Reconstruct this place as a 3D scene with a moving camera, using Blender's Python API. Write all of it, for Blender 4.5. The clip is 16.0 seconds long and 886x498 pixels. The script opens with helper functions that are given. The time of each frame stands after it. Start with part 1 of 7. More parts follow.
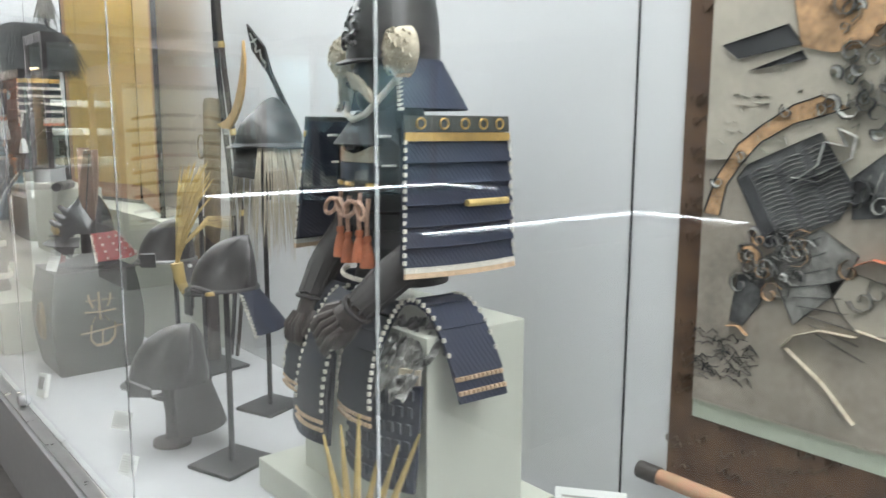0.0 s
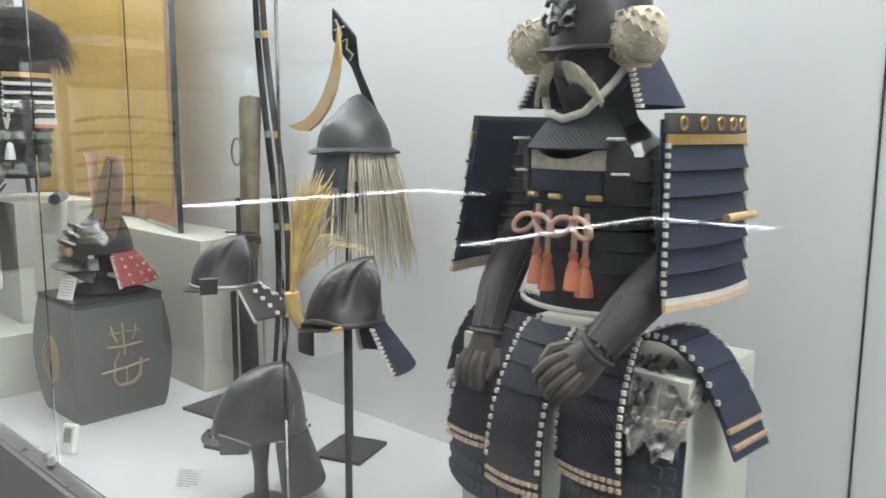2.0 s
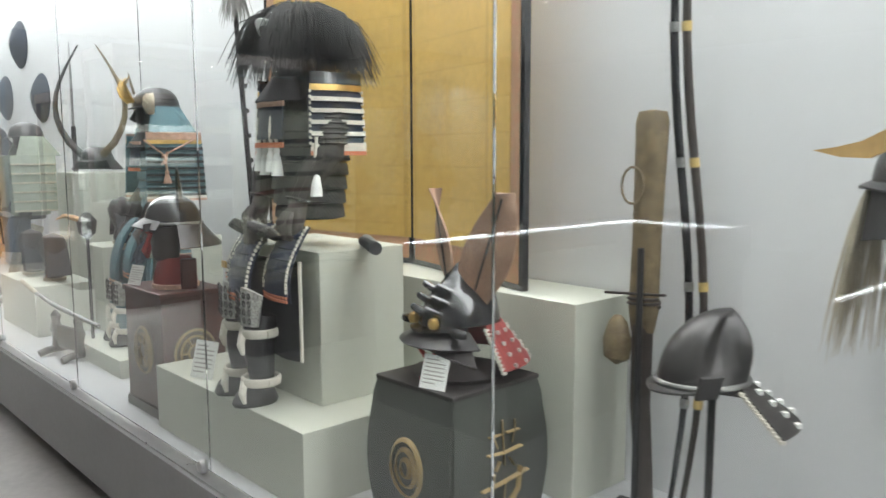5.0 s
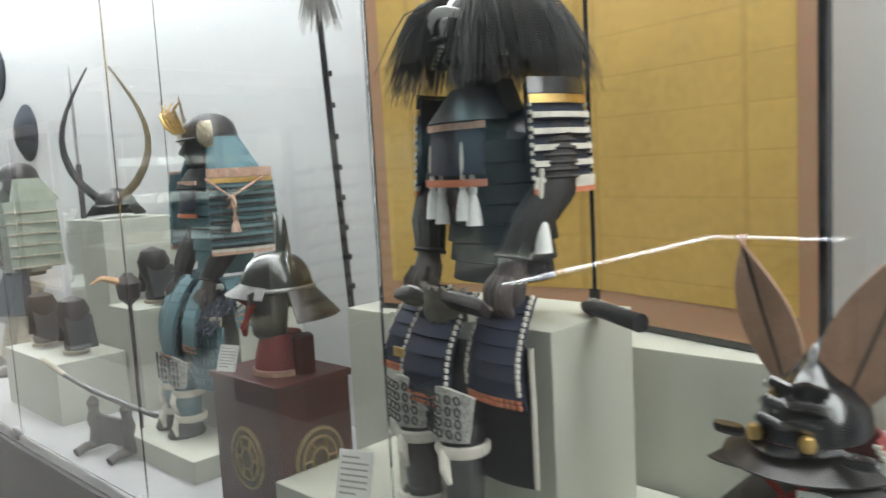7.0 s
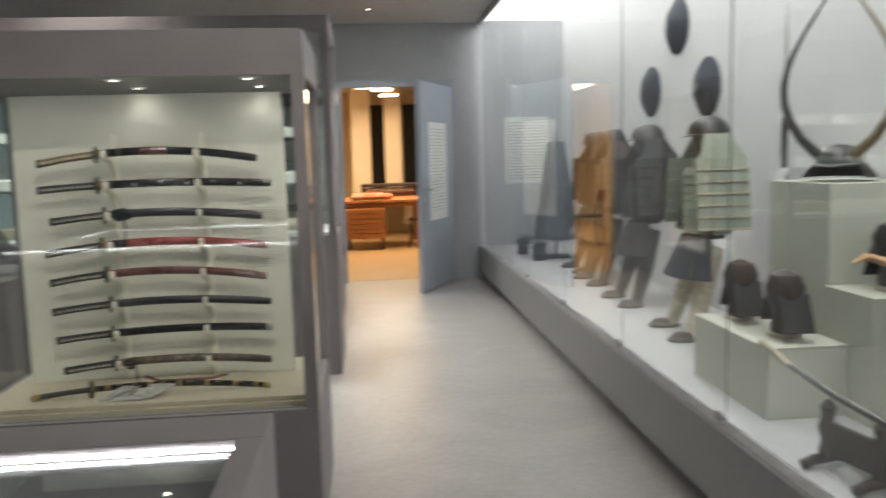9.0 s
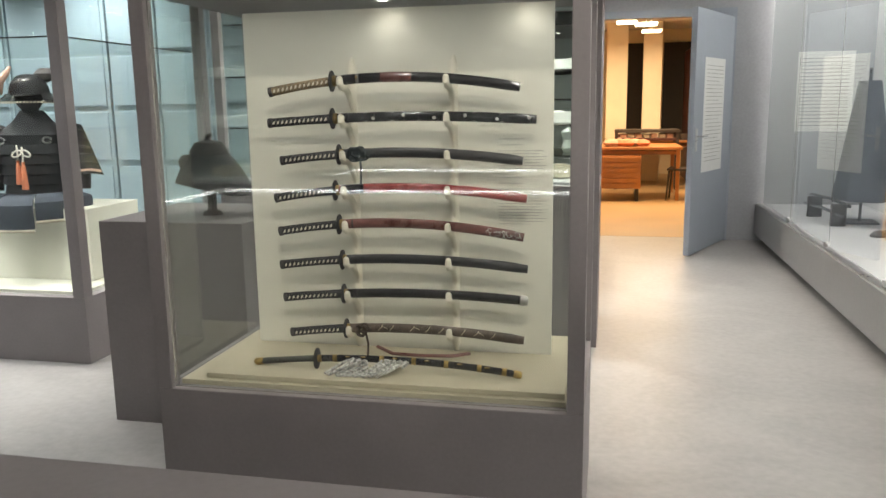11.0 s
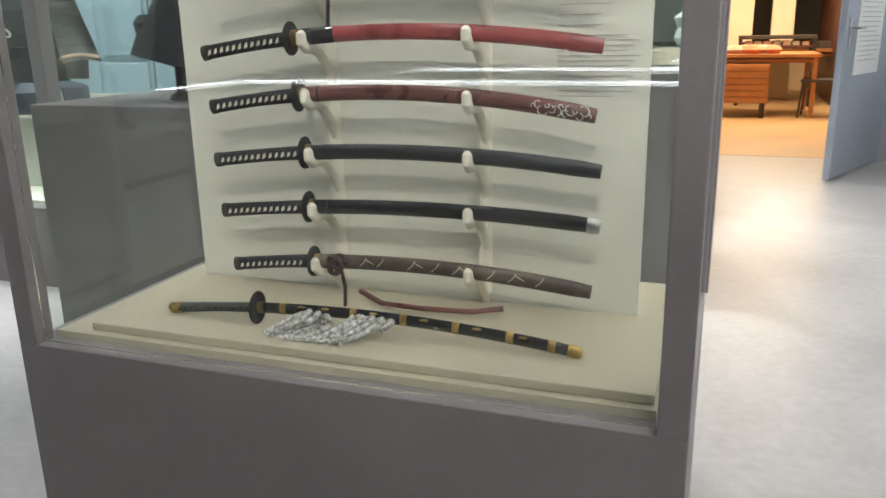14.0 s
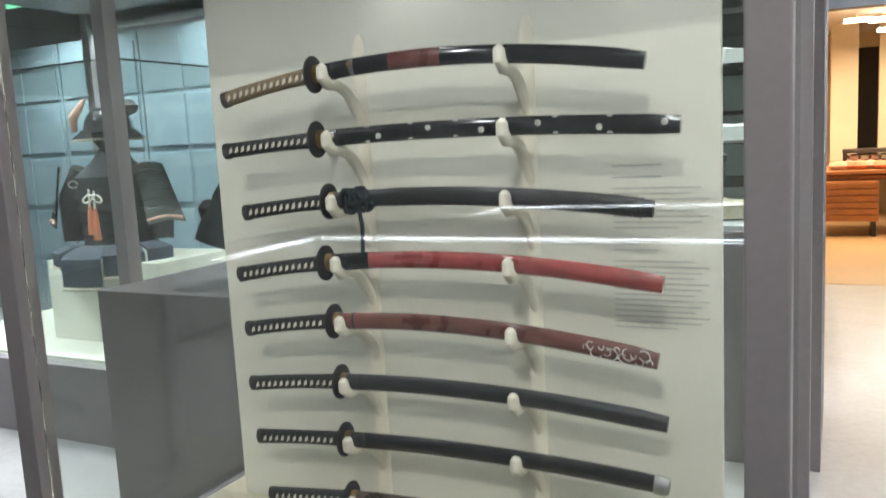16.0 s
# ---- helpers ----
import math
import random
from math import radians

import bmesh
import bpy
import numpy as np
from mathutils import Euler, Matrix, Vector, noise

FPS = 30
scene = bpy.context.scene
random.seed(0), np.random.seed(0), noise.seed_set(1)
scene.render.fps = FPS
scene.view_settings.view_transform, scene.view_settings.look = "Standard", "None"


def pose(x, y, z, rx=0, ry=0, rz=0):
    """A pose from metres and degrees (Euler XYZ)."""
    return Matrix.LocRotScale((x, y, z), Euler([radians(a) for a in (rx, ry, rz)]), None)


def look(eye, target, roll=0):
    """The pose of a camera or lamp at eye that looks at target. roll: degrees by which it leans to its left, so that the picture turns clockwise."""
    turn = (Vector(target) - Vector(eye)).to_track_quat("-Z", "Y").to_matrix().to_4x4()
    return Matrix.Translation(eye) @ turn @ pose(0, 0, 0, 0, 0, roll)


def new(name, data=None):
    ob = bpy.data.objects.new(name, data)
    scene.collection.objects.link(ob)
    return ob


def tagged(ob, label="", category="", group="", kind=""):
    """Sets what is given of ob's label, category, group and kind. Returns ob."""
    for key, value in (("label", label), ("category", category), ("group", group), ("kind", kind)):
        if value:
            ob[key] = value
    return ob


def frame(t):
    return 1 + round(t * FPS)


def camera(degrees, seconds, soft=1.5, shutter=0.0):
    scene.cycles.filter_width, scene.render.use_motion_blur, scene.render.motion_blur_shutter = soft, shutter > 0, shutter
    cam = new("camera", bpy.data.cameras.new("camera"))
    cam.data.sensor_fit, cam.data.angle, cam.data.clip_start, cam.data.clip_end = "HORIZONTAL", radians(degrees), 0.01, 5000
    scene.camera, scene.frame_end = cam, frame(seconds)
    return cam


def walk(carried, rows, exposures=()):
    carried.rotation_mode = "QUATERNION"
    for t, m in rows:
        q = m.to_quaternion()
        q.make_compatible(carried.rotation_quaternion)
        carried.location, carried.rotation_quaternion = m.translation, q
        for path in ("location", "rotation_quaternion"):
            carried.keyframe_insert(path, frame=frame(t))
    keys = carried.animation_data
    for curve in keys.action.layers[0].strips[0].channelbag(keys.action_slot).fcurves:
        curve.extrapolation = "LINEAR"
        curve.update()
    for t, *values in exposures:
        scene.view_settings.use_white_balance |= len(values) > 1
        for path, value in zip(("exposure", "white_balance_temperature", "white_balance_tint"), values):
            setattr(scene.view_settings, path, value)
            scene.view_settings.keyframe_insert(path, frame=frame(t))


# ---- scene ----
cam = camera(58.79, 16.0, 1.5, 0.4)
ROWS = [
    (0, 1.205, 3.018, 1.368, -39.69, -8.86, -0.30),
    (0.5, 1.111, 3.200, 1.361, -40.53, -10.17, -0.56),
    (1, 0.982, 3.357, 1.362, -43.16, -9.60, -1.09),
    (1.5, 0.966, 3.511, 1.341, -45.23, -9.02, -0.33),
    (2, 0.946, 3.699, 1.358, -47.03, -8.54, -0.34),
    (2.5, 0.892, 3.872, 1.353, -48.33, -8.34, -0.30),
    (3, 0.845, 4.095, 1.368, -48.66, -8.88, 0.22),
    (3.5, 0.868, 4.321, 1.351, -45.96, -8.95, 0.80),
    (4, 0.873, 4.536, 1.359, -41.64, -7.76, 0.78),
    (4.2, 0.812, 4.622, 1.361, -41.95, -7.54, 0.51),
    (6.3, 0.677, 5.638, 1.438, -46.14, -6.20, 2.11),
    (6.5, 0.666, 5.732, 1.457, -47.46, -6.19, 2.46),
    (7, 0.712, 5.979, 1.435, -46.22, -6.13, 3.14),
    (7.5, 0.755, 6.222, 1.435, -40.74, -5.47, 2.89),
    (8, 0.645, 6.433, 1.430, -32.38, -5.43, 2.60),
    (8.5, 0.572, 6.691, 1.412, -18.89, -5.92, 2.26),
    (9, 0.468, 6.821, 1.403, -5.54, -6.71, 1.55),
    (9.5, 0.425, 7.024, 1.384, 6.40, -7.61, 0.91),
    (9.7, 0.324, 7.123, 1.381, 8.86, -8.46, -0.06),
    (11.8, 0.321, 7.757, 1.326, 12.85, -10.56, 1.60),
    (12, 0.319, 7.842, 1.314, 13.15, -10.79, 1.77),
    (12.5, 0.272, 8.083, 1.297, 15.73, -12.23, 1.83),
    (13, 0.269, 8.295, 1.256, 18.44, -12.97, 1.69),
    (13.5, 0.269, 8.434, 1.188, 18.12, -13.77, 0.82),
    (14, 0.279, 8.517, 1.106, 19.56, -15.56, 1.00),
    (14.5, 0.277, 8.600, 1.149, 22.18, -14.24, 1.34),
    (15, 0.282, 8.664, 1.203, 23.28, -12.94, 1.92),
    (15.5, 0.293, 8.706, 1.249, 25.49, -10.21, 2.61),
    (16, 0.304, 8.747, 1.307, 26.43, -7.59, 2.97),
]
walk(cam, [(t, pose(x, y, z, 90 + pitch, roll, yaw)) for t, x, y, z, yaw, pitch, roll in ROWS],
     exposures=[(0.0, 0.52, 6400, 10), (1.2, 0.52, 6400, 10), (2.5, 0.44, 6500, 10), (4.0, 0.40, 6500, 10), (7.0, 0.22, 6500, 10), (7.6, 0.05, 6450, 10), (8.2, -0.18, 6500, 10), (9.0, -0.26, 6800, 11), (9.7, -0.02, 7200, 12), (12.0, 0.1, 6850, 12), (13.2, 0.17, 6550, 11), (15.0, 0.25, 6450, 11), (16.0, 0.2, 6300, 10)])

# ---- world and light ----
world = bpy.data.worlds.new("world")
world.use_nodes = True
scene.world = world
world.node_tree.nodes["Background"].inputs[0].default_value = (0.5, 0.55, 0.62, 1)
world.node_tree.nodes["Background"].inputs[1].default_value = 0.02

PLAT = 0.366     # top of the long showcase's platform
GLASS_X = 1.78   # its glass front
WALL_X = 2.72    # its back wall
CEIL = 2.88
END_Y = 15.76    # end wall with the door


def lamp_area(name, m, sx, sy, watts, colour):
    data = bpy.data.lights.new(name, "AREA")
    data.shape, data.size, data.size_y, data.energy, data.color = "RECTANGLE", sx, sy, watts, colour
    ob = new(name, data)
    ob.matrix_world = m
    return ob


def lamp_spot(name, m, watts, colour, angle=90, blend=0.6, radius=0.03):
    data = bpy.data.lights.new(name, "SPOT")
    data.energy, data.color, data.spot_size, data.spot_blend, data.shadow_soft_size = watts, colour, radians(angle), blend, radius
    ob = new(name, data)
    ob.matrix_world = m
    return ob


# ---- materials ----
def mat(name, colour, rough=0.6, metal=0.0, amount=0.15, scale=6.0, fine=60.0, bump=0.15, spec=0.5, second=None, coat=0.0):
    """A surface with stains at a large scale and grain at a small one."""
    m = bpy.data.materials.new(name)
    m.use_nodes = True
    nt = m.node_tree
    b = nt.nodes["Principled BSDF"]
    tc = nt.nodes.new("ShaderNodeTexCoord")
    n1 = nt.nodes.new("ShaderNodeTexNoise")
    n1.inputs["Scale"].default_value, n1.inputs["Detail"].default_value = scale, 5
    n2 = nt.nodes.new("ShaderNodeTexNoise")
    n2.inputs["Scale"].default_value, n2.inputs["Detail"].default_value = fine, 4
    for n in (n1, n2):
        nt.links.new(tc.outputs["Object"], n.inputs["Vector"])
    ramp = nt.nodes.new("ShaderNodeValToRGB")
    c2 = second or tuple(max(0.0, c * (1 - 2.2 * amount)) for c in colour)
    c1 = colour if second else tuple(min(1.0, c * (1 + 0.8 * amount)) for c in colour)
    ramp.color_ramp.elements[0].position, ramp.color_ramp.elements[0].color = 0.32, (*c2, 1)
    ramp.color_ramp.elements[1].position, ramp.color_ramp.elements[1].color = 0.68, (*c1, 1)
    mix = nt.nodes.new("ShaderNodeMath")
    mix.operation = "MULTIPLY_ADD"
    mix.inputs[1].default_value = 0.35
    nt.links.new(n2.outputs["Fac"], mix.inputs[0])
    sub = nt.nodes.new("ShaderNodeMath")
    sub.operation = "MULTIPLY_ADD"
    sub.inputs[1].default_value, sub.inputs[2].default_value = 0.65, 0.0
    nt.links.new(n1.outputs["Fac"], sub.inputs[0])
    nt.links.new(sub.outputs[0], mix.inputs[2])
    nt.links.new(mix.outputs[0], ramp.inputs[0])
    nt.links.new(ramp.outputs[0], b.inputs["Base Color"])
    b.inputs["Metallic"].default_value = metal
    b.inputs["Specular IOR Level"].default_value = spec
    b.inputs["Coat Weight"].default_value = coat
    rr = nt.nodes.new("ShaderNodeMapRange")
    rr.inputs["To Min"].default_value, rr.inputs["To Max"].default_value = max(0.02, rough - 0.12), min(1.0, rough + 0.12)
    nt.links.new(n1.outputs["Fac"], rr.inputs["Value"])
    nt.links.new(rr.outputs[0], b.inputs["Roughness"])
    if bump:
        bp = nt.nodes.new("ShaderNodeBump")
        bp.inputs["Strength"].default_value, bp.inputs["Distance"].default_value = bump, 0.004
        nt.links.new(n2.outputs["Fac"], bp.inputs["Height"])
        nt.links.new(bp.outputs[0], b.inputs["Normal"])
    return m


def lacing(name, colour, dark, scale=330.0):
    """Silk-laced scale plates: fine upright braids with a woven relief."""
    m = mat(name, colour, 0.75, 0.0, 0.2, 9.0, 120.0, 0.0)
    nt = m.node_tree
    b = nt.nodes["Principled BSDF"]
    tc = nt.nodes.new("ShaderNodeTexCoord")
    w = nt.nodes.new("ShaderNodeTexWave")
    w.wave_type, w.bands_direction = "BANDS", "DIAGONAL"
    w.inputs["Scale"].default_value, w.inputs["Distortion"].default_value = scale / 6.28, 1.5
    nt.links.new(tc.outputs["Object"], w.inputs["Vector"])
    ramp = [n for n in nt.nodes if n.type == "VALTORGB"][0]
    mx = nt.nodes.new("ShaderNodeMix")
    mx.data_type = "RGBA"
    nt.links.new(w.outputs["Fac"], mx.inputs["Factor"])
    mx.inputs["A"].default_value = (*dark, 1)
    nt.links.new(ramp.outputs[0], mx.inputs["B"])
    nt.links.new(mx.outputs["Result"], b.inputs["Base Color"])
    bp = nt.nodes.new("ShaderNodeBump")
    bp.inputs["Strength"].default_value, bp.inputs["Distance"].default_value = 0.35, 0.002
    nt.links.new(w.outputs["Fac"], bp.inputs["Height"])
    nt.links.new(bp.outputs[0], b.inputs["Normal"])
    return m


def glow(name, colour, strength):
    m = bpy.data.materials.new(name)
    m.use_nodes = True
    b = m.node_tree.nodes["Principled BSDF"]
    b.inputs["Base Color"].default_value = (0.9, 0.9, 0.9, 1)
    b.inputs["Emission Color"].default_value = (*colour, 1)
    b.inputs["Emission Strength"].default_value = strength
    return m


def glass(name, tint):
    m = bpy.data.materials.new(name)
    m.use_nodes = True
    nt = m.node_tree
    nt.nodes.remove(nt.nodes["Principled BSDF"])
    g = nt.nodes.new("ShaderNodeBsdfGlass")
    g.inputs["Color"].default_value, g.inputs["Roughness"].default_value, g.inputs["IOR"].default_value = (*tint, 1), 0.0, 1.45
    nt.links.new(g.outputs[0], nt.nodes["Material Output"].inputs[0])
    return m


def floor_mat():
    m = mat("trowelled_concrete", (0.43, 0.42, 0.41), 0.42, 0.0, 0.10, 1.3, 26.0, 0.06)
    nt = m.node_tree
    n1 = [n for n in nt.nodes if n.type == "TEX_NOISE"][0]
    n1.inputs["Distortion"].default_value, n1.inputs["Detail"].default_value, n1.inputs["Roughness"].default_value = 2.2, 8, 0.62
    return m


def gold_mat():
    m = mat("gold_leaf", (0.66, 0.43, 0.12), 0.5, 0.15, 0.12, 2.0, 40.0, 0.05)
    nt = m.node_tree
    tc = nt.nodes.new("ShaderNodeTexCoord")
    br = nt.nodes.new("ShaderNodeTexBrick")
    br.offset = 0.0
    br.inputs["Scale"].default_value = 1.0
    br.inputs["Brick Width"].default_value, br.inputs["Row Height"].default_value, br.inputs["Mortar Size"].default_value = 0.11, 0.11, 0.002
    mp = nt.nodes.new("ShaderNodeMapping")
    mp.inputs["Rotation"].default_value = (radians(90), 0, radians(90))
    nt.links.new(tc.outputs["Object"], mp.inputs[0])
    nt.links.new(mp.outputs[0], br.inputs["Vector"])
    br.inputs["Color1"].default_value, br.inputs["Color2"].default_value, br.inputs["Mortar"].default_value = (1, 1, 1, 1), (0.94, 0.93, 0.9, 1), (0.84, 0.82, 0.76, 1)
    ramp = [n for n in nt.nodes if n.type == "VALTORGB"][0]
    mx = nt.nodes.new("ShaderNodeMix")
    mx.data_type, mx.blend_type = "RGBA", "MULTIPLY"
    mx.inputs["Factor"].default_value = 1.0
    nt.links.new(ramp.outputs[0], mx.inputs["A"])
    nt.links.new(br.outputs["Color"], mx.inputs["B"])
    nt.links.new(mx.outputs["Result"], nt.nodes["Principled BSDF"].inputs["Base Color"])
    return m


M = {
    "wall": mat("grey_plaster", (0.69, 0.69, 0.70), 0.85, 0, 0.03, 1.5, 70, 0.08),
    "concrete": mat("board_concrete", (0.42, 0.43, 0.45), 0.75, 0, 0.08, 2.0, 45, 0.10),
    "ceiling": mat("dark_ceiling", (0.52, 0.50, 0.48), 0.7, 0, 0.06, 2.0, 30, 0.05),
    "floor": floor_mat(),
    "platform_top": mat("white_display_board", (0.46, 0.46, 0.475), 0.7, 0, 0.02, 3, 60, 0.03),
    "platform_front": mat("grey_plinth", (0.36, 0.36, 0.36), 0.6, 0, 0.05, 2, 50, 0.04),
    "kick": mat("dark_kick", (0.03, 0.03, 0.03), 0.8),
    "pedestal": mat("pale_green_paint", (0.52, 0.53, 0.46), 0.7, 0, 0.03, 3, 60, 0.04),
    "frame": mat("taupe_lacquer", (0.21, 0.19, 0.195), 0.5, 0, 0.06, 4, 80, 0.04),
    "cream": mat("cream_board", (0.63, 0.615, 0.535), 0.75, 0, 0.03, 3, 60, 0.03),
    "navy": lacing("navy_lacing", (0.022, 0.030, 0.060), (0.013, 0.018, 0.036)),
    "navydark": lacing("blue_black_lacing", (0.013, 0.017, 0.030), (0.007, 0.009, 0.016)),
    "foil": mat("crumpled_silver_foil", (0.30, 0.295, 0.28), 0.36, 0.6, 0.45, 26, 70, 0.9),
    "teal": lacing("teal_lacing", (0.15, 0.27, 0.30), (0.08, 0.15, 0.18)),
    "blackl": lacing("black_lacing", (0.026, 0.028, 0.032), (0.015, 0.016, 0.018)),
    "greenl": lacing("sage_lacing", (0.36, 0.40, 0.33), (0.22, 0.25, 0.20)),
    "brownl": lacing("brown_lacing", (0.060, 0.038, 0.028), (0.030, 0.019, 0.014)),
    "redl": lacing("red_lacing", (0.30, 0.05, 0.04), (0.18, 0.03, 0.03)),
    "iron": mat("russet_iron", (0.072, 0.068, 0.068), 0.36, 0.5, 0.3, 14, 90, 0.25),
    "lacquer": mat("black_lacquer", (0.018, 0.018, 0.020), 0.20, 0.0, 0.15, 8, 90, 0.05, coat=1.0),
    "matt": mat("matt_black_metal", (0.030, 0.030, 0.032), 0.55, 0.3, 0.1, 8, 90, 0.05),
    "leather": mat("dark_leather", (0.036, 0.031, 0.030), 0.6, 0, 0.25, 16, 240, 0.6),
    "white": mat("ivory_cord", (0.70, 0.66, 0.58), 0.8, 0, 0.1, 30, 150, 0.3),
    "cream_leather": mat("cream_doeskin", (0.62, 0.56, 0.44), 0.8, 0, 0.14, 40, 160, 0.3, second=(0.36, 0.30, 0.22)),
    "orange": mat("orange_silk", (0.62, 0.20, 0.10), 0.7, 0, 0.15, 25, 200, 0.3),
    "salmon": mat("salmon_braid", (0.58, 0.36, 0.27), 0.8, 0, 0.2, 60, 220, 0.4),
    "tanbraid": mat("cream_orange_braid", (0.66, 0.47, 0.31), 0.8, 0, 0.15, 60, 220, 0.4),
    "tanleather": mat("grey_brown_folded_cloth", (0.16, 0.145, 0.12), 0.8, 0, 0.25, 18, 160, 0.4),
    "glove": mat("brown_grey_glove_leather", (0.085, 0.068, 0.062), 0.5, 0, 0.3, 30, 240, 0.5),
    "darkknot": mat("blue_black_silk_cord", (0.020, 0.028, 0.032), 0.7, 0, 0.2, 40, 220, 0.4),
    "pillar": mat("cream_plaster", (0.74, 0.66, 0.52), 0.8, 0, 0.04, 3, 60, 0.05),
    "red": mat("red_cloth", (0.42, 0.04, 0.035), 0.8, 0, 0.2, 20, 150, 0.3),
    "gold": mat("gilt_metal", (0.75, 0.50, 0.18), 0.35, 0.9, 0.15, 15, 100, 0.1),
    "crescent": mat("gilt_wood_crescent", (0.66, 0.42, 0.17), 0.4, 0.35, 0.15, 6, 80, 0.06),
    "straw": mat("rice_straw", (0.62, 0.45, 0.17), 0.6, 0, 0.18, 20, 160, 0.15),
    "hair": mat("pale_horse_hair", (0.50, 0.44, 0.34), 0.7, 0, 0.15, 20, 200, 0.2),
    "blackhair": mat("black_bear_fur", (0.022, 0.020, 0.020), 0.6, 0, 0.2, 20, 200, 0.2),
    "leaf": gold_mat(),
    "brocade": mat("rose_brocade", (0.46, 0.22, 0.14), 0.8, 0, 0.3, 45, 130, 0.15, second=(0.36, 0.25, 0.14)),
    "darkbrocade": mat("brown_brocade", (0.055, 0.028, 0.018), 0.75, 0, 0.3, 14, 110, 0.15, second=(0.14, 0.075, 0.035)),
    "woodred": mat("red_brown_chest_wood", (0.085, 0.022, 0.016), 0.45, 0, 0.2, 6, 70, 0.06),
    "greenbox": mat("green_black_lacquer", (0.055, 0.060, 0.052), 0.5, 0, 0.12, 6, 70, 0.05),
    "beige": mat("beige_case_floor", (0.46, 0.415, 0.31), 0.75, 0, 0.04, 4, 60, 0.03),
    "giltdark": mat("worn_gilt", (0.48, 0.33, 0.12), 0.35, 0.85, 0.35, 40, 140, 0.2),
    "bronze": mat("dulled_gilt", (0.30, 0.21, 0.09), 0.42, 0.8, 0.3, 40, 140, 0.15),
    "tanwrap": mat("tan_silk_wrap", (0.20, 0.145, 0.085), 0.75, 0, 0.3, 90, 200, 0.3),
    "shell": mat("pale_shell", (0.55, 0.54, 0.50), 0.35, 0, 0.3, 120, 200, 0.05),
    "bronzepaint": mat("dull_tan_lacquer", (0.13, 0.085, 0.05), 0.5, 0, 0.3, 24, 90, 0.1),
    "ochre": mat("ochre_paint", (0.34, 0.24, 0.11), 0.6, 0, 0.2, 20, 90, 0.05),
    "quiver": mat("sharkskin_quiver", (0.20, 0.15, 0.085), 0.65, 0, 0.25, 25, 140, 0.4),
    "wood": mat("warm_table_wood", (0.42, 0.17, 0.055), 0.4, 0, 0.15, 3, 40, 0.05),
    "card": mat("white_card", (0.82, 0.82, 0.80), 0.8, 0, 0.02, 8, 90, 0.02),
    "ink": mat("grey_print", (0.40, 0.39, 0.36), 0.8),
    "hook": mat("cream_wooden_bracket", (0.66, 0.62, 0.52), 0.55, 0, 0.05, 10, 80, 0.04),
    "seal": mat("grey_green_seal", (0.16, 0.22, 0.21), 0.4),
    "steel": mat("brushed_steel", (0.55, 0.55, 0.55), 0.32, 0.9, 0.06, 20, 120, 0.05),
    "doorpaint": mat("grey_blue_door_paint", (0.36, 0.40, 0.46), 0.5, 0, 0.04, 3, 60, 0.03),
    "warmwall": mat("ochre_wall", (0.74, 0.62, 0.44), 0.8, 0, 0.05, 2, 50, 0.05),
    "warmfloor": mat("oak_floor", (0.52, 0.35, 0.18), 0.4, 0, 0.08, 2, 40, 0.05),
    "redscab": mat("red_lacquer_scabbard", (0.26, 0.050, 0.048), 0.30, 0, 0.2, 12, 90, 0.04, coat=0.8),
    "brownscab": mat("brown_lacquer_scabbard", (0.13, 0.048, 0.040), 0.30, 0, 0.25, 12, 90, 0.04, coat=0.8),
    "brownvein": mat("smoky_brown_lacquer", (0.10, 0.075, 0.058), 0.45, 0, 0.3, 14, 90, 0.08, coat=0.2),
    "greyscab": mat("grey_black_scabbard", (0.032, 0.034, 0.037), 0.34, 0, 0.25, 12, 90, 0.08, coat=0.6),
    "rayskin": mat("ray_skin", (0.60, 0.55, 0.45), 0.7, 0, 0.1, 80, 220, 0.4),
    "paper": mat("painted_silk", (0.50, 0.45, 0.37), 0.85, 0, 0.22, 9, 60, 0.05, second=(0.36, 0.325, 0.27)),
    "sage": mat("sage_silk", (0.42, 0.45, 0.36), 0.85, 0, 0.06, 9, 60, 0.05),
    "inkdark": mat("ink_wash", (0.055, 0.055, 0.058), 0.85, 0, 0.35, 22, 90, 0.05),
    "inkgrey": mat("grey_ink_wash", (0.30, 0.29, 0.27), 0.85, 0, 0.3, 26, 90, 0.05),
    "inkorange": mat("faded_orange_pigment", (0.56, 0.34, 0.18), 0.85, 0, 0.3, 26, 90, 0.05),
    "inkground": mat("brown_grey_wash", (0.34, 0.295, 0.245), 0.85, 0, 0.16, 12, 60, 0.05),
    "inkslate": mat("slate_ink_wash", (0.125, 0.125, 0.125), 0.85, 0, 0.3, 30, 90, 0.05),
    "inkred": mat("vermilion_pigment", (0.50, 0.14, 0.06), 0.85, 0, 0.2, 26, 90, 0.05),
    "darkwood": mat("dark_carved_wood", (0.045, 0.035, 0.030), 0.5, 0, 0.2, 14, 110, 0.15),
    "tanwing": mat("tan_feather_board", (0.36, 0.22, 0.15), 0.7, 0, 0.15, 12, 110, 0.15),
    "silver": mat("dull_silver", (0.36, 0.36, 0.35), 0.38, 0.8, 0.2, 18, 110, 0.1),
    "bluecab": mat("blue_grey_cabinet_paint", (0.30, 0.38, 0.43), 0.6, 0, 0.05, 3, 60, 0.04),
    "denim": mat("dark_indigo_cloth", (0.045, 0.055, 0.075), 0.85, 0, 0.2, 14, 140, 0.3),
    "glass": glass("pale_green_glass", (0.97, 0.99, 0.98)),
    "tube": glow("white_light_tube", (0.90, 0.96, 1.0), 48.0),
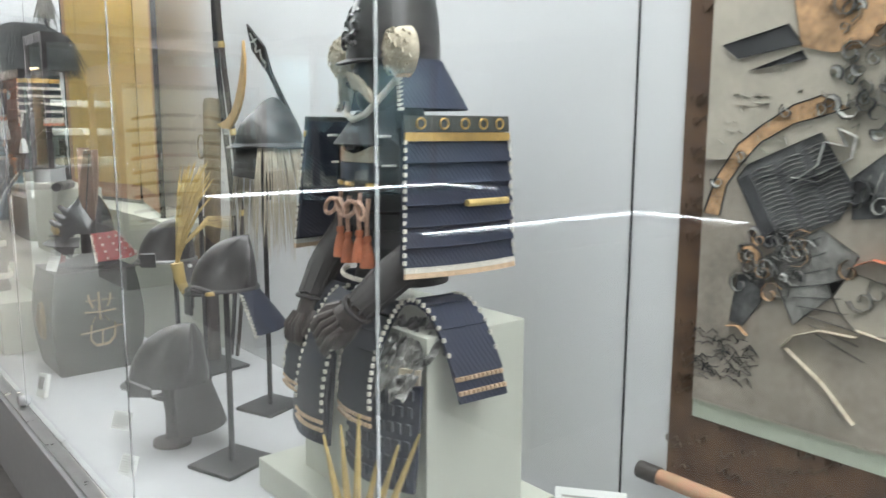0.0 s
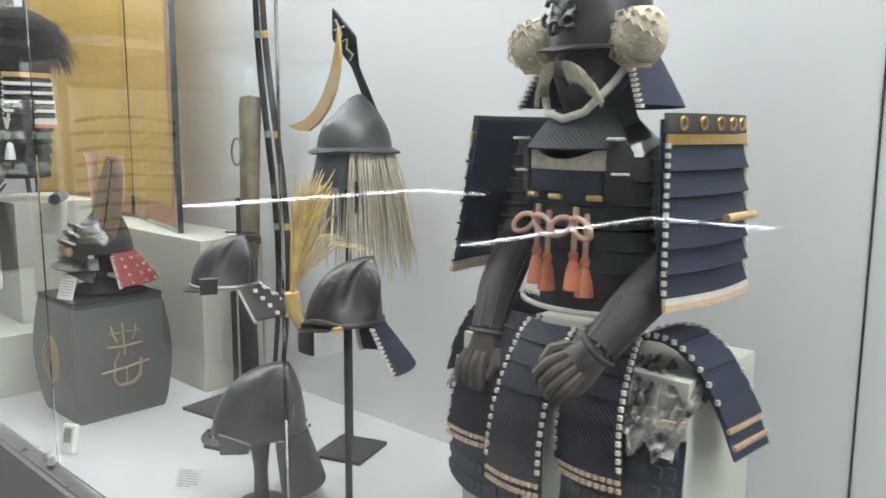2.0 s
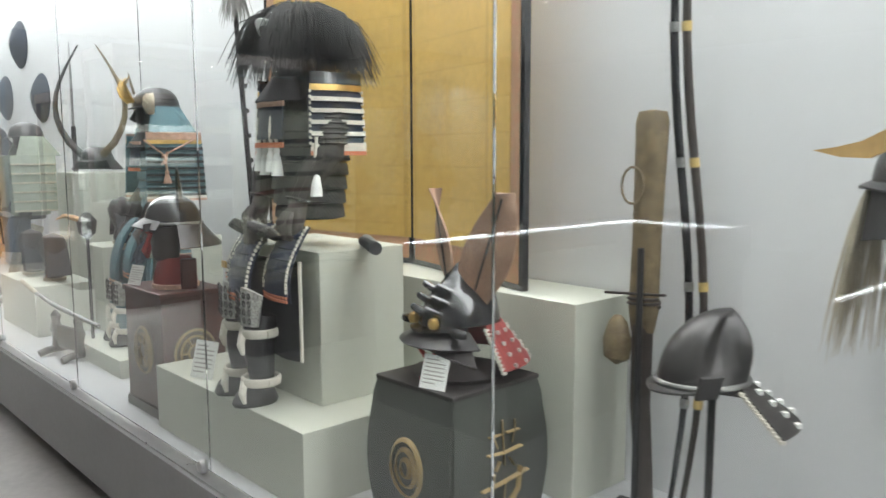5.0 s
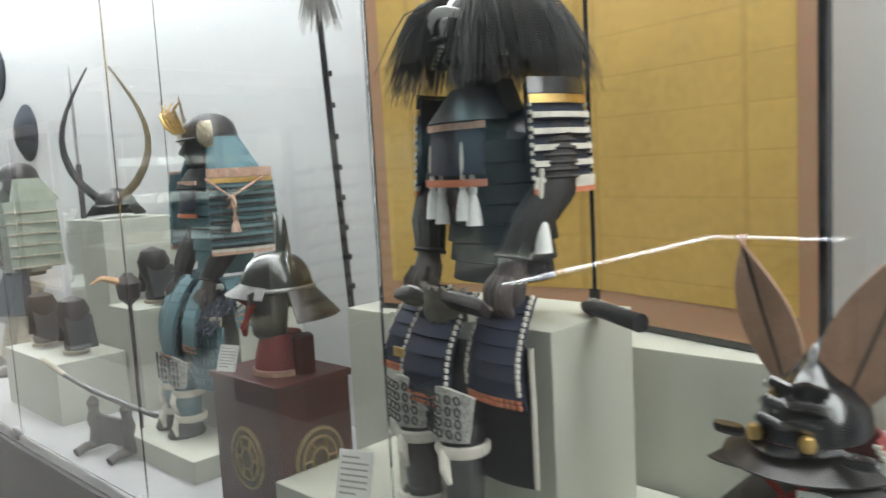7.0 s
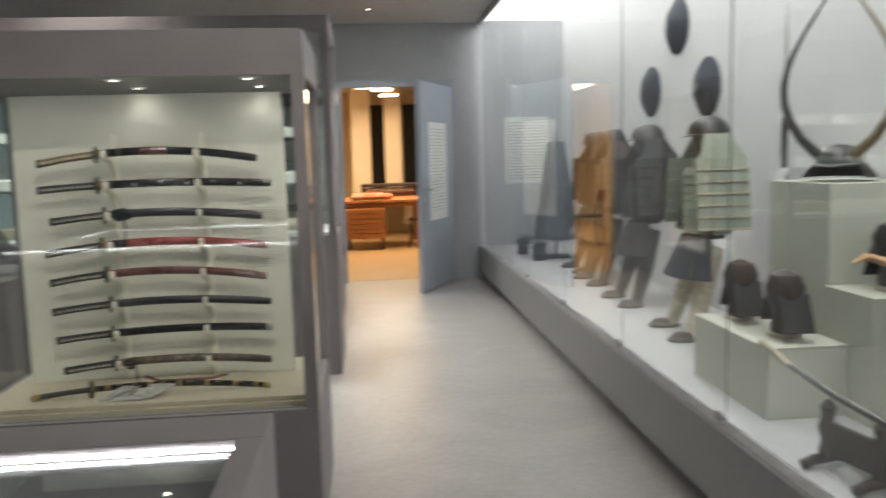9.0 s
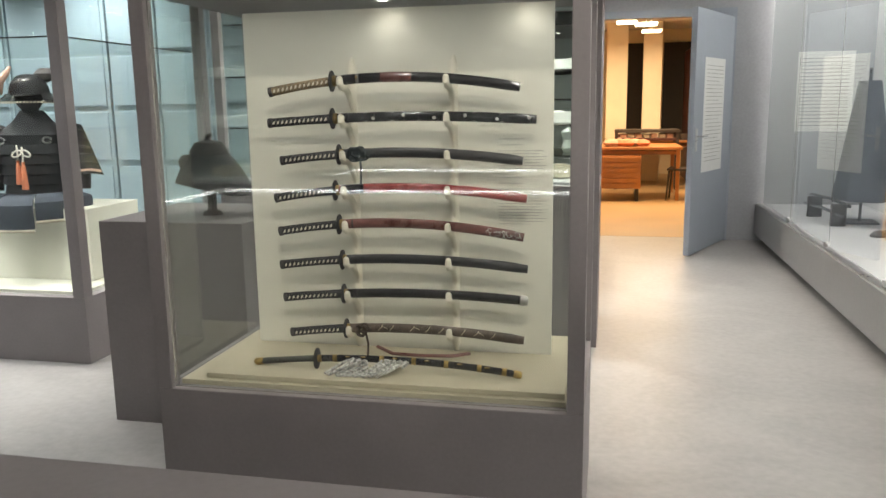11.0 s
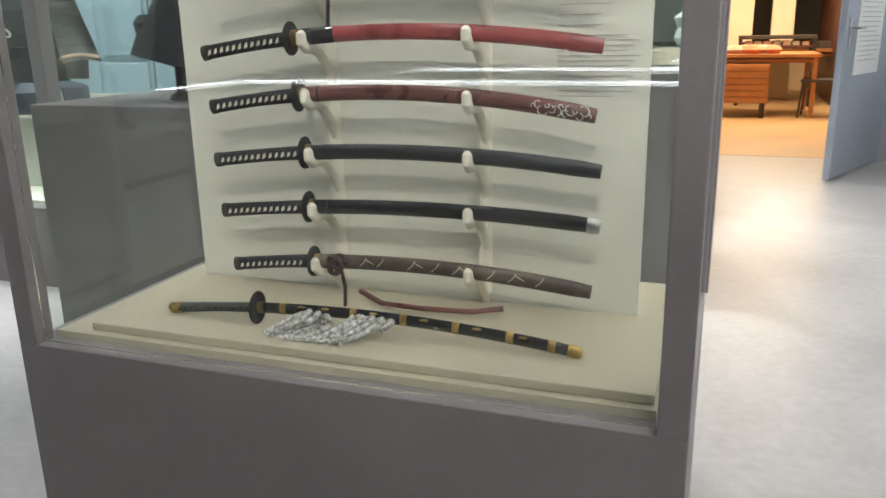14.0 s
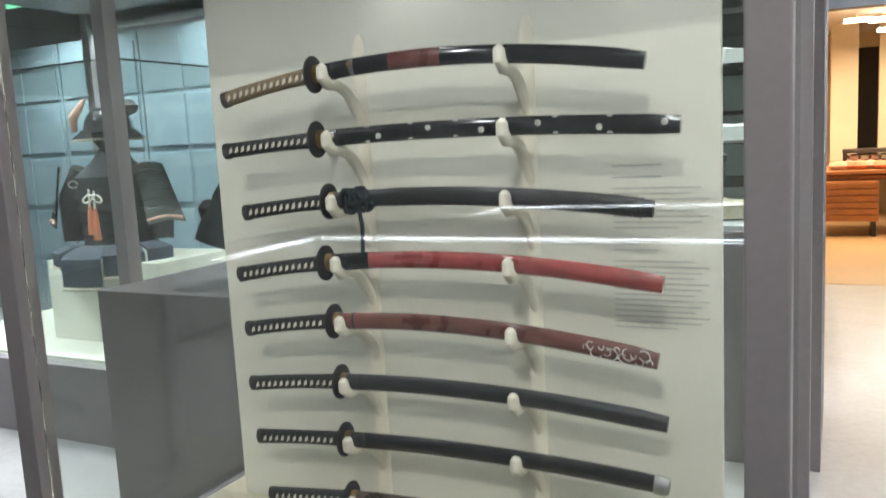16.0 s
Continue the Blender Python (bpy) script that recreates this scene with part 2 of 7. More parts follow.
    "panel": glow("luminous_ceiling", (0.975, 0.985, 1.0), 5.6),
    "spotglow": glow("downlight_lens", (1.0, 0.95, 0.85), 18.0),
    "warmglow": glow("warm_lamp_panel", (1.0, 0.80, 0.50), 9.0),
    "exitglow": glow("exit_sign_green", (0.10, 0.75, 0.35), 1.5),
}


# ---- mesh helpers ----
def box(bm, c, s, m=None, bevel=0.0):
    """A box with centre c and size s, turned by m about its centre."""
    r = bmesh.ops.create_cube(bm, size=1.0)
    vs = r["verts"]
    mm = Matrix.Translation(c) @ (m or Matrix()) @ Matrix.Diagonal((*s, 1))
    bmesh.ops.transform(bm, matrix=mm, verts=vs)
    if bevel:
        es = list({e for v in vs for e in v.link_edges})
        bmesh.ops.bevel(bm, geom=es, offset=bevel, segments=2, profile=0.6, affect="EDGES")
    return bm


def tube(bm, pts, r, seg=10, flat=1.0):
    """A tube through pts; r a number or a list; flat squeezes it across."""
    pts = [Vector(p) for p in pts]
    rs = r if isinstance(r, (list, tuple)) else [r] * len(pts)
    rings, side = [], None
    for i, p in enumerate(pts):
        d = (pts[min(i + 1, len(pts) - 1)] - pts[max(i - 1, 0)]).normalized()
        if side is None:
            side = d.orthogonal().normalized() if abs(d.z) > 0.9 else d.cross(Vector((0, 0, 1))).normalized()
        side = (side - d * side.dot(d)).normalized()
        up = d.cross(side)
        rings.append([bm.verts.new(p + rs[i] * (math.cos(a) * side + flat * math.sin(a) * up)) for a in (2 * math.pi * k / seg for k in range(seg))])
    for a, b in zip(rings, rings[1:]):
        for k in range(seg):
            bm.faces.new((a[k], a[(k + 1) % seg], b[(k + 1) % seg], b[k]))
    bm.faces.new(rings[0][::-1])
    bm.faces.new(rings[-1])
    return bm


def lathe(bm, prof, seg=24, sx=1.0, sy=1.0, at=(0, 0, 0), caps=True):
    rings = []
    for r, z in prof:
        rings.append([bm.verts.new((at[0] + sx * r * math.cos(2 * math.pi * k / seg), at[1] + sy * r * math.sin(2 * math.pi * k / seg), at[2] + z)) for k in range(seg)])
    for a, b in zip(rings, rings[1:]):
        for k in range(seg):
            bm.faces.new((a[k], a[(k + 1) % seg], b[(k + 1) % seg], b[k]))
    if caps:
        bm.faces.new(rings[0][::-1])
        bm.faces.new(rings[-1])
    return bm


def shell(bm, f, nu, nv, th):
    """A sheet f(u, v) over the unit square, thickened by th along its normal."""
    g, h = [], 1e-3
    for i in range(nu + 1):
        row = []
        for j in range(nv + 1):
            u, v = i / nu, j / nv
            p = Vector(f(u, v))
            du = Vector(f(min(u + h, 1), v)) - Vector(f(max(u - h, 0), v))
            dv = Vector(f(u, min(v + h, 1))) - Vector(f(u, max(v - h, 0)))
            n = du.cross(dv)
            n = n.normalized() if n.length > 1e-12 else Vector((0, 0, 1))
            row.append((bm.verts.new(p + n * th / 2), bm.verts.new(p - n * th / 2)))
        g.append(row)
    for i in range(nu):
        for j in range(nv):
            a, b, c, d = g[i][j], g[i + 1][j], g[i + 1][j + 1], g[i][j + 1]
            bm.faces.new((a[0], b[0], c[0], d[0]))
            bm.faces.new((a[1], d[1], c[1], b[1]))
    for i in range(nu):
        a, b = g[i][0], g[i + 1][0]
        bm.faces.new((a[0], a[1], b[1], b[0]))
        a, b = g[i][nv], g[i + 1][nv]
        bm.faces.new((a[0], b[0], b[1], a[1]))
    for j in range(nv):
        a, b = g[0][j], g[0][j + 1]
        bm.faces.new((a[0], b[0], b[1], a[1]))
        a, b = g[nu][j], g[nu][j + 1]
        bm.faces.new((a[0], a[1], b[1], b[0]))
    return bm


def prism(bm, pts, m, depth):
    """A flat outline pts (x, y) pushed to a depth along its z, laid by m."""
    lo = [bm.verts.new(m @ Vector((x, y, 0))) for x, y in pts]
    hi = [bm.verts.new(m @ Vector((x, y, depth))) for x, y in pts]
    bm.faces.new(lo[::-1])
    bm.faces.new(hi)
    for k in range(len(pts)):
        j = (k + 1) % len(pts)
        bm.faces.new((lo[k], lo[j], hi[j], hi[k]))
    return bm


def data_of(name, bm, material, smooth=False):
    bmesh.ops.recalc_face_normals(bm, faces=bm.faces)
    me = bpy.data.meshes.new(name)
    bm.to_mesh(me)
    bm.free()
    if smooth:
        me.polygons.foreach_set("use_smooth", [True] * len(me.polygons))
        me.set_sharp_from_angle(angle=radians(38))
    me.materials.append(material)
    return me


def part(name, bm, material, parent, label="", smooth=True):
    ob = new(name, data_of(name, bm, material, smooth))
    ob.parent = parent
    return tagged(ob, label) if label else ob


def thing(name, m, label, category, group="", kind=""):
    ob = new(name)
    ob.matrix_world = m
    return tagged(ob, label, category, group, kind)


def solo(name, bm, material, m, label, category, group="", kind="", smooth=False):
    ob = new(name, data_of(name, bm, material, smooth))
    ob.matrix_world = m
    return tagged(ob, label, category, group, kind)


def structure(name, bm, material, label="", smooth=False):
    ob = new(name, data_of(name, bm, material, smooth))
    return tagged(ob, label, "", "", "structure")


def nb():
    return bmesh.new()


def slab(x0, x1, y0, y1, z0, z1, bevel=0.0):
    return box(nb(), ((x0 + x1) / 2, (y0 + y1) / 2, (z0 + z1) / 2), (x1 - x0, y1 - y0, z1 - z0), None, bevel)


# ---- structure ----
structure("floor", slab(-8, WALL_X + 0.2, -1.2, END_Y + 0.1, -0.1, 0), M["floor"], "pale trowelled concrete floor with cloudy marks")
structure("ceiling", slab(-8, GLASS_X - 0.02, -1.2, END_Y, CEIL, CEIL + 0.1), M["ceiling"], "dark grey flat ceiling")
wall_e = structure("wall_east", slab(WALL_X, WALL_X + 0.2, -1.2, END_Y, 0, 3.2), M["wall"], "pale blue-grey back wall of the long showcase")
bm = nb()
for y in (-0.6, 1.8, 4.145, 9.9, 13.6):
    box(bm, (WALL_X - 0.001, y, 1.62), (0.003, 0.005, 2.5))
structure("trim", bm, M["kick"], "dark upright joints between wall panels")
DX0, DX1, DZ = 0.20, 1.41, 2.20
bm = box(nb(), ((DX1 + 2.92) / 2, END_Y + 0.12, 1.6), (2.92 - DX1, 0.24, 3.2))
box(bm, ((DX0 - 8) / 2, END_Y + 0.12, 1.6), (DX0 + 8, 0.24, 3.2))
box(bm, ((DX0 + DX1) / 2, END_Y + 0.12, (3.2 + DZ) / 2), (DX1 - DX0, 0.24, 3.2 - DZ))
structure("wall_north", bm, M["concrete"], "grey end wall with a doorway")
structure("wall_west", slab(-8.2, -8, -1.2, END_Y + 0.24, 0, 3.2), M["concrete"], "plain grey side wall")
structure("wall_south", slab(-8, WALL_X + 0.2, -1.4, -1.2, 0, 3.2), M["concrete"], "plain grey wall")
EDGES = [-1.2, 0.0, 1.2, 2.55, 3.84, 4.87, 6.0, 7.2, 8.4, 9.57, 10.78, 11.98, 13.2, 14.4, 15.6]
SEAMS = nb()
for y in EDGES[1:-1]:
    box(SEAMS, (GLASS_X, y, (CEIL + PLAT) / 2), (0.007, 0.0028, CEIL - PLAT - 0.06))
# long platform
structure("platform_front", slab(GLASS_X - 0.05, GLASS_X - 0.01, -1.2, END_Y, 0.07, PLAT), M["platform_front"], "grey plinth front of the long showcase")
structure("platform_top", slab(GLASS_X - 0.01, WALL_X, -1.2, END_Y, PLAT - 0.03, PLAT), M["platform_top"], "white display floor of the long showcase")
structure("kick_board", slab(GLASS_X + 0.03, GLASS_X + 0.05, -1.2, END_Y, 0, PLAT - 0.03), M["kick"], "dark set-back kick board")
structure("seam_filler", SEAMS, M["seal"], "grey-green sealed joints between the panes")
structure("rail", slab(GLASS_X - 0.035, GLASS_X + 0.02, -1.2, END_Y, PLAT + 0.0005, PLAT + 0.008), M["steel"], "thin steel glazing rail")
structure("light_ceiling", slab(GLASS_X, WALL_X, -1.2, END_Y, CEIL + 0.02, CEIL + 0.05), M["panel"], "luminous white ceiling inside the showcase")
structure("ceiling_edge", slab(GLASS_X - 0.02, GLASS_X + 0.02, -1.2, END_Y, CEIL - 0.04, CEIL + 0.06), M["steel"], "thin edge profile above the glass")
structure("roof_fill", slab(GLASS_X, WALL_X + 0.2, -1.2, END_Y, CEIL + 0.06, CEIL + 0.16), M["ceiling"], "dark ceiling above the showcase lights")
# glass panes, about 1.2 m each
clip_bm = nb()
lathe(clip_bm, [(0.001, -0.012), (0.018, -0.012), (0.022, -0.006), (0.022, 0.006), (0.018, 0.012), (0.001, 0.012)], 20)
bmesh.ops.rotate(clip_bm, verts=clip_bm.verts, cent=(0, 0, 0), matrix=Matrix.Rotation(radians(90), 3, "Y"))
clip_me = data_of("glass_clip", clip_bm, M["steel"], True)
for y0, y1 in zip(EDGES, EDGES[1:]):
    ob = structure("glass_pane", box(nb(), (GLASS_X, (y0 + y1) / 2, (CEIL + PLAT) / 2), (0.010, y1 - y0 - 0.003, CEIL - PLAT - 0.05)), M["glass"], "tall clear glass pane of the long showcase")
    ob.visible_shadow = False
    if y0 > 3:
        c = new("glass_clip", clip_me)
        c.location = (GLASS_X - 0.012, y0 + 0.035, PLAT + 0.032)
        tagged(c, "round steel glass clamp on the rail", "clamp", "glass clamps")


# ---- door and the warm room behind it ----
bm = nb()
for x in (DX0 - 0.02, DX1 + 0.02):
    box(bm, (x, END_Y - 0.012, DZ / 2 - 0.008), (0.07, 0.05, DZ - 0.016))
box(bm, ((DX0 + DX1) / 2, END_Y - 0.012, DZ + 0.02), (DX1 - DX0 + 0.11, 0.05, 0.07))
structure("door_frame", bm, M["doorpaint"], "grey steel door frame")
hinge = (DX1 - 0.01, END_Y - 0.03)
free = (0.965, 14.75)
ang = math.degrees(math.atan2(free[1] - hinge[1], free[0] - hinge[0]))
door = thing("door_1", pose(hinge[0], hinge[1], 0.01, 0, 0, ang), "grey-blue steel door standing open", "door", "", "structure")
LW = math.hypot(free[0] - hinge[0], free[1] - hinge[1])
part("door_leaf", box(nb(), (LW / 2, 0.025, 1.08), (LW, 0.05, 2.15), None, 0.004), M["doorpaint"], door, "", False)
part("notice_sheet", box(nb(), (0.54, 0.052, 1.24), (0.58, 0.002, 1.02)), M["card"], door, "white printed notice sheet", False)
bm = nb()
for i in range(26):
    box(bm, (0.54 + 0.05 * (i % 5 == 4), 0.0545, 1.68 - 0.034 * i), (0.46 - 0.1 * (i % 5 == 4), 0.001, 0.004))
part("print_lines", bm, M["ink"], door, "lines of small grey print", False)
bm = nb()
tube(bm, [(LW - 0.08, 0.11, 1.06), (LW - 0.2, 0.11, 1.06)], 0.009)
tube(bm, [(LW - 0.08, 0.045, 1.06), (LW - 0.08, 0.11, 1.06)], 0.008)
box(bm, (LW - 0.08, 0.053, 1.03), (0.045, 0.008, 0.2), None, 0.002)
part("door_handle", bm, M["steel"], door, "steel lever handle")
bm = nb()
for z in (0.2, 1.08, 2.0):
    tube(bm, [(0.0, -0.012, z), (0.0, -0.012, z + 0.1)], 0.009)
part("hinge", bm, M["steel"], door)

RX0, RX1, RY1 = -1.4, 3.4, 23.5
structure("floor_room", slab(RX0, RX1, END_Y + 0.1, RY1, -0.1, 0.002), M["warmfloor"], "glossy warm oak floor of the next room")
structure("ceiling_room", slab(RX0, RX1, END_Y + 0.24, RY1, 2.75, 2.85), M["card"], "white ceiling of the next room")
bm = slab(RX0 - 0.1, RX0, END_Y + 0.24, RY1, 0, 2.85)
box(bm, (RX1 + 0.05, (END_Y + RY1) / 2, 1.42), (0.1, RY1 - END_Y - 0.24, 2.85))
box(bm, ((RX0 + RX1) / 2, RY1 + 0.05, 1.42), (RX1 - RX0 + 0.2, 0.1, 2.85))
structure("wall_room", bm, M["warmwall"], "ochre walls of the lamplit next room")
for x, w in ((0.20, 0.36), (0.83, 0.31), (2.1, 0.4)):
    structure("pillar", slab(x, x + w, 22.0, 22.3, 0.002, 2.75), M["pillar"], "cream plaster pillar")
for x, w in ((0.58, 0.30), (1.25, 0.55)):
    structure("window_dark", slab(x, x + w, 23.44, 23.49, 0.6, 2.5), M["kick"], "dark window in the far wall")
structure("sliding_door", slab(1.62, 1.66, 19.9, 23.3, 0.002, 2.3, 0.004), M["woodred"], "dark red-brown wooden partition")
sb = thing("sideboard", pose(0.86, 20.75, 0.002), "dark wooden sideboard with a row of pale edges", "sideboard")
part("top", box(nb(), (0, 0, 0.93), (1.0, 0.5, 0.05), None, 0.006), M["darkwood"], sb, "", False)
part("shelf", box(nb(), (0, 0, 0.80), (0.96, 0.46, 0.04), None, 0.006), M["woodred"], sb, "", False)
for sx in (-1, 1):
    part("side", box(nb(), (sx * 0.47, 0, 0.453), (0.05, 0.46, 0.904), None, 0.004), M["darkwood"], sb, "", False)
for k in range(7):
    part("folder", box(nb(), (-0.36 + 0.12 * k, -0.02, 0.852), (0.09, 0.36, 0.06), None, 0.004), M["hair"] if k % 2 else M["salmon"], sb, "", False)
for i, (x, y, z) in enumerate(((0.4, 18.4, 2.55), (0.75, 19.2, 2.45), (0.5, 20.2, 2.58), (1.2, 18.9, 2.6), (0.9, 20.9, 2.5))):
    t = thing("ceiling_light", pose(x, y, z), "square warm white lamp panel hanging from the ceiling", "ceiling light", "room lamps")
    part("diffuser", box(nb(), (0, 0, 0), (0.30, 0.30, 0.03), None, 0.008), M["warmglow"], t, "glowing panel", False)
    part("rod", tube(nb(), [(0, 0, 0.02), (0, 0, 2.755 - z)], 0.008, 8), M["steel"], t)


def work_table(m, w, d, label):
    t = thing("table", m, label, "table")
    part("tabletop", box(nb(), (0, 0, 0.735), (w, d, 0.04), None, 0.004), M["wood"], t, "", False)
    for sx in (-1, 1):
        for sy in (-1, 1):
            part("leg", box(nb(), (sx * (w / 2 - 0.06), sy * (d / 2 - 0.06), 0.3575), (0.05, 0.05, 0.715), None, 0.003), M["wood"], t, "", False)
    part("apron", box(nb(), (0, 0, 0.675), (w - 0.15, d - 0.14, 0.05)), M["wood"], t, "", False)
    return t


work_table(pose(0.62, 19.6, 0.002), 1.35, 1.2, "warm brown wooden work table with cloths on it")
work_table(pose(1.0, 21.5, 0.002), 1.6, 0.8, "brown wooden side table by the far wall")
for k in range(9):
    bm = nb()
    a = random.random() * 6
    lathe(bm, [(0.01, 0.0), (0.075, 0.006), (0.10, 0.05), (0.07, 0.09), (0.01, 0.105)], 14, 1 + 0.4 * random.random(), 1.0)
    solo("folded_cloth", bm, M["orange"] if k % 3 else M["salmon"], pose(0.32 + 0.11 * (k % 5), 19.25 + 0.2 * (k // 5) + 0.05 * (k % 2), 0.757, 0, 0, 40 * a),
         "crumpled orange cloth lying on the table", "cloth", "cloths on the table", "", True)
for k in range(4):
    solo("storage_box", box(nb(), (0, 0, 0.05), (0.32, 0.3, 0.1), None, 0.006), M["darkwood"] if k % 2 else M["woodred"], pose(0.55 + 0.35 * k, 21.4, 0.757),
         "low dark box on the side table", "box", "boxes on the side table")
dr = thing("drawer_chest", pose(0.42, 19.15, 0.002), "brown wooden chest of flat drawers under the table", "chest")
part("carcass", box(nb(), (0, 0, 0.41), (0.62, 0.5, 0.46), None, 0.004), M["wood"], dr, "", False)
for k in range(6):
    part("drawer", box(nb(), (0, -0.255, 0.22 + 0.074 * k), (0.58, 0.02, 0.062), None, 0.004), M["wood"], dr, "", False)
for sx in (-1, 1):
    part("foot", box(nb(), (sx * 0.26, 0, 0.09), (0.05, 0.45, 0.18)), M["darkwood"], dr, "", False)


def chair(m):
    t = thing("chair", m, "dark wooden chair with a curved back", "chair")
    part("seat", box(nb(), (0, 0, 0.44), (0.42, 0.42, 0.03), None, 0.008), M["darkwood"], t, "", False)
    for sx in (-1, 1):
        part("leg", tube(nb(), [(sx * 0.18, -0.18, 0.425), (sx * 0.20, -0.21, 0)], 0.014, 8), M["darkwood"], t)
        part("leg", tube(nb(), [(sx * 0.18, 0.18, 0.425), (sx * 0.20, 0.22, 0)], 0.014, 8), M["darkwood"], t)
        part("back_post", tube(nb(), [(sx * 0.18, 0.18, 0.455), (sx * 0.19, 0.24, 0.84)], 0.013, 8), M["darkwood"], t)
    part("backrest", shell(nb(), lambda u, v: (-0.19 + 0.38 * u, 0.235 + 0.03 * math.sin(u * math.pi), 0.68 + 0.16 * v), 10, 3, 0.014), M["wood"], t)
    return t


chair(pose(1.33, 19.2, 0.002, 0, 0, -100))
chair(pose(-0.25, 18.6, 0.002, 0, 0, 120))
# area lamp without a fitting, added to brighten the room beside its panels
lamp_area("room_fill", look((0.8, 19.5, 2.4), (0.8, 19.5, 0)), 2.2, 3.0, 190, (1.0, 0.74, 0.45))


# ---- tall framed cases ----
def tall_case(m, w, d, h, base, label, shelves=(), post=0.045, inner="frame", canopy=0.10):
    """A glazed case with its front at local y = 0, running back to y = d."""
    t = thing("display_case", m, label, "display case", "framed cases")
    part("base", box(nb(), (w / 2, d / 2, base / 2), (w, d, base), None, 0.003), M["frame"], t, "", False)
    part("case_floor", box(nb(), (w / 2, d / 2, base + 0.008), (w - 2 * post - 0.01, d - 2 * post - 0.01, 0.016)), M[inner], t, "", False)
    for x in (post / 2, w - post / 2):
        for y in (post / 2, d - post / 2):
            part("post", box(nb(), (x, y, (base + h) / 2), (post, post, h - base), None, 0.003), M["frame"], t, "", False)
    part("canopy", box(nb(), (w / 2, d / 2, h + canopy / 2), (w, d, canopy), None, 0.003), M["frame"], t, "", False)
    gl = (h - base) - 0.004
    for c, s in (((w / 2, post / 2, (h + base) / 2), (w - 2 * post, 0.006, gl)), ((w / 2, d - post / 2, (h + base) / 2), (w - 2 * post, 0.006, gl)),
                 ((post / 2, d / 2, (h + base) / 2), (0.006, d - 2 * post, gl)), ((w - post / 2, d / 2, (h + base) / 2), (0.006, d - 2 * post, gl))):
        g = part("pane", box(nb(), c, s), M["glass"], t, "", False)
        g.visible_shadow = False
    for z in shelves:
        g = part("glass_shelf", box(nb(), (w / 2, d / 2, z), (w - 2 * post - 0.01, d - 2 * post - 0.01, 0.008)), M["glass"], t, "clear glass shelf", False)
        g.visible_shadow = False
    return t


def downlight(x, y, z, aim, watts, colour, angle=95):
    t = thing("downlight", pose(x, y, z), "small round recessed downlight, some added to brighten the hall", "downlight", "downlights")
    part("lens", lathe(nb(), [(0.001, -0.003), (0.018, -0.003), (0.018, 0.0)], 16), M["spotglow"], t)
    part("ring", lathe(nb(), [(0.019, -0.005), (0.026, -0.005), (0.028, 0.0), (0.019, 0.0)], 20, caps=False), M["steel"], t)
    lamp_spot("downlight_beam", look((x, y, z - 0.012), aim), watts, colour, angle, 0.8, 0.018)


# sword case
AX0, AX1, AY0, AY1, AZ0, AZ1 = -1.06, 0.262, 9.645, 10.42, 0.50, 1.70
tall_case(pose(AX0, AY0, 0), AX1 - AX0, AY1 - AY0, AZ1, AZ0, "taupe framed glass case with a rack of swords", (), 0.048, "beige", 0.16)
panel = thing("back_panel", pose(0, 0, 0), "cream board carrying the sword brackets", "panel")
part("board", slab(-0.915, 0.137, 10.085, 10.105, 0.517, 1.68), M["cream"], panel, "", False)
part("floor_board", slab(-0.93, 0.205, 9.715, 10.08, 0.517, 0.535, 0.003), M["beige"], panel, "", False)
bm = nb()
for i in range(30):
    if i in (1, 3, 12, 14, 16):
        continue
    w = 0.158 - (0.075 if i in (0, 2, 13, 15) else 0.05 if i in (11, 29) else 0.012 * ((i * 7) % 3))
    box(bm, (-0.04 + w / 2, 10.0835, 1.255 - 0.0096 * i), (w, 0.001, 0.0019))
part("print_lines", bm, M["ink"], panel, "lines of small grey print", False)
for x, y, w in ((-0.84, 9.715, 2.0), (-0.40, 9.715, 2.2), (0.06, 9.715, 2.0), (-0.40, 10.02, 0.4), (0.06, 10.02, 0.4)):
    downlight(x, y, AZ1 - 0.001, (x * 0.9, 10.09, 1.25), w, (0.97, 0.98, 1.0), 130)


def bracket(x, z0, z1):
    """One board of sword hooks: a thin upright with a scroll-shaped arm at each level."""
    t = thing("sword_bracket", pose(x, 10.085, 0), "cream wooden sword bracket with curled hooks", "bracket", "sword brackets")
    part("spine", tube(nb(), [(0, -0.006, z0 - 0.05), (0, -0.006, z1 + 0.05), (0, -0.006, z1 + 0.085), (0, -0.006, z1 + 0.11)], [0.017, 0.017, 0.014, 0.005], 10, 0.35), M["hook"], t)
    return t


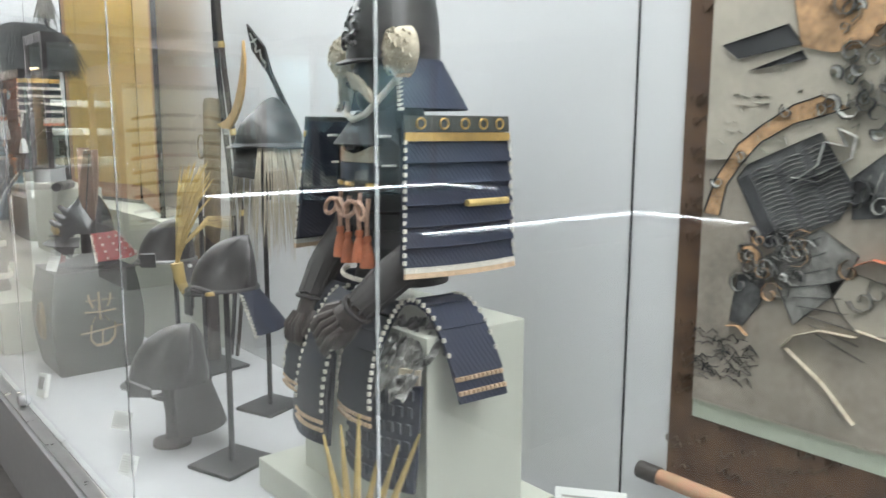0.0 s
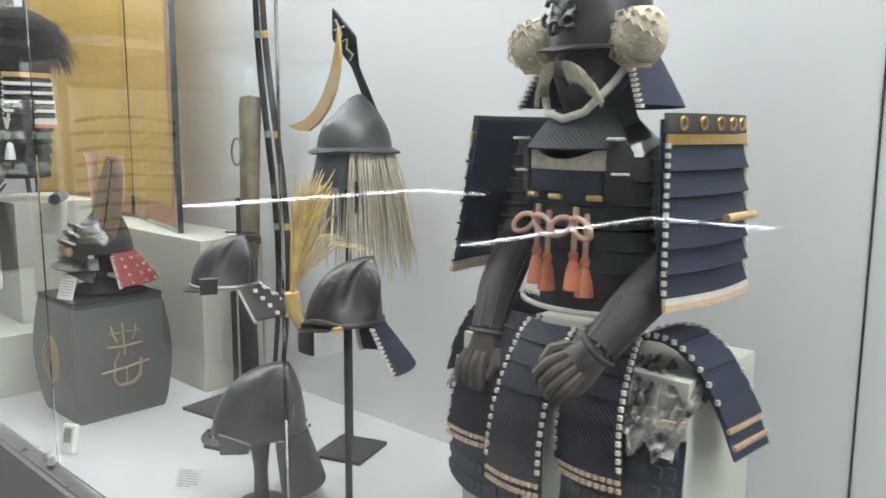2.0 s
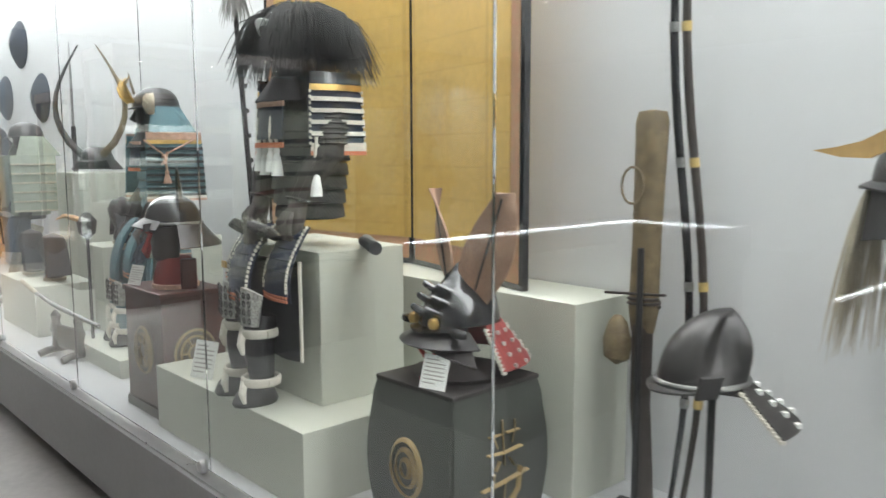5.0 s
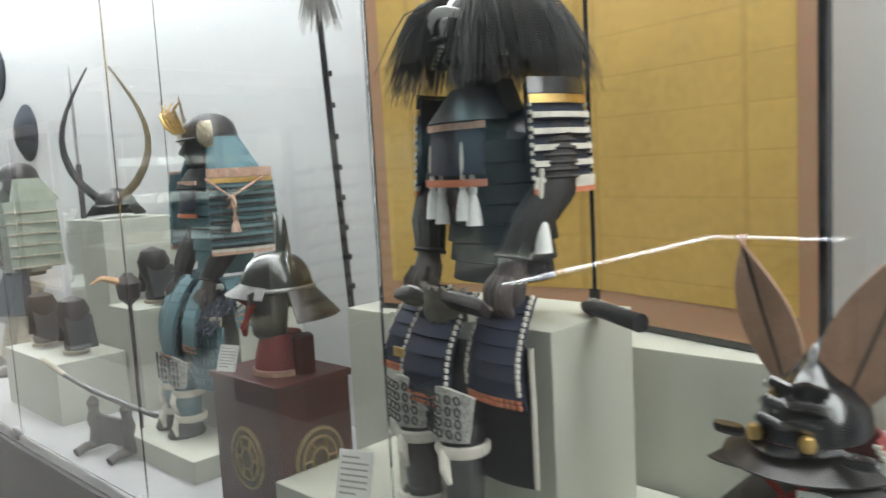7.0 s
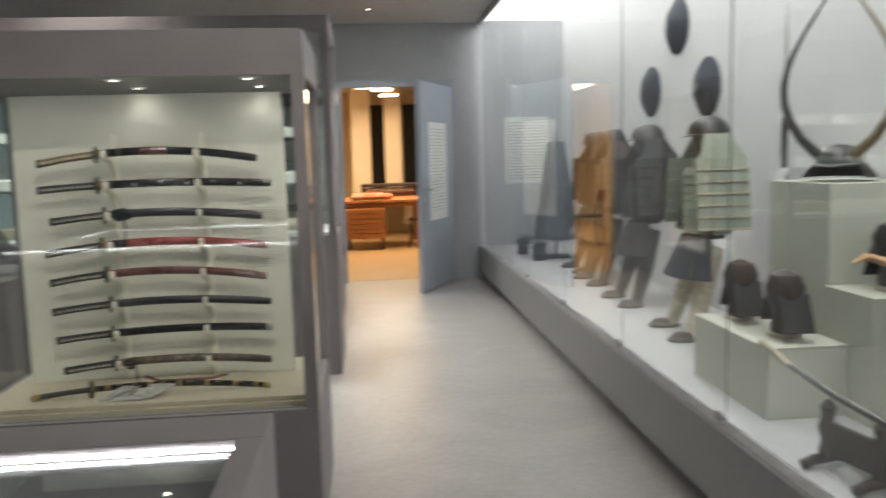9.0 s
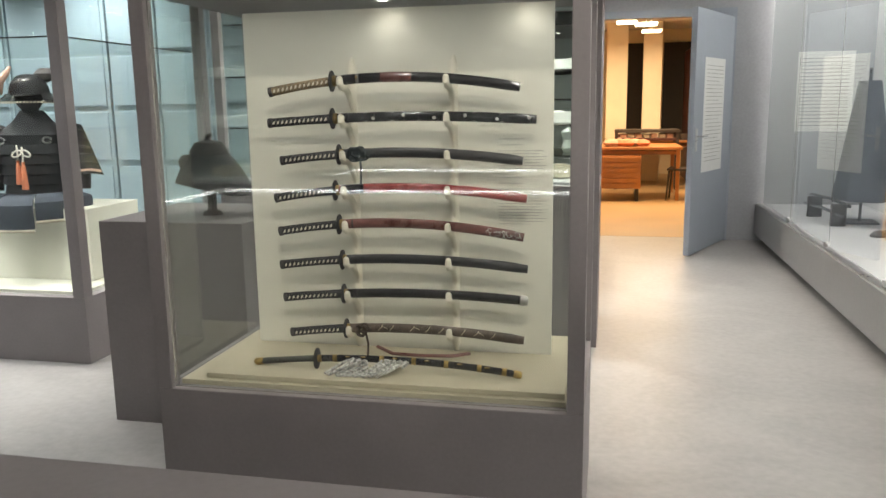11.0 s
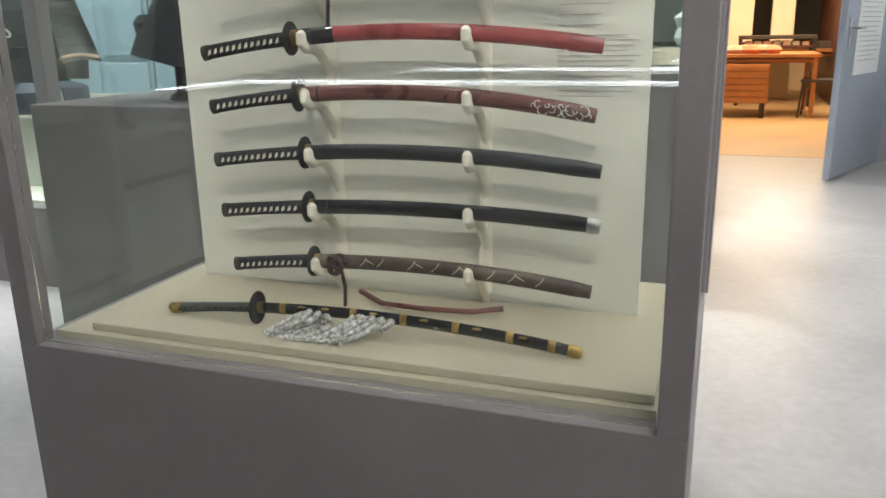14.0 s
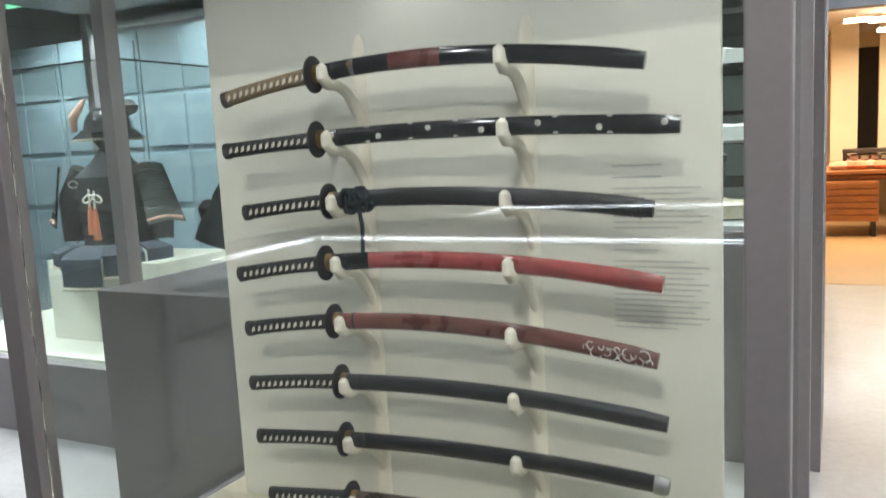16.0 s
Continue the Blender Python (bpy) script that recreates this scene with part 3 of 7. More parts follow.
SY = 9.972
SW = [  # pommel x and z, tip x and z, bow, scabbard, wrap, chape, label, inlays, cord, grip length
    (-0.778, 1.415, 0.043, 1.416, 0.040, "lacquer", "tanwrap", None, "black lacquered sword with a tan wrapped grip", 0, None, 0.215),
    (-0.785, 1.315, 0.094, 1.318, 0.016, "lacquer", "matt", None, "black lacquered sword with round shell inlays", 7, None, 0.22),
    (-0.748, 1.192, 0.052, 1.191, 0.027, "greyscab", "matt", None, "dark ribbed sword with a black cord knot", 0, "darkknot", 0.20),
    (-0.775, 1.067, 0.065, 1.073, 0.035, "redscab", "matt", None, "sword in a red lacquered scabbard", 0, None, 0.21),
    (-0.766, 0.955, 0.056, 0.950, 0.037, "brownscab", "matt", None, "sword in a brown lacquered scabbard with a carved tip", 0, None, 0.21),
    (-0.767, 0.840, 0.069, 0.848, 0.027, "greyscab", "matt", None, "plain dark grey sheathed sword", 0, None, 0.218),
    (-0.760, 0.727, 0.067, 0.744, 0.020, "lacquer", "matt", "silver", "black lacquered sword with a silver tip", 0, None, 0.212),
    (-0.741, 0.604, 0.058, 0.612, 0.027, "brownvein", "matt", None, "brown veined sheathed sword with a hanging cord", 0, "brownl", 0.197),
]
for x in (-0.53, -0.185):
    b = bracket(x, SW[-1][1], SW[0][1])
    for x0, z0, x1, z1, bow, *_ in SW:
        q = (x - x0) / (x1 - x0)
        z = z0 + (z1 - z0) * q + 4 * bow * q * (1 - q) - 0.004
        part("hook", tube(nb(), [(0, -0.008, z - 0.098), (0, -0.018, z - 0.074), (0, -0.040, z - 0.048), (0, -0.060, z - 0.030), (0, -0.085, z - 0.020), (0, -0.116, z - 0.020), (0, -0.133, z - 0.006), (0, -0.134, z + 0.010), (0, -0.131, z + 0.016)],
                          [0.008, 0.010, 0.011, 0.011, 0.011, 0.011, 0.011, 0.010, 0.005], 10, 0.8), M["hook"], b)


def sword(m, length, handle, bow, scab, wrap, label, tip=None, grip="rayskin", cords=None, girth=1.0):
    """A sheathed sword along local x from the pommel at 0, edge up, bowed by bow."""
    t = thing("sword", m, label, "sword", "swords on the rack")

    def at(s):
        return Vector((s * length, 0, bow * 4 * s * (1 - s)))
    h = handle / length
    n = 14
    part("scabbard", tube(nb(), [at(h + 0.012 + (1 - h - 0.012) * k / n) for k in range(n + 1)], [0.0100 * girth] * n + [0.0085 * girth], 14, 1.6), M[scab], t)
    part("handle", tube(nb(), [at(h * k / 6) for k in range(7)], [girth * r for r in (0.0105, 0.0108, 0.0105, 0.0102, 0.0103, 0.0107, 0.0110)], 14, 1.38), M[wrap], t)
    k = 0
    s = 0.012
    while s < handle - 0.02:
        p = at(s / length)
        d = (at(s / length + 0.01) - p).normalized()
        a = math.atan2(d.z, d.x)
        turn = Matrix.Translation(p + Vector((0.007, -0.0096 * girth, 0.0))) @ Matrix.Rotation(-a, 4, "Y") @ Matrix.Rotation(radians(90), 4, "X")
        part("diamond", prism(nb(), [(-0.0046, -0.0062 * girth), (0.0038, -0.0026 * girth), (0.0040, 0.0058 * girth), (-0.0010, 0.0030 * girth)], turn, 0.0022), M[grip], t, "", False)
        s += 0.0150
        k += 1
    g = at(h)
    bm2 = nb()
    lathe(bm2, [(0.001, -0.003), (0.030, -0.003), (0.034, -0.0015), (0.034, 0.0015), (0.030, 0.003), (0.001, 0.003)], 24, 1.0, 0.9)
    bmesh.ops.rotate(bm2, verts=bm2.verts, cent=(0, 0, 0), matrix=Matrix.Rotation(radians(90), 3, "Y"))
    bmesh.ops.translate(bm2, verts=bm2.verts, vec=g)
    part("guard", bm2, M["matt"], t, "dark iron hand guard")
    part("collar", tube(nb(), [at(h + 0.004), at(h + 0.02)], 0.0112 * girth, 10, 1.55), M["bronze"], t)
    for q in (h + 0.055,):
        part("band", tube(nb(), [at(q), at(q + 0.006)], 0.0104 * girth, 12, 1.6), M["matt"], t)
    part("pommel", tube(nb(), [at(-0.006), at(-0.003), at(0.012)], [0.008 * girth, 0.0115 * girth, 0.0115 * girth], 12, 1.4), M["iron"], t)
    if tip:
        part("chape", tube(nb(), [at(0.975), at(0.995), at(1.004)], [0.0105 * girth, 0.0105 * girth, 0.008 * girth], 10, 1.6), M[tip], t)
    if cords:
        rk0 = random.Random(31)
        bm3 = nb()
        for i in range(8 if cords == "darkknot" else 3):
            o = at(h + 0.065 + 0.010 * (i % 5)) + Vector((0, -0.012 - 0.006 * rk0.random(), 0.012 * (rk0.random() - 0.5)))
            w0, w1 = 0.012 + 0.010 * rk0.random(), 0.012 + 0.010 * rk0.random()
            tube(bm3, [o + Vector((w0 * math.cos(q), -0.008 * math.sin(1.5 * q + i), w1 * math.sin(q))) for q in (0.62 * j for j in range(11))], 0.0042, 6)
        part("cord_knot", bm3, M[cords], t, "bunched knot of silk cord")
        part("cord_end", tube(nb(), [at(h + 0.09) + Vector((0, -0.014, -0.01)), at(h + 0.10) + Vector((0, -0.016, -0.05)), at(h + 0.095) + Vector((0, -0.014, -0.10))], 0.004, 6), M[cords], t)
    return t


for x0, z0, x1, z1, bow, scab, wrap, tip, label, studs, cords, hand in SW:
    L = math.hypot(x1 - x0, z1 - z0)
    s = sword(pose(x0, SY, z0, 0, -math.degrees(math.atan2(z1 - z0, x1 - x0)), 0), L, hand, bow, scab, wrap, label, tip, "rayskin", cords)

    def along(q, y=-0.0105, dz=0.0):
        return (q * L, y, bow * 4 * q * (1 - q) + dz)
    for i in range(studs):
        q = 0.30 + 0.69 * i / (studs - 1)
        bm = lathe(nb(), [(0.001, -0.001), (0.0052, -0.001), (0.0052, 0.001), (0.001, 0.001)], 12)
        bmesh.ops.rotate(bm, verts=bm.verts, cent=(0, 0, 0), matrix=Matrix.Rotation(radians(90), 3, "X"))
        bmesh.ops.translate(bm, verts=bm.verts, vec=along(q * 0.985, -0.0105, 0.004 * (-1) ** i))
        part("shell_inlay", bm, M["shell"], s)
    if studs:
        for i in range(studs):
            for dz in (0.0135, -0.012):
                part("edge_inlay", box(nb(), along(min(0.28 + 0.10 * i, 0.97), -0.0065, dz), (0.008, 0.003, 0.003)), M["shell"], s, "", False)
    if scab == "redscab":
        part("throat", tube(nb(), [along((hand + 0.02 + k * 0.02) / L, 0) for k in range(5)], 0.0106, 10, 1.6), M["lacquer"], s, "black throat of the scabbard")
    if "ribbed" in label:
        bm = nb()
        k0 = int((L - hand - 0.14) / 0.0075)
        for k in range(k0):
            q = (hand + 0.13 + 0.0075 * k) / L
            tube(bm, [along(q, 0), along(q + 0.0042, 0)], 0.0108, 10, 1.6)
        part("ribbing", bm, M["iron"], s, "fine raised ribs wound round the scabbard")
    if z0 > 1.4:
        for k, (q, w, mm) in enumerate(((hand / L + 0.10, 0.010, "silver"), (hand / L + 0.20, 0.10, "brownscab"))):
            part("band" if k == 0 else "red_patch", tube(nb(), [along(q + w / L * j / 3, 0) for j in range(4)], 0.0104, 10, 1.6), M[mm], s)
        part("ring_knob", tube(nb(), [along(hand / L + 0.105, -0.012, 0.006), along(hand / L + 0.105, -0.018, 0.0)], 0.004, 8), M["bronze"], s)
    if scab == "brownscab":
        bm = nb()
        for k in range(13):
            q, r = 0.86 + 0.0105 * k, 0.0045 + 0.0025 * (k % 3)
            tube(bm, [along(q + r * math.cos(a) / L, -0.0108, 0.006 * math.sin(k * 2.4) + r * math.sin(a)) for a in (k + 0.8 * i for i in range(6))], 0.0011, 5)
        part("dragon_relief", bm, M["shell"], s, "pale carved relief near the tip")
    if scab == "brownvein":
        bm = nb()
        for k in range(9):
            q = 0.33 + 0.07 * k + 0.012 * math.sin(k * 2.3)
            tube(bm, [along(q, -0.0085, 0.012), along(q - 0.006, -0.0112, 0.003), along(q - 0.02, -0.0105, -0.007)], 0.0011, 6)
            if k % 2:
                tube(bm, [along(q, -0.0105, 0.008), along(q + 0.022, -0.0112, 0.0)], 0.0009, 6)
        part("pale_veins", bm, M["hair"], s, "thin pale veins in the lacquer")
# the mounted sword lying on the case floor, with its patterned cords
low = sword(pose(-0.797, 9.812, 0.548, 0, 0, 0.6), 0.862, 0.205, 0.028, "lacquer", "greenbox", "sword with gilt fittings lying on the case floor, cords bunched", "giltdark", "matt", None, 0.72)
for q in (0.30, 0.48, 0.60, 0.72, 0.84, 0.93):
    part("gilt_band", tube(nb(), [(q * 0.865, 0, 0.112 * q * (1 - q)), (q * 0.865 + 0.014, 0, 0.112 * (q + 0.016) * (0.984 - q))], 0.0076, 10, 1.6), M["giltdark"], low)
part("gilt_pommel", tube(nb(), [(-0.012, 0, 0), (-0.004, 0, 0), (0.020, 0, 0.003)], [0.004, 0.009, 0.0086], 10, 1.4), M["giltdark"], low)
for q in (0.36, 0.42, 0.54, 0.66, 0.78, 0.88):
    part("gilt_sign", lathe(nb(), [(0.001, -0.001), (0.006, -0.001), (0.004, 0.0012), (0.001, 0.0012)], 8, 1.5, 1, (q * 0.862, -0.006, 0.112 * q * (1 - q) + 0.008)), M["giltdark"], low)
tie = mat("checked_cord", (0.75, 0.73, 0.68), 0.85, 0, 0.3, 130, 160, 0.3, second=(0.03, 0.03, 0.03))
for k in range(9):
    a = k * 0.9
    part("cord_loop", tube(nb(), [(0.29 + 0.022 * k + 0.045 * math.sin(a + q), -0.035 - 0.032 * math.cos(q * 1.3 + a), max(-0.008, 0.004 + 0.024 * math.sin(q * 0.9 + a))) for q in (0.42 * j for j in range(11))], 0.0055, 8), tie, low, "black and white checked cord")
cordx = thing("loose_cord", pose(-0.28, 9.98, 0.545), "brown braided cord lying on the case floor", "cord")
part("cord", tube(nb(), [(-0.16, 0.0, 0.02), (-0.1, -0.02, 0.004), (0, -0.025, 0.004), (0.1, -0.02, 0.006), (0.16, 0.0, 0.012)], 0.006, 8), M["brownscab"], cordx)


# ---- low table cases with light strips ----
def table_case(x0, x1, y0, y1, h):
    t = thing("table_case", pose(0, 0, 0), "low taupe table case with a glass top and light strips", "table case", "table cases")
    part("body", slab(x0 + 0.03, x1 - 0.03, y0 + 0.03, y1 - 0.03, 0, h - 0.22), M["frame"], t, "", False)
    part("bed", slab(x0 + 0.05, x1 - 0.05, y0 + 0.05, y1 - 0.05, h - 0.22, h - 0.20), M["bluecab"], t, "grey-blue lining", False)
    for a in ((x0, x1, y0, y0 + 0.05), (x0, x1, y1 - 0.14, y1), (x0, x0 + 0.05, y0 + 0.05, y1 - 0.14), (x1 - 0.05, x1, y0 + 0.05, y1 - 0.14)):
        part("rim", slab(*a, h - 0.219, h, 0.003), M["frame"], t, "", False)
    g = part("pane", slab(x0 + 0.051, x1 - 0.051, y0 + 0.051, y1 - 0.145, h - 0.032, h - 0.024), M["glass"], t, "", False)
    g.visible_shadow = False
    part("light_strip", slab(x0 + 0.06, x1 - 0.055, y1 - 0.144, y1 - 0.1405, h - 0.020, h - 0.0165), M["tube"], t, "thin white light strip", False)
    part("light_strip", slab(x0 + 0.0505, x0 + 0.054, y0 + 0.1, y1 - 0.155, h - 0.020, h - 0.0165), M["tube"], t, "thin white light strip", False)
    part("light_strip", slab(x0 + 0.06, x1 - 0.055, y0 + 0.0505, y0 + 0.054, h - 0.020, h - 0.0165), M["tube"], t, "thin white light strip", False)
    return t


table_case(-2.05, 0.262, 7.35, 8.385, 0.90)
table_case(-1.90, 0.045, 5.21, 6.24, 0.85)
cl = thing("folded_textile", pose(-0.75, 7.72, 0.70), "pale ribbed textile lying in the table case", "textile")
part("fold", shell(nb(), lambda u, v: (-0.45 + 0.9 * u, -0.12 + 0.24 * v, 0.012 + 0.008 * math.sin(v * 30) * math.sin(u * 3.1)), 20, 30, 0.01), M["salmon"], cl)

# ---- ceiling fittings ----
# the western downlights and some nearer ones are added to brighten the hall
for x, y in ((0.9, 12.2), (0.55, 14.9), (-1.2, 11.5), (0.9, 8.8), (0.7, 5.6), (-2.5, 8.0), (-2.2, 4.5), (-3.5, 10.3), (-5.2, 12.75), (-3.6, 12.8), (-5.5, 9.6), (-1.2, 13.0)):
    west = x < -1.8
    downlight(x, y, CEIL, (x, y, 0), (26 if y < 9 else 230 if y > 12.7 else 165) if west else (16 if y > 8 else 40) if y < 9 else 76, (0.90, 0.96, 1.0) if west else (1.0, 0.97, 0.93), 120)
downlight(0.50, 7.40, CEIL, (-0.40, 10.09, 1.28), 128, (1.0, 0.96, 0.90), 37)
sp = thing("smoke_detector", pose(0.95, 13.6, CEIL), "small white round smoke detector on the ceiling", "smoke detector")
part("body", lathe(nb(), [(0.001, -0.05), (0.03, -0.05), (0.05, -0.03), (0.055, 0.0)], 20), M["card"], sp)


# ---- builders for armour ----
def kabuto(par, at, R, bowl_mat, lame_mat, turn=0.0, n=4, drop=0.035, flare=0.022, peak=0.0, back=0.0, rise=1.0, ribs=16, edge_mat=None, guard=True, visor=True, gap=62, rim_mat=None, ridged=False):
    """A helmet on parent par: bowl (its visor and neck lames are its parts). Front is local -y; base centre at `at`."""
    ax, ay, az = at
    bm = nb()
    seg, rows = (84, 20) if ridged else (48, 12)
    rings = []
    for i in range(rows + 1):
        f = i / rows
        z = R * rise * math.sin(f * math.pi / 2)
        r = R * math.cos(f * math.pi / 2) ** (1.05 if ridged else 0.8)
        if i == rows:
            r = 0.004
        ring = []
        for k in range(seg):
            a = 2 * math.pi * k / seg
            q = r * (1 + (0.018 * math.cos(ribs * a) if ribs else 0) * (f < 0.95))
            if ridged:
                phi = abs((math.degrees(a) + 270) % 360 - 180)
                q *= 1 - 0.36 * math.exp(-((phi - 78 - 26 * f) / 26) ** 2) * math.sin(math.pi * min(1, f * 1.1)) + 0.34 * math.exp(-((phi - 124 - 14 * f) / 9) ** 2) * min(1, f * 2.5) * (1 - f) ** 0.25
            x, y = 0.92 * q * math.cos(a), 1.12 * q * math.sin(a)
            zz = z + peak * f * f * max(0.0, 1 - abs(x) / (0.45 * R)) * (1.0 if y > -0.5 * R else 0.5)
            ring.append(bm.verts.new((ax + x, ay + y + back * f * f, az + zz)))
        rings.append(ring)
    for a, b in zip(rings, rings[1:]):
        for k in range(seg):
            bm.faces.new((a[k], a[(k + 1) % seg], b[(k + 1) % seg], b[k]))
    bm.faces.new(rings[-1])
    bowl = part("bowl", bm, bowl_mat, par)
    if rim_mat:
        part("rim_band", tube(nb(), [(ax + 0.94 * R * math.cos(k * math.pi / 16), ay + 1.14 * R * math.sin(k * math.pi / 16), az + 0.004) for k in range(33)], 0.006, 8), rim_mat, bowl)
    if visor:
        part("visor", shell(nb(), lambda u, v: (ax + (0.95 + 0.12 * v) * R * math.cos(radians(212 + 116 * u)), ay + (1.14 + 0.24 * v) * R * math.sin(radians(212 + 116 * u)), az - 0.002 - 0.12 * R * v + 0.10 * R * v * abs(2 * u - 1)), 18, 4, 0.005), bowl_mat, bowl)
    if guard:
        for i in range(n):
            z0, r0 = az - i * drop * 0.92, R * 1.0 + i * flare
            part("neck_lame", shell(nb(), lambda u, v: (ax + (r0 + flare * v) * 0.98 * math.cos(radians(-90 + gap + (360 - 2 * gap) * u)), ay + (r0 + flare * v) * 1.12 * math.sin(radians(-90 + gap + (360 - 2 * gap) * u)), z0 - drop * v), 22, 2, 0.005), lame_mat, bowl)
        if edge_mat:
            bm = nb()
            rl = R + n * flare
            for s in (0, 1):
                for i in range(n * 3):
                    v = i / (n * 3)
                    a = radians(-90 + gap + (360 - 2 * gap) * s)
                    rr = R + v * n * flare + 0.004
                    box(bm, (ax + rr * 0.98 * math.cos(a), ay + rr * 1.12 * math.sin(a), az - v * n * drop * 0.95 - 0.01), (0.011, 0.011, 0.007))
            part("edge_lacing", bm, edge_mat, bowl, "", False)
    return bowl


def turn_backs(bowl, at, R, m, size=0.05):
    """The rolled-back ends of the neck guard: rounded leather pads beside the brow."""
    for s in (-1, 1):
        def pad(u, v, o=0.0):
            th, ph = radians(-82 + 164 * u), radians(-68 + 136 * v)
            r = size + o
            return (at[0] + s * (R * 0.86 + size * 0.62) + s * r * 1.0 * math.sin(th) * math.cos(ph), at[1] - R * 0.42 - r * 0.85 * math.cos(th) * math.cos(ph), at[2] + 0.012 + r * 0.95 * math.sin(ph))
        tb = part("turn_back", shell(nb(), pad, 12, 12, 0.008), m, bowl, "pale patterned turn-back")
        bm = nb()
        for k in range(26):
            c = Vector(pad(0.12 + 0.76 * ((k * 0.618) % 1), 0.12 + 0.76 * (k / 26), 0.004))
            w = 0.006 + 0.003 * (k % 3)
            tube(bm, [c + Vector((w * math.cos(q), 0, w * math.sin(q))) for q in (1.2 * j for j in range(5))], 0.0024, 5)
        part("relief", bm, m, tb, "small curled relief pattern")
        part("edge_braid", tube(nb(), [pad(0.06 + 0.88 * k / 12, 0.02, 0.004) for k in range(13)], 0.006, 6), M["tanbraid"], tb)


def strands(bm, roots, length, spread, r=0.0022, seg=4, sag=0.05, seed=1):
    rnd = random.Random(seed)
    for x, y, z, dx, dy in roots:
        L = length * (0.75 + 0.35 * rnd.random())
        ox, oy = dx + (rnd.random() - 0.5) * spread, dy + (rnd.random() - 0.5) * spread
        pts = [(x + ox * s, y + oy * s, z + sag * math.sin(min(1, s * 2.2) * math.pi / 2) * 0.6 - L * s * s * 0.5 - L * s * 0.5) for s in (0, 0.2, 0.45, 0.7, 1.0)]
        tube(bm, pts, [r, r * 1.1, r, r * 0.8, r * 0.3], seg)
    return bm


def tassel(par, x, y, z, L, m, cord=None, bow=True):
    t = part("tassel", lathe(nb(), [(0.002, 0.0), (0.009, -0.002), (0.010, -0.012), (0.007, -0.017), (0.012, -0.03), (0.017, -L * 0.75), (0.019, -L), (0.002, -L * 0.97)], 14, 1, 1, (x, y, z)), m, par, "silk tassel")
    if cord:
        part("cord", tube(nb(), [(x, y, z), (x + 0.004, y - 0.004, z + 0.04), (x, y + 0.004, z + 0.085)], 0.0055, 8), cord, t)
        if bow:
            for s in (-1, 1):
                part("bow_loop", tube(nb(), [(x + s * 0.025 * (1 - math.cos(q)), y - 0.008 - 0.006 * math.sin(q / 2), z + 0.056 + 0.017 * math.sin(q) - 0.009 * (1 - math.cos(q))) for q in (2 * math.pi * j / 16 for j in range(17))], 0.0052, 8), cord, t)
    return t


def shoulder_guard(par, s, W, mlame, mtop, medge, mbraid, n=6, wide=0.28, tall=0.31, x0=0.235, yc=0.02, top=0.395, rings=True, tilt=0.012, stripe=None):
    step = tall / n

    def surf(u, z, o=0.0):
        d = (top - z) / tall
        return (s * (x0 + 0.02 * math.sin(u * math.pi) + tilt * d + o), yc + (u - 0.5) * wide * (1 + 0.08 * d), W + z)
    g = part("shoulder_guard", shell(nb(), lambda u, v: surf(u, top - 0.005 - (tall - 0.01) * v, -0.006), 10, 4, 0.004), mlame, par)
    for i in range(n):
        zt = top - 0.045 - i * (tall - 0.045) / n
        part("lame", shell(nb(), lambda u, v: surf(u, zt - v * ((tall - 0.045) / n + 0.004), 0.001 + 0.012 * v * v), 12, 4, 0.006), mlame, g)
        if stripe:
            zb = top - 0.045 - (i + 1) * (tall - 0.045) / n
            part("stripe", shell(nb(), lambda u, v: surf(u, zb + 0.012 - 0.012 * v, 0.016), 12, 1, 0.005), stripe, g)
    part("top_plate", shell(nb(), lambda u, v: surf(u, top + 0.006 - 0.034 * v, 0.004), 12, 2, 0.010), mtop, g)
    part("gilt_band", shell(nb(), lambda u, v: surf(u, top - 0.03 - 0.018 * v, 0.008), 12, 1, 0.007), M["gold"], g)
    if rings:
        for k in range(5):
            u = 0.12 + 0.19 * k
            c = Vector(surf(u, top - 0.011, 0.011))
            part("ring", tube(nb(), [c + Vector((0, 0.011 * math.cos(a), 0.011 * math.sin(a))) for a in (2 * math.pi * j / 12 for j in range(13))], 0.0022, 6), M["gold"], g)
    bm = nb()
    for k in range(int(tall / 0.017)):
        z = top - 0.05 - k * 0.017
        if z < top - tall:
            break
        for u in (0.0, 1.0):
            box(bm, surf(u, z, 0.010), (0.007, 0.006, 0.009), None)
    part("edge_lacing", bm, medge, g, "white edge lacing", False)
    for j, mm in enumerate((M["white"], mbraid)):
        part("bottom_braid", shell(nb(), lambda u, v: surf(u, top - tall - 0.012 * j - 0.012 * v, 0.011), 24, 1, 0.009), mm, g)
    return g


def laced_panel(par, name, f, n, mlame, medge, mbraid, nu=8):
    """A hanging panel of n overlapping lames on the surface f(u, v, lift)."""
    g = part(name, shell(nb(), lambda u, v: f(u, v, 0.0), nu, 8, 0.004), mlame, par)
    for i in range(n):
        part("lame", shell(nb(), lambda u, v: f(u, (i + v * 1.06) / n * 0.9, 0.004 + 0.006 * v), nu, 2, 0.005), mlame, g)
    bm = nb()
    for k in range(n * 3):
        v = 0.9 * k / (n * 3)
        for u in (0.015, 0.985):
            box(bm, f(u, v, 0.011), (0.007, 0.007, 0.009))
    part("edge_lacing", bm, medge, g, "white edge lacing", False)
    for j, mm in enumerate((mbraid, mbraid)):
        bm = nb()
        for k in range(11):
            box(bm, f((k + 0.5) / 11, 0.925 + 0.05 * j, 0.010), (0.0095, 0.008, 0.0095), None, 0.0025)
        part("bottom_braid", bm, mm, g, "row of braided knots", False)
    return g


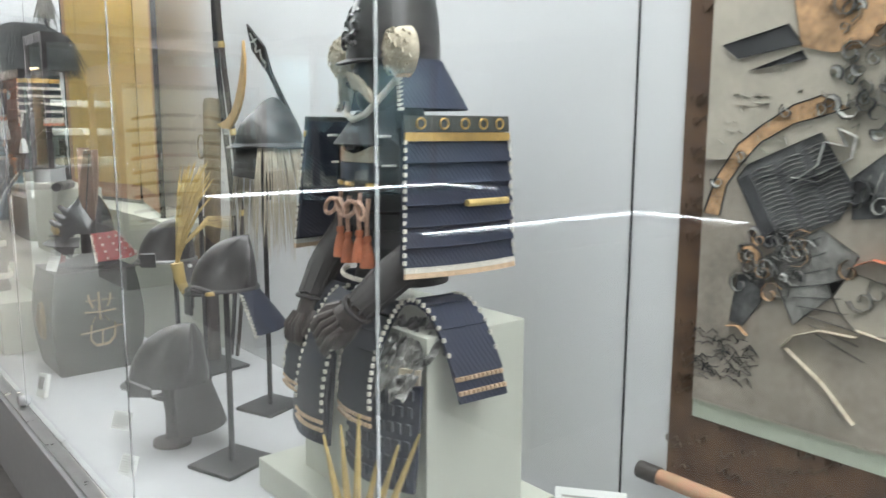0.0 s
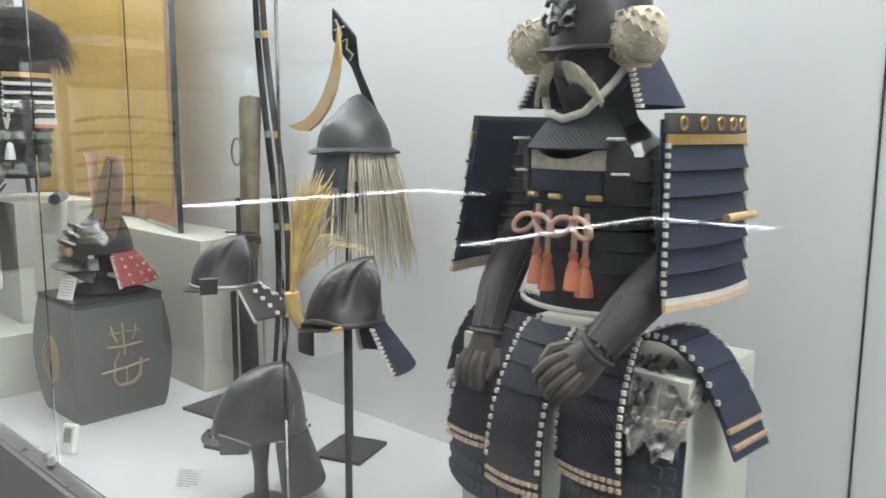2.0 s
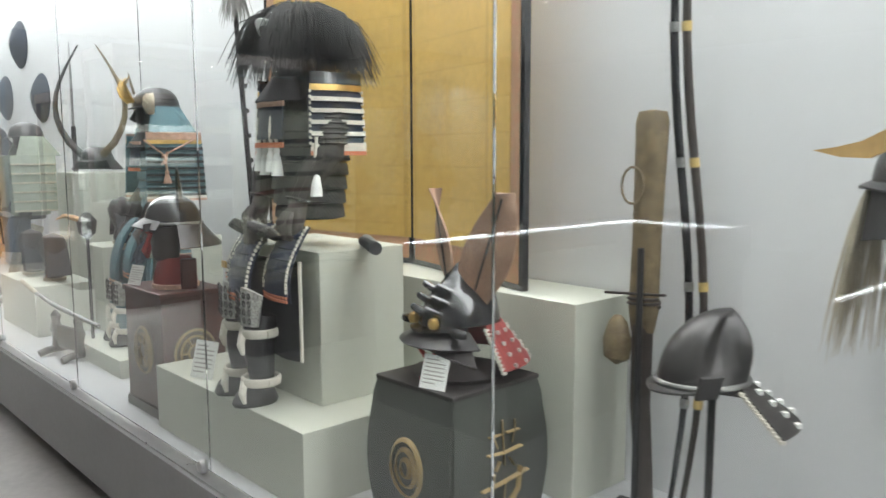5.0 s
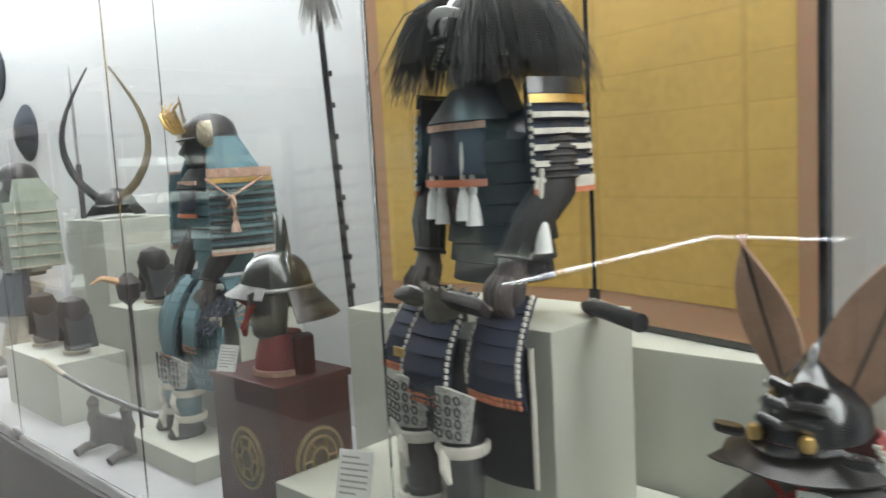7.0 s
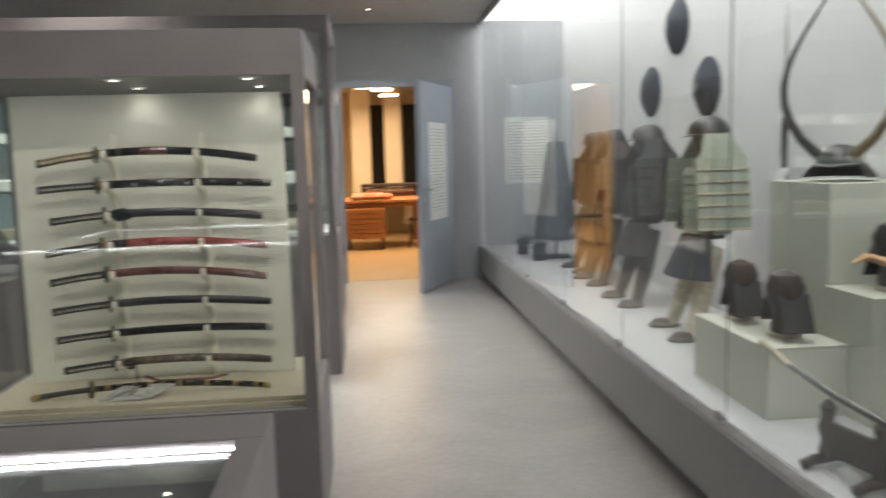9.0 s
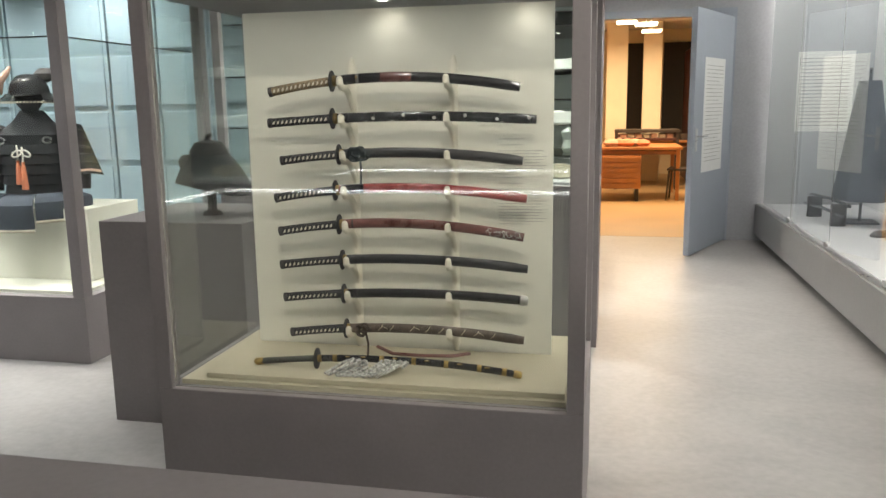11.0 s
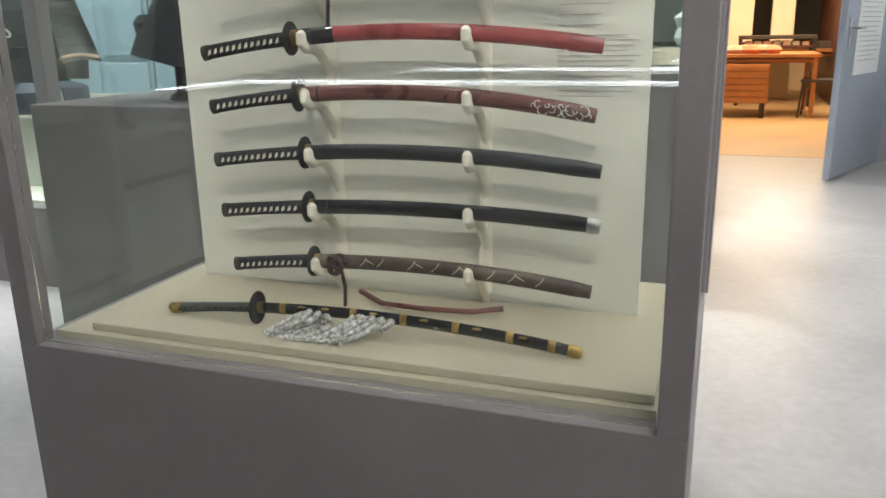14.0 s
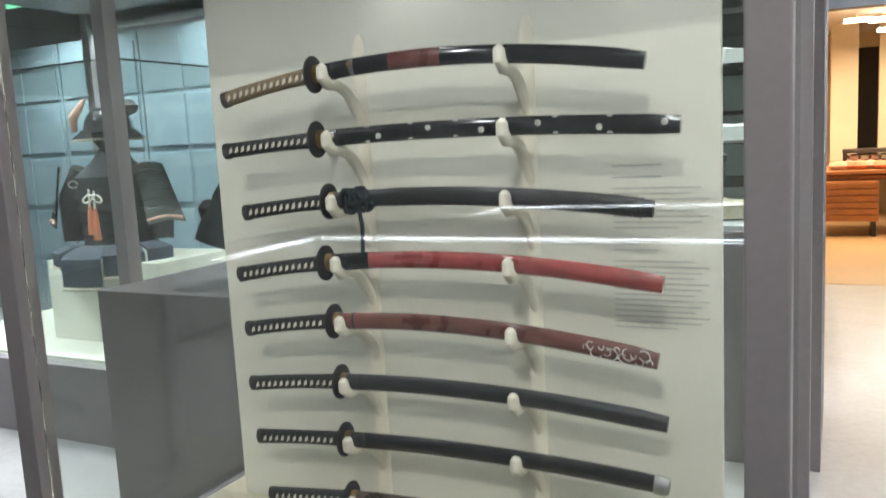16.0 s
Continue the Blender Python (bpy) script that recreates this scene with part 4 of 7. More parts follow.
def gauntlet(par, s, W, m, hand_at):
    hx, hy, hz = hand_at
    c = Vector(hand_at)
    low_arm = abs(hx) > 0.135
    d = Vector((-s * 0.01, -0.25, -1.0)).normalized() if low_arm else Vector((-s * 0.62, -0.35, -0.70)).normalized()
    wrist = c - 0.055 * d
    elbow = Vector((s * 0.205, -0.01, W + 0.13 if not low_arm else max(W + 0.12, hz + 0.2)))
    top = Vector((s * 0.17, 0.02, W + 0.34))
    arm = part("sleeve", tube(nb(), [top, top.lerp(elbow, 0.5), elbow, elbow.lerp(wrist, 0.5) + Vector((0, -0.012, 0)), wrist], [0.045, 0.047, 0.045, 0.042, 0.032], 16), m, par, "dark armoured sleeve")
    side = d.cross(Vector((0, 1, 0))).normalized()
    out = side.cross(d).normalized()
    if out.y > 0:
        out = -out
    bm = nb()
    for k in range(9):
        a = radians(-160 + 40 * k)
        off = math.cos(a) * side + math.sin(a) * d.cross(side)
        tube(bm, [elbow.lerp(wrist, 0.12) + 0.043 * off, elbow.lerp(wrist, 0.55) + 0.040 * off + Vector((0, -0.010, 0)), elbow.lerp(wrist, 0.96) + 0.033 * off], 0.0045, 6)
    for k in range(7):
        q = top.lerp(elbow, 0.1 + 0.85 * k / 7)
        tube(bm, [q + Vector((0.049 * math.cos(w), 0.049 * math.sin(w), 0.0)) for w in (2 * math.pi * j / 14 for j in range(15))], 0.0042, 5)
    part("splint", bm, M["leather"], arm, "narrow iron splints")
    part("wrist_cord", tube(nb(), [wrist + 0.036 * (math.cos(w) * side + math.sin(w) * d.cross(side)) for w in (2 * math.pi * j / 16 for j in range(17))], 0.0055, 6), M["leather"], arm)
    bm = nb()
    rings = []
    for f, wd, th in ((-0.062, 0.028, 0.024), (-0.035, 0.036, 0.026), (-0.005, 0.044, 0.028), (0.025, 0.045, 0.026), (0.050, 0.036, 0.024), (0.064, 0.016, 0.012)):
        rings.append([bm.verts.new(c + d * f + side * wd * math.cos(a) + out * th * math.sin(a)) for a in (2 * math.pi * k / 18 for k in range(18))])
    for a, b in zip(rings, rings[1:]):
        for k in range(18):
            bm.faces.new((a[k], a[(k + 1) % 18], b[(k + 1) % 18], b[k]))
    bm.faces.new(rings[0][::-1])
    bm.faces.new(rings[-1])
    part("gauntlet", bm, M["glove"], arm, "brown leather gauntlet")
    for k in range(4):
        o = (k - 1.5) * 0.020
        part("finger", tube(nb(), [c + side * o * 0.8 + out * 0.024 - d * 0.012, c + side * o + out * 0.034 + d * 0.022, c + side * o + out * 0.026 + d * 0.055, c + side * o * 0.9 + out * 0.002 + d * 0.074], [0.007, 0.0115, 0.0115, 0.008], 8), M["glove"], arm)
    t0 = -1 if side.x * s > 0 else 1
    part("thumb", tube(nb(), [c + side * t0 * 0.036 - d * 0.02, c + side * t0 * 0.050 + out * 0.012 + d * 0.012, c + side * t0 * 0.042 + out * 0.022 + d * 0.04], [0.013, 0.0135, 0.008], 8), M["glove"], arm)
    return arm


def armour(name, m, W, c):
    """A seated suit of armour; W is the waist's height over the thing's base. c holds its colours and choices."""
    t = thing(name, m, c["label"], "suit of armour", "suits of armour")
    ml, me_, mb = M[c["lame"]], M[c.get("edge", "white")], M[c.get("braid", "salmon")]
    body = M[c.get("body", "blackl")]
    # cuirass in overlapping hoops
    cui = part("cuirass", lathe(nb(), [(0.115, 0.0), (0.125, 0.06), (0.148, 0.2), (0.150, 0.28), (0.125, 0.35), (0.085, 0.385), (0.07, 0.40)], 28, 1.0, 0.80, (0, 0.02, W)), M["lacquer"], t)
    for k in range(7):
        z0 = 0.005 + 0.045 * k
        r = 0.128 + 0.024 * min(1, z0 / 0.2)
        part("hoop", lathe(nb(), [(r - 0.004, z0 + 0.046), (r + 0.001, z0 + 0.03), (r + 0.006, z0), (r + 0.001, z0 - 0.002)], 28, 1.0, 0.80, (0, 0.02, W), False), body, cui)
    rr = 0.165

    def front(u, z, o=0.0):
        a = radians(-90 + u)
        return ((rr + o) * math.cos(a), 0.02 + (rr + o) * 0.82 * math.sin(a), W + z)
    if c.get("chest"):
        part("chest_trim", shell(nb(), lambda u, v: front(-34 + 68 * u, 0.345 - 0.05 * v - 0.03 * math.sin(u * math.pi) * (1 - v)), 14, 4, 0.006), M["cream_leather"], cui, "cream leather trim")
        part("chest_band", shell(nb(), lambda u, v: front(-30 + 60 * u, 0.293 - 0.04 * v, 0.002), 14, 2, 0.006), M["navy"], cui)
        for a in (-42, 42):
            part("chest_plate", shell(nb(), lambda u, v: front(a - 9 + 18 * u, 0.33 - 0.10 * v + 0.02 * math.sin(u * math.pi), 0.006), 6, 6, 0.006), M["leather"], cui, "dark leather chest plate with a pale crest")
            part("crest_disc", lathe(nb(), [(0.001, -0.002), (0.017, -0.002), (0.017, 0.002), (0.001, 0.002)], 16, 1, 1, front(a, 0.29, 0.013)), M["white"], cui)
        for a in (-26, -2, 26):
            part("toggle", tube(nb(), [front(a - 5, 0.243, 0.008), front(a + 5, 0.243, 0.008)], 0.006, 8), M["gold"], cui, "gilt toggle")
        part("waist_cord", tube(nb(), [front(-60 + 12 * k, 0.018, 0.004) for k in range(11)], 0.006, 8), M["white"], cui)
    else:
        part("throat_plate", shell(nb(), lambda u, v: front(-30 + 60 * u, 0.36 - 0.11 * v, 0.008 + 0.012 * v), 14, 4, 0.007), M["navy"], cui)
        for j in range(2):
            part("throat_braid", shell(nb(), lambda u, v: front(-32 + 64 * u, 0.365 - 0.125 * j - 0.016 * v, 0.016 + 0.012 * j), 20, 1, 0.008), M["salmon"] if j == 0 else M["orange"], cui, "row of braided knots")
    for a in c.get("tassels", ()):
        p = front(a, c.get("tz", 0.145), 0.016)
        tassel(cui, p[0] + 0.020, p[1] + 0.010, p[2] - 0.012, c.get("tl", 0.075), M[c["tassel"]], M[c.get("tcord", c["tassel"])], False)
        tassel(cui, p[0], p[1], p[2], c.get("tl", 0.075), M[c["tassel"]], M[c.get("tcord", c["tassel"])], c.get("bows", True))
    for s in (-1, 1):
        shoulder_guard(t, s, W, M[c.get("sode", c["lame"])], M[c.get("top", "lacquer")], me_, mb, c.get("sn", 6), c.get("sw", 0.28), c.get("st", 0.31), c.get("sx", 0.235), 0.02, c.get("stop", 0.395), c.get("rings", True), c.get("tilt_left", 0.012) if s < 0 else 0.012, M[c["stripe"]] if "stripe" in c else None)
        gauntlet(t, s, W, M["leather"], c["left_grip"] if s < 0 else c["right_grip"])
    # skirt panels: middle x, width, drop, forward reach
    for xc, w, drop, fwd in c.get("skirt", ((-0.142, 0.145, 0.275, 0.105), (-0.003, 0.136, 0.315, 0.110), (0.140, 0.148, 0.26, 0.105))):
        def f(u, v, o, xc=xc, w=w, drop=drop, fwd=fwd):
            x = xc * (0.86 + 0.22 * v) + (u - 0.5) * w * (0.86 + 0.16 * v)
            y = -0.118 + 1.6 * xc * xc - fwd * math.sin(min(1.0, v * 1.15) * math.pi / 2) - o - 0.012 * math.sin(u * math.pi)
            return (x, y, W - 0.012 - drop * v ** (1.25 if fwd > 0.09 else 1.05))
        laced_panel(t, "skirt_panel", f, c.get("rows", 5), M[c.get("skirt_lame", c["lame"])], me_, mb)
    for s in (-1, 1) if c.get("sides", True) else ():
        def f(u, v, o, s=s):
            return (s * (0.135 + c.get("reach", 0.17) * v + 0.3 * o), -0.09 + 0.13 * u + 0.02 * v, W - 0.03 + 0.03 * math.sin(v * math.pi) - c.get("side", 0.15) * v ** 3 + 0.7 * o)
        laced_panel(t, "side_panel", f, 4, ml, me_, mb)
    # padded lap and thigh guard
    if c.get("thigh", True):
        for s in (-1, 1):
            def g(u, v, o, s=s):
                return (0.015 + s * (0.05 + 0.235 * u), -0.150 - 0.025 * math.sin(u * math.pi) - o - 0.02 * v + 0.03 * u * u, W - 0.17 - 0.235 * v)
            th = part("thigh_guard", shell(nb(), lambda u, v: g(u, v, 0), 12, 10, 0.012), ml, t)
            bm = nb()
            for i in range(6):
                for k in range(11):
                    box(bm, g(0.06 + 0.088 * k, 0.08 + 0.16 * i, 0.010), (0.016, 0.005, 0.022), None)
            part("small_plates", bm, M["teal"] if c["lame"] == "teal" else M["denim"], th, "rows of small dark plates", False)
            part("hem_band", shell(nb(), lambda u, v: g(u, -0.16 + 0.14 * v, 0.008), 10, 2, 0.008), M["cream_leather"], th, "cream leather band")
            bm = nb()
            def crumple(u, v, s=s):
                p = Vector((9 * u, 7 * v, 3.0 + s))
                n1, n2 = noise.noise(p), noise.noise(p * 2.7)
                return (0.02 + s * (0.115 + 0.165 * u) + 0.010 * n2, -0.172 + 0.15 * v - 0.02 * math.sin(u * math.pi) + 0.012 * n1, W - 0.160 + 0.095 * math.sin(min(1, v * 1.3) * math.pi / 2) - 0.035 * u * u + 0.030 * n1 + 0.014 * n2)
            shell(bm, crumple, 30, 22, 0.004)
            part("padding", bm, M["foil"] if c.get("foil", True) else M["denim"], t, "crumpled silver foil padding", False)
    if c.get("legs"):
        for s in (-1, 1):
            x = s * 0.075 + c.get("legx", 0)
            zk, zf = c["knee"], c["foot"]
            leg = part("shin_guard", tube(nb(), [(x, -0.19, zk - 0.02), (x, -0.20, (zk + zf) / 2 + 0.03), (x, -0.19, zf + 0.05)], [0.052, 0.05, 0.036], 14), M[c.get("shin", "lacquer")], t, "shin guard")
            kn = part("knee_pad", shell(nb(), lambda u, v: (x + 0.065 * (2 * u - 1) * (0.8 + 0.2 * v), -0.25 + 0.03 * (2 * u - 1) ** 2 + 0.01 * v, zk - 0.05 + 0.115 * v - 0.02 * (2 * u - 1) ** 2 * v), 10, 8, 0.012), M["shell"], leg, "pale patterned knee pad")
            bm = nb()
            for i in range(5):
                for k in range(4):
                    tube(bm, [(x + 0.024 * (i - 2) + 0.009 * math.cos(q), -0.259 + 0.006 * abs(i - 2), zk - 0.03 + 0.025 * k + 0.009 * math.sin(q)) for q in (2 * math.pi * j / 8 for j in range(9))], 0.0022, 5)
            part("ring_mail", bm, M["leather"], kn, "dark rings")
            for zz in (zk - 0.075, zf + 0.075):
                part("tie", tube(nb(), [(x + 0.056 * math.cos(q), -0.195 + 0.056 * math.sin(q), zz) for q in (2 * math.pi * j / 14 for j in range(15))], 0.007, 8, 2.0), M["white"], leg, "white cloth tie")
                part("tie_end", tube(nb(), [(x, -0.25, zz), (x + 0.02, -0.265, zz - 0.03), (x + 0.03, -0.262, zz - 0.06)], [0.012, 0.012, 0.006], 8), M["white"], leg)
            part("shoe", lathe(nb(), [(0.045, 0.0), (0.05, 0.012), (0.042, 0.04), (0.03, 0.06), (0.004, 0.065)], 18, 0.85, 1.5, (x, -0.215, zf)), M["blackhair"], leg, "black fur shoe")
    # neck, mask, helmet
    hz = W + c.get("hz", 0.53)
    part("collar", lathe(nb(), [(0.075, 0.0), (0.085, 0.03), (0.07, 0.07), (0.06, 0.10)], 20, 1.0, 0.9, (0, 0.0, W + 0.36)), M["blackl"], t)
    mk = part("face_mask", lathe(nb(), [(0.012, -0.095), (0.042, -0.08), (0.066, -0.045), (0.078, 0.0), (0.078, 0.03), (0.070, 0.05)], 24, 0.92, 1.0, (0, -0.025, hz - 0.055)), M["iron"], t, "dark iron face mask")
    part("nose", tube(nb(), [(0, -0.098, hz - 0.02), (0, -0.118, hz - 0.06), (0, -0.10, hz - 0.07)], [0.006, 0.014, 0.008], 8), M["iron"], mk)
    if c.get("beard"):
        bm = nb()
        rnd = random.Random(5)
        for k in range(420):
            a = 2 * rnd.random() - 1
            x, z = 0.060 * a, hz - 0.040 - 0.052 * abs(a) ** 2.6 + 0.010 * (rnd.random() - 0.5)
            y = -0.117 + 0.030 * a * a
            sg = 1 if a > 0 else -1
            tube(bm, [(x, y, z), (x + sg * 0.010, y - 0.012 - 0.006 * rnd.random(), z + 0.004), (x + sg * (0.016 + 0.012 * rnd.random()), y - 0.010, z - 0.016 - 0.016 * rnd.random())], [0.0026, 0.0024, 0.0006], 4)
        part("moustache", bm, M["hair"], mk, "shaggy pale moustache")
        part("chin_cord", tube(nb(), [(-0.10, -0.02, hz - 0.01), (-0.085, -0.07, hz - 0.07), (-0.045, -0.105, hz - 0.125), (0.0, -0.112, hz - 0.138), (0.045, -0.105, hz - 0.125), (0.085, -0.07, hz - 0.07), (0.10, -0.02, hz - 0.01)], 0.008, 10), M["white"], mk, "twisted white chin cord")
    part("throat_guard", shell(nb(), lambda u, v: ((0.07 + 0.06 * v) * math.cos(radians(200 + 140 * u)), -0.02 + (0.07 + 0.055 * v) * math.sin(radians(200 + 140 * u)), hz - 0.12 - 0.075 * v), 14, 4, 0.006), M["blackl"], mk)
    bowl = kabuto(t, (0, 0.0, hz), c.get("R", 0.105), M[c.get("bowl", "iron")], M[c.get("neck", c["lame"])], n=c.get("kn", 4), drop=0.030, flare=0.015, peak=c.get("peak", 0.0), back=c.get("back", 0.0), rise=c.get("rise", 1.0), ribs=c.get("ribs", 16), edge_mat=me_, gap=c.get("gap", 66))
    if c.get("turn"):
        turn_backs(bowl, (0, 0, hz), c.get("R", 0.105), M[c["turn"]], c.get("ts", 0.06))
    return t, bowl, hz


def stand(x, y, top, plate=0.2, rz=0, label="thin black metal stand on a square plate"):
    t = thing("stand", pose(x, y, PLAT, 0, 0, rz), label, "stand", "helmet stands")
    part("base_plate", box(nb(), (0, 0, 0.006), (plate, plate * 0.9, 0.012), None, 0.002), M["matt"], t, "", False)
    part("pole", tube(nb(), [(0, 0, 0.011), (0, 0, top - PLAT)], 0.009, 10), M["matt"], t)
    return t


def pedestal(x0, x1, y0, y1, z1, z0=PLAT, label="pale green painted display block"):
    return solo("pedestal", box(nb(), ((x0 + x1) / 2, (y0 + y1) / 2, (z0 + z1) / 2), (x1 - x0, y1 - y0, z1 - z0 - 0.0005), None, 0.003), M["pedestal"], Matrix(), label, "pedestal", "display blocks")


def label_card(x, y, z, rz=-70, w=0.09, h=0.11, lean=25):
    t = thing("label_card", pose(x, y, z, -lean, 0, rz), "small white label card with grey print", "label", "label cards")
    part("card", box(nb(), (0, 0, h / 2), (w, 0.003, h)), M["card"], t, "", False)
    bm = nb()
    for k in range(7):
        ww = w * (0.5 if k in (0, 6) else 0.78)
        box(bm, (-(w * 0.8 - ww) / 2, -0.002, h * (0.86 - 0.115 * k)), (ww, 0.0008, h * 0.035))
    part("print_lines", bm, M["ink"], t, "", False)
    return t


def facing(x, y, z, rz):
    return pose(x, y, z, 0, 0, rz)


# ---- showcase: hanging scroll ----
sc = thing("hanging_scroll", pose(WALL_X, 3.36, 0, 0, 0, -90), "hanging scroll painting in brown brocade with a wooden roller", "scroll painting")
part("mount", box(nb(), (0, -0.006, 1.55), (1.30, 0.006, 1.94)), M["darkbrocade"], sc, "brown brocade mount", False)
part("silk_band", box(nb(), (0, -0.011, 1.55), (1.18, 0.003, 1.63)), M["sage"], sc, "", False)
part("painting", box(nb(), (0, -0.0145, 1.575), (1.18, 0.003, 1.60)), M["paper"], sc, "faded ink painting of armour plates and ribbons", False)
part("roller", tube(nb(), [(-0.66, -0.022, 0.568), (0.66, -0.022, 0.568)], 0.018, 12), M["brocade"], sc, "brown figured roller")
for s in (-1, 1):
    part("roller_end", tube(nb(), [(s * 0.66, -0.022, 0.568), (s * 0.715, -0.022, 0.568)], 0.021, 12), M["darkwood"], sc)
bm = nb()
for k in range(120):
    x, z = -0.64 + 1.28 * random.random(), 0.60 + 0.13 * random.random()
    if k % 3 == 0:
        x, z = -0.62 + 0.02 * random.random(), 0.75 + 1.6 * random.random()
    tube(bm, [(x + 0.016 * math.cos(q), -0.0096, z + 0.010 * math.sin(2 * q)) for q in (0.7 * j for j in range(6))], 0.003, 5, 0.2)
part("woven_figures", bm, M["bronzepaint"], sc, "faint woven tan figures")
rnd = random.Random(11)


def daub(name, pts, mm, w, lift=0.0):
    part(name, tube(nb(), [(x, -0.0165 - lift, z) for x, z in pts], w, 8, 0.08), mm, sc)


def curl(cx, cz, r0, turns, a0=0.0, k=16):
    return [(cx + r0 * (1 - 0.75 * i / k) * math.cos(a0 + turns * 6.28 * i / k), cz + r0 * (1 - 0.75 * i / k) * math.sin(a0 + turns * 6.28 * i / k)) for i in range(k + 1)]


def patch(name, pts, mm, lift, label=""):
    bm = prism(nb(), pts, Matrix.Translation((0, -0.0162 - lift, 0)) @ Matrix.Rotation(radians(90), 4, "X"), 0.0008)
    return part(name, bm, mm, sc, label, False)


def loop(name, pts, w, mm, lift):
    daub(name, pts + pts[:1], mm, w, lift)


# the lower ground is darker than the sky of the picture
patch("painted_ground", [(-0.589, 0.78), (0.589, 0.78), (0.589, 1.27), (-0.2, 1.27), (-0.589, 1.305)], M["inkground"], 0.0)
BLADES = ([(-0.564, 1.534), (-0.427, 1.565), (-0.397, 1.525), (-0.527, 1.505)], [(-0.501, 1.481), (-0.397, 1.514), (-0.385, 1.496)])
RIBBON = [(-0.585, 1.189), (-0.562, 1.263), (-0.515, 1.336), (-0.469, 1.372), (-0.406, 1.412), (-0.355, 1.428), (-0.300, 1.405), (-0.404, 1.376), (-0.467, 1.340), (-0.503, 1.300), (-0.536, 1.25), (-0.548, 1.187)]
ROBE = [(-0.43, 1.66), (-0.28, 1.66), (-0.22, 1.58), (-0.29, 1.51), (-0.34, 1.505), (-0.40, 1.52)]
CUIRASS = [(-0.513, 1.266), (-0.493, 1.295), (-0.35, 1.36), (-0.276, 1.254), (-0.304, 1.201), (-0.432, 1.134)]
SKIRT = [(-0.441, 1.114), (-0.336, 1.18), (-0.262, 1.137), (-0.30, 1.06), (-0.375, 0.986)]
SLEEVE = [(-0.279, 1.203), (-0.286, 1.278), (-0.19, 1.36), (-0.10, 1.30), (-0.16, 1.22)]
LEG = [(-0.497, 1.068), (-0.439, 1.086), (-0.444, 1.019), (-0.48, 0.965), (-0.511, 0.968)]
BELLY = [(-0.315, 1.078), (-0.263, 1.103), (-0.17, 1.08), (-0.15, 1.0), (-0.254, 0.992), (-0.29, 1.029)]
for pts in BLADES:
    patch("painted_blade", pts, M["inkdark"], 0.0016)
    loop("ink_outline", pts, 0.0022, M["inkgrey"], 0.0028)
for nm, pts, mm in (("painted_ribbon", RIBBON, "inkorange"), ("painted_robe", ROBE, "inkorange"), ("painted_skirt", SKIRT, "inkgrey"), ("painted_cuirass", CUIRASS, "inkslate"), ("painted_sleeve", SLEEVE, "inkslate"), ("painted_leg", LEG, "inkslate"), ("painted_belly", BELLY, "paper")):
    patch(nm, pts, M[mm], 0.0016)
    loop("ink_outline", pts, 0.0022, M["inkdark"], 0.0030)
patch("painted_flank", [(-0.513, 1.262), (-0.490, 1.276), (-0.414, 1.145), (-0.442, 1.132)], M["inkdark"], 0.0028)
bm = nb()
for j in range(3):          # three bands of laced plates across the cuirass
    a, b = Vector((-0.485 + 0.055 * j, 1.283 + 0.025 * j)), Vector((-0.408 + 0.048 * j, 1.152 + 0.026 * j))
    for k in range(17):
        c = a.lerp(b, (k + 0.5) / 17)
        tube(bm, [(c.x, -0.0192, c.y), (c.x + 0.019, -0.0192, c.y + 0.010), (c.x + 0.040, -0.0192, c.y + 0.016)], 0.0020, 5, 0.4)
for k in range(8):
    tube(bm, [(-0.27 + 0.020 * k, -0.0192, 1.225 + 0.012 * k), (-0.255 + 0.020 * k, -0.0192, 1.285 + 0.008 * k)], 0.0020, 5, 0.4)
part("painted_lacing", bm, M["inkgrey"], sc, "rows of fine painted lacing")
bm = nb()
for j in range(9):
    a, b = Vector((-0.435 + 0.013 * j, 1.105 - 0.004 * j)), Vector((-0.335 + 0.012 * j, 1.165 - 0.016 * j))
    tube(bm, [(a.x, -0.0190, a.y - 0.012 * j), ((a.x + b.x) / 2, -0.0190, (a.y + b.y) / 2 - 0.012 * j), (b.x, -0.0190, b.y - 0.012 * j)], 0.0016, 5, 0.4)
part("painted_weave", bm, M["inkdark"], sc)
for pts, w in (([(-0.387, 1.273), (-0.35, 1.300), (-0.34, 1.343), (-0.30, 1.336), (-0.317, 1.369), (-0.284, 1.353), (-0.29, 1.315), (-0.344, 1.284), (-0.385, 1.268)], 0.010), ([(-0.40, 1.275), (-0.35, 1.268), (-0.31, 1.29)], 0.008)):
    daub("painted_flower", pts, M["shell"], w, 0.0034)
for pts, w in (([(-0.396, 0.936), (-0.372, 0.966), (-0.322, 0.986), (-0.254, 0.986)], 0.012), ([(-0.385, 0.938), (-0.31, 0.885), (-0.245, 0.82)], 0.012), ([(-0.255, 1.0), (-0.2, 0.99)], 0.010)):
    daub("painted_haft", pts, M["cream_leather"], w, 0.002)
daub("painted_foot", [(-0.516, 0.957), (-0.49, 0.962), (-0.468, 0.945)], M["inkorange"], 0.010, 0.002)
daub("painted_mouth", [(-0.266, 1.12), (-0.235, 1.135), (-0.21, 1.13)], M["inkred"], 0.012, 0.004)
daub("horizon_line", [(-0.588, 1.300), (-0.56, 1.302), (-0.52, 1.306)], M["inkdark"], 0.006, 0.001)
bm = nb()
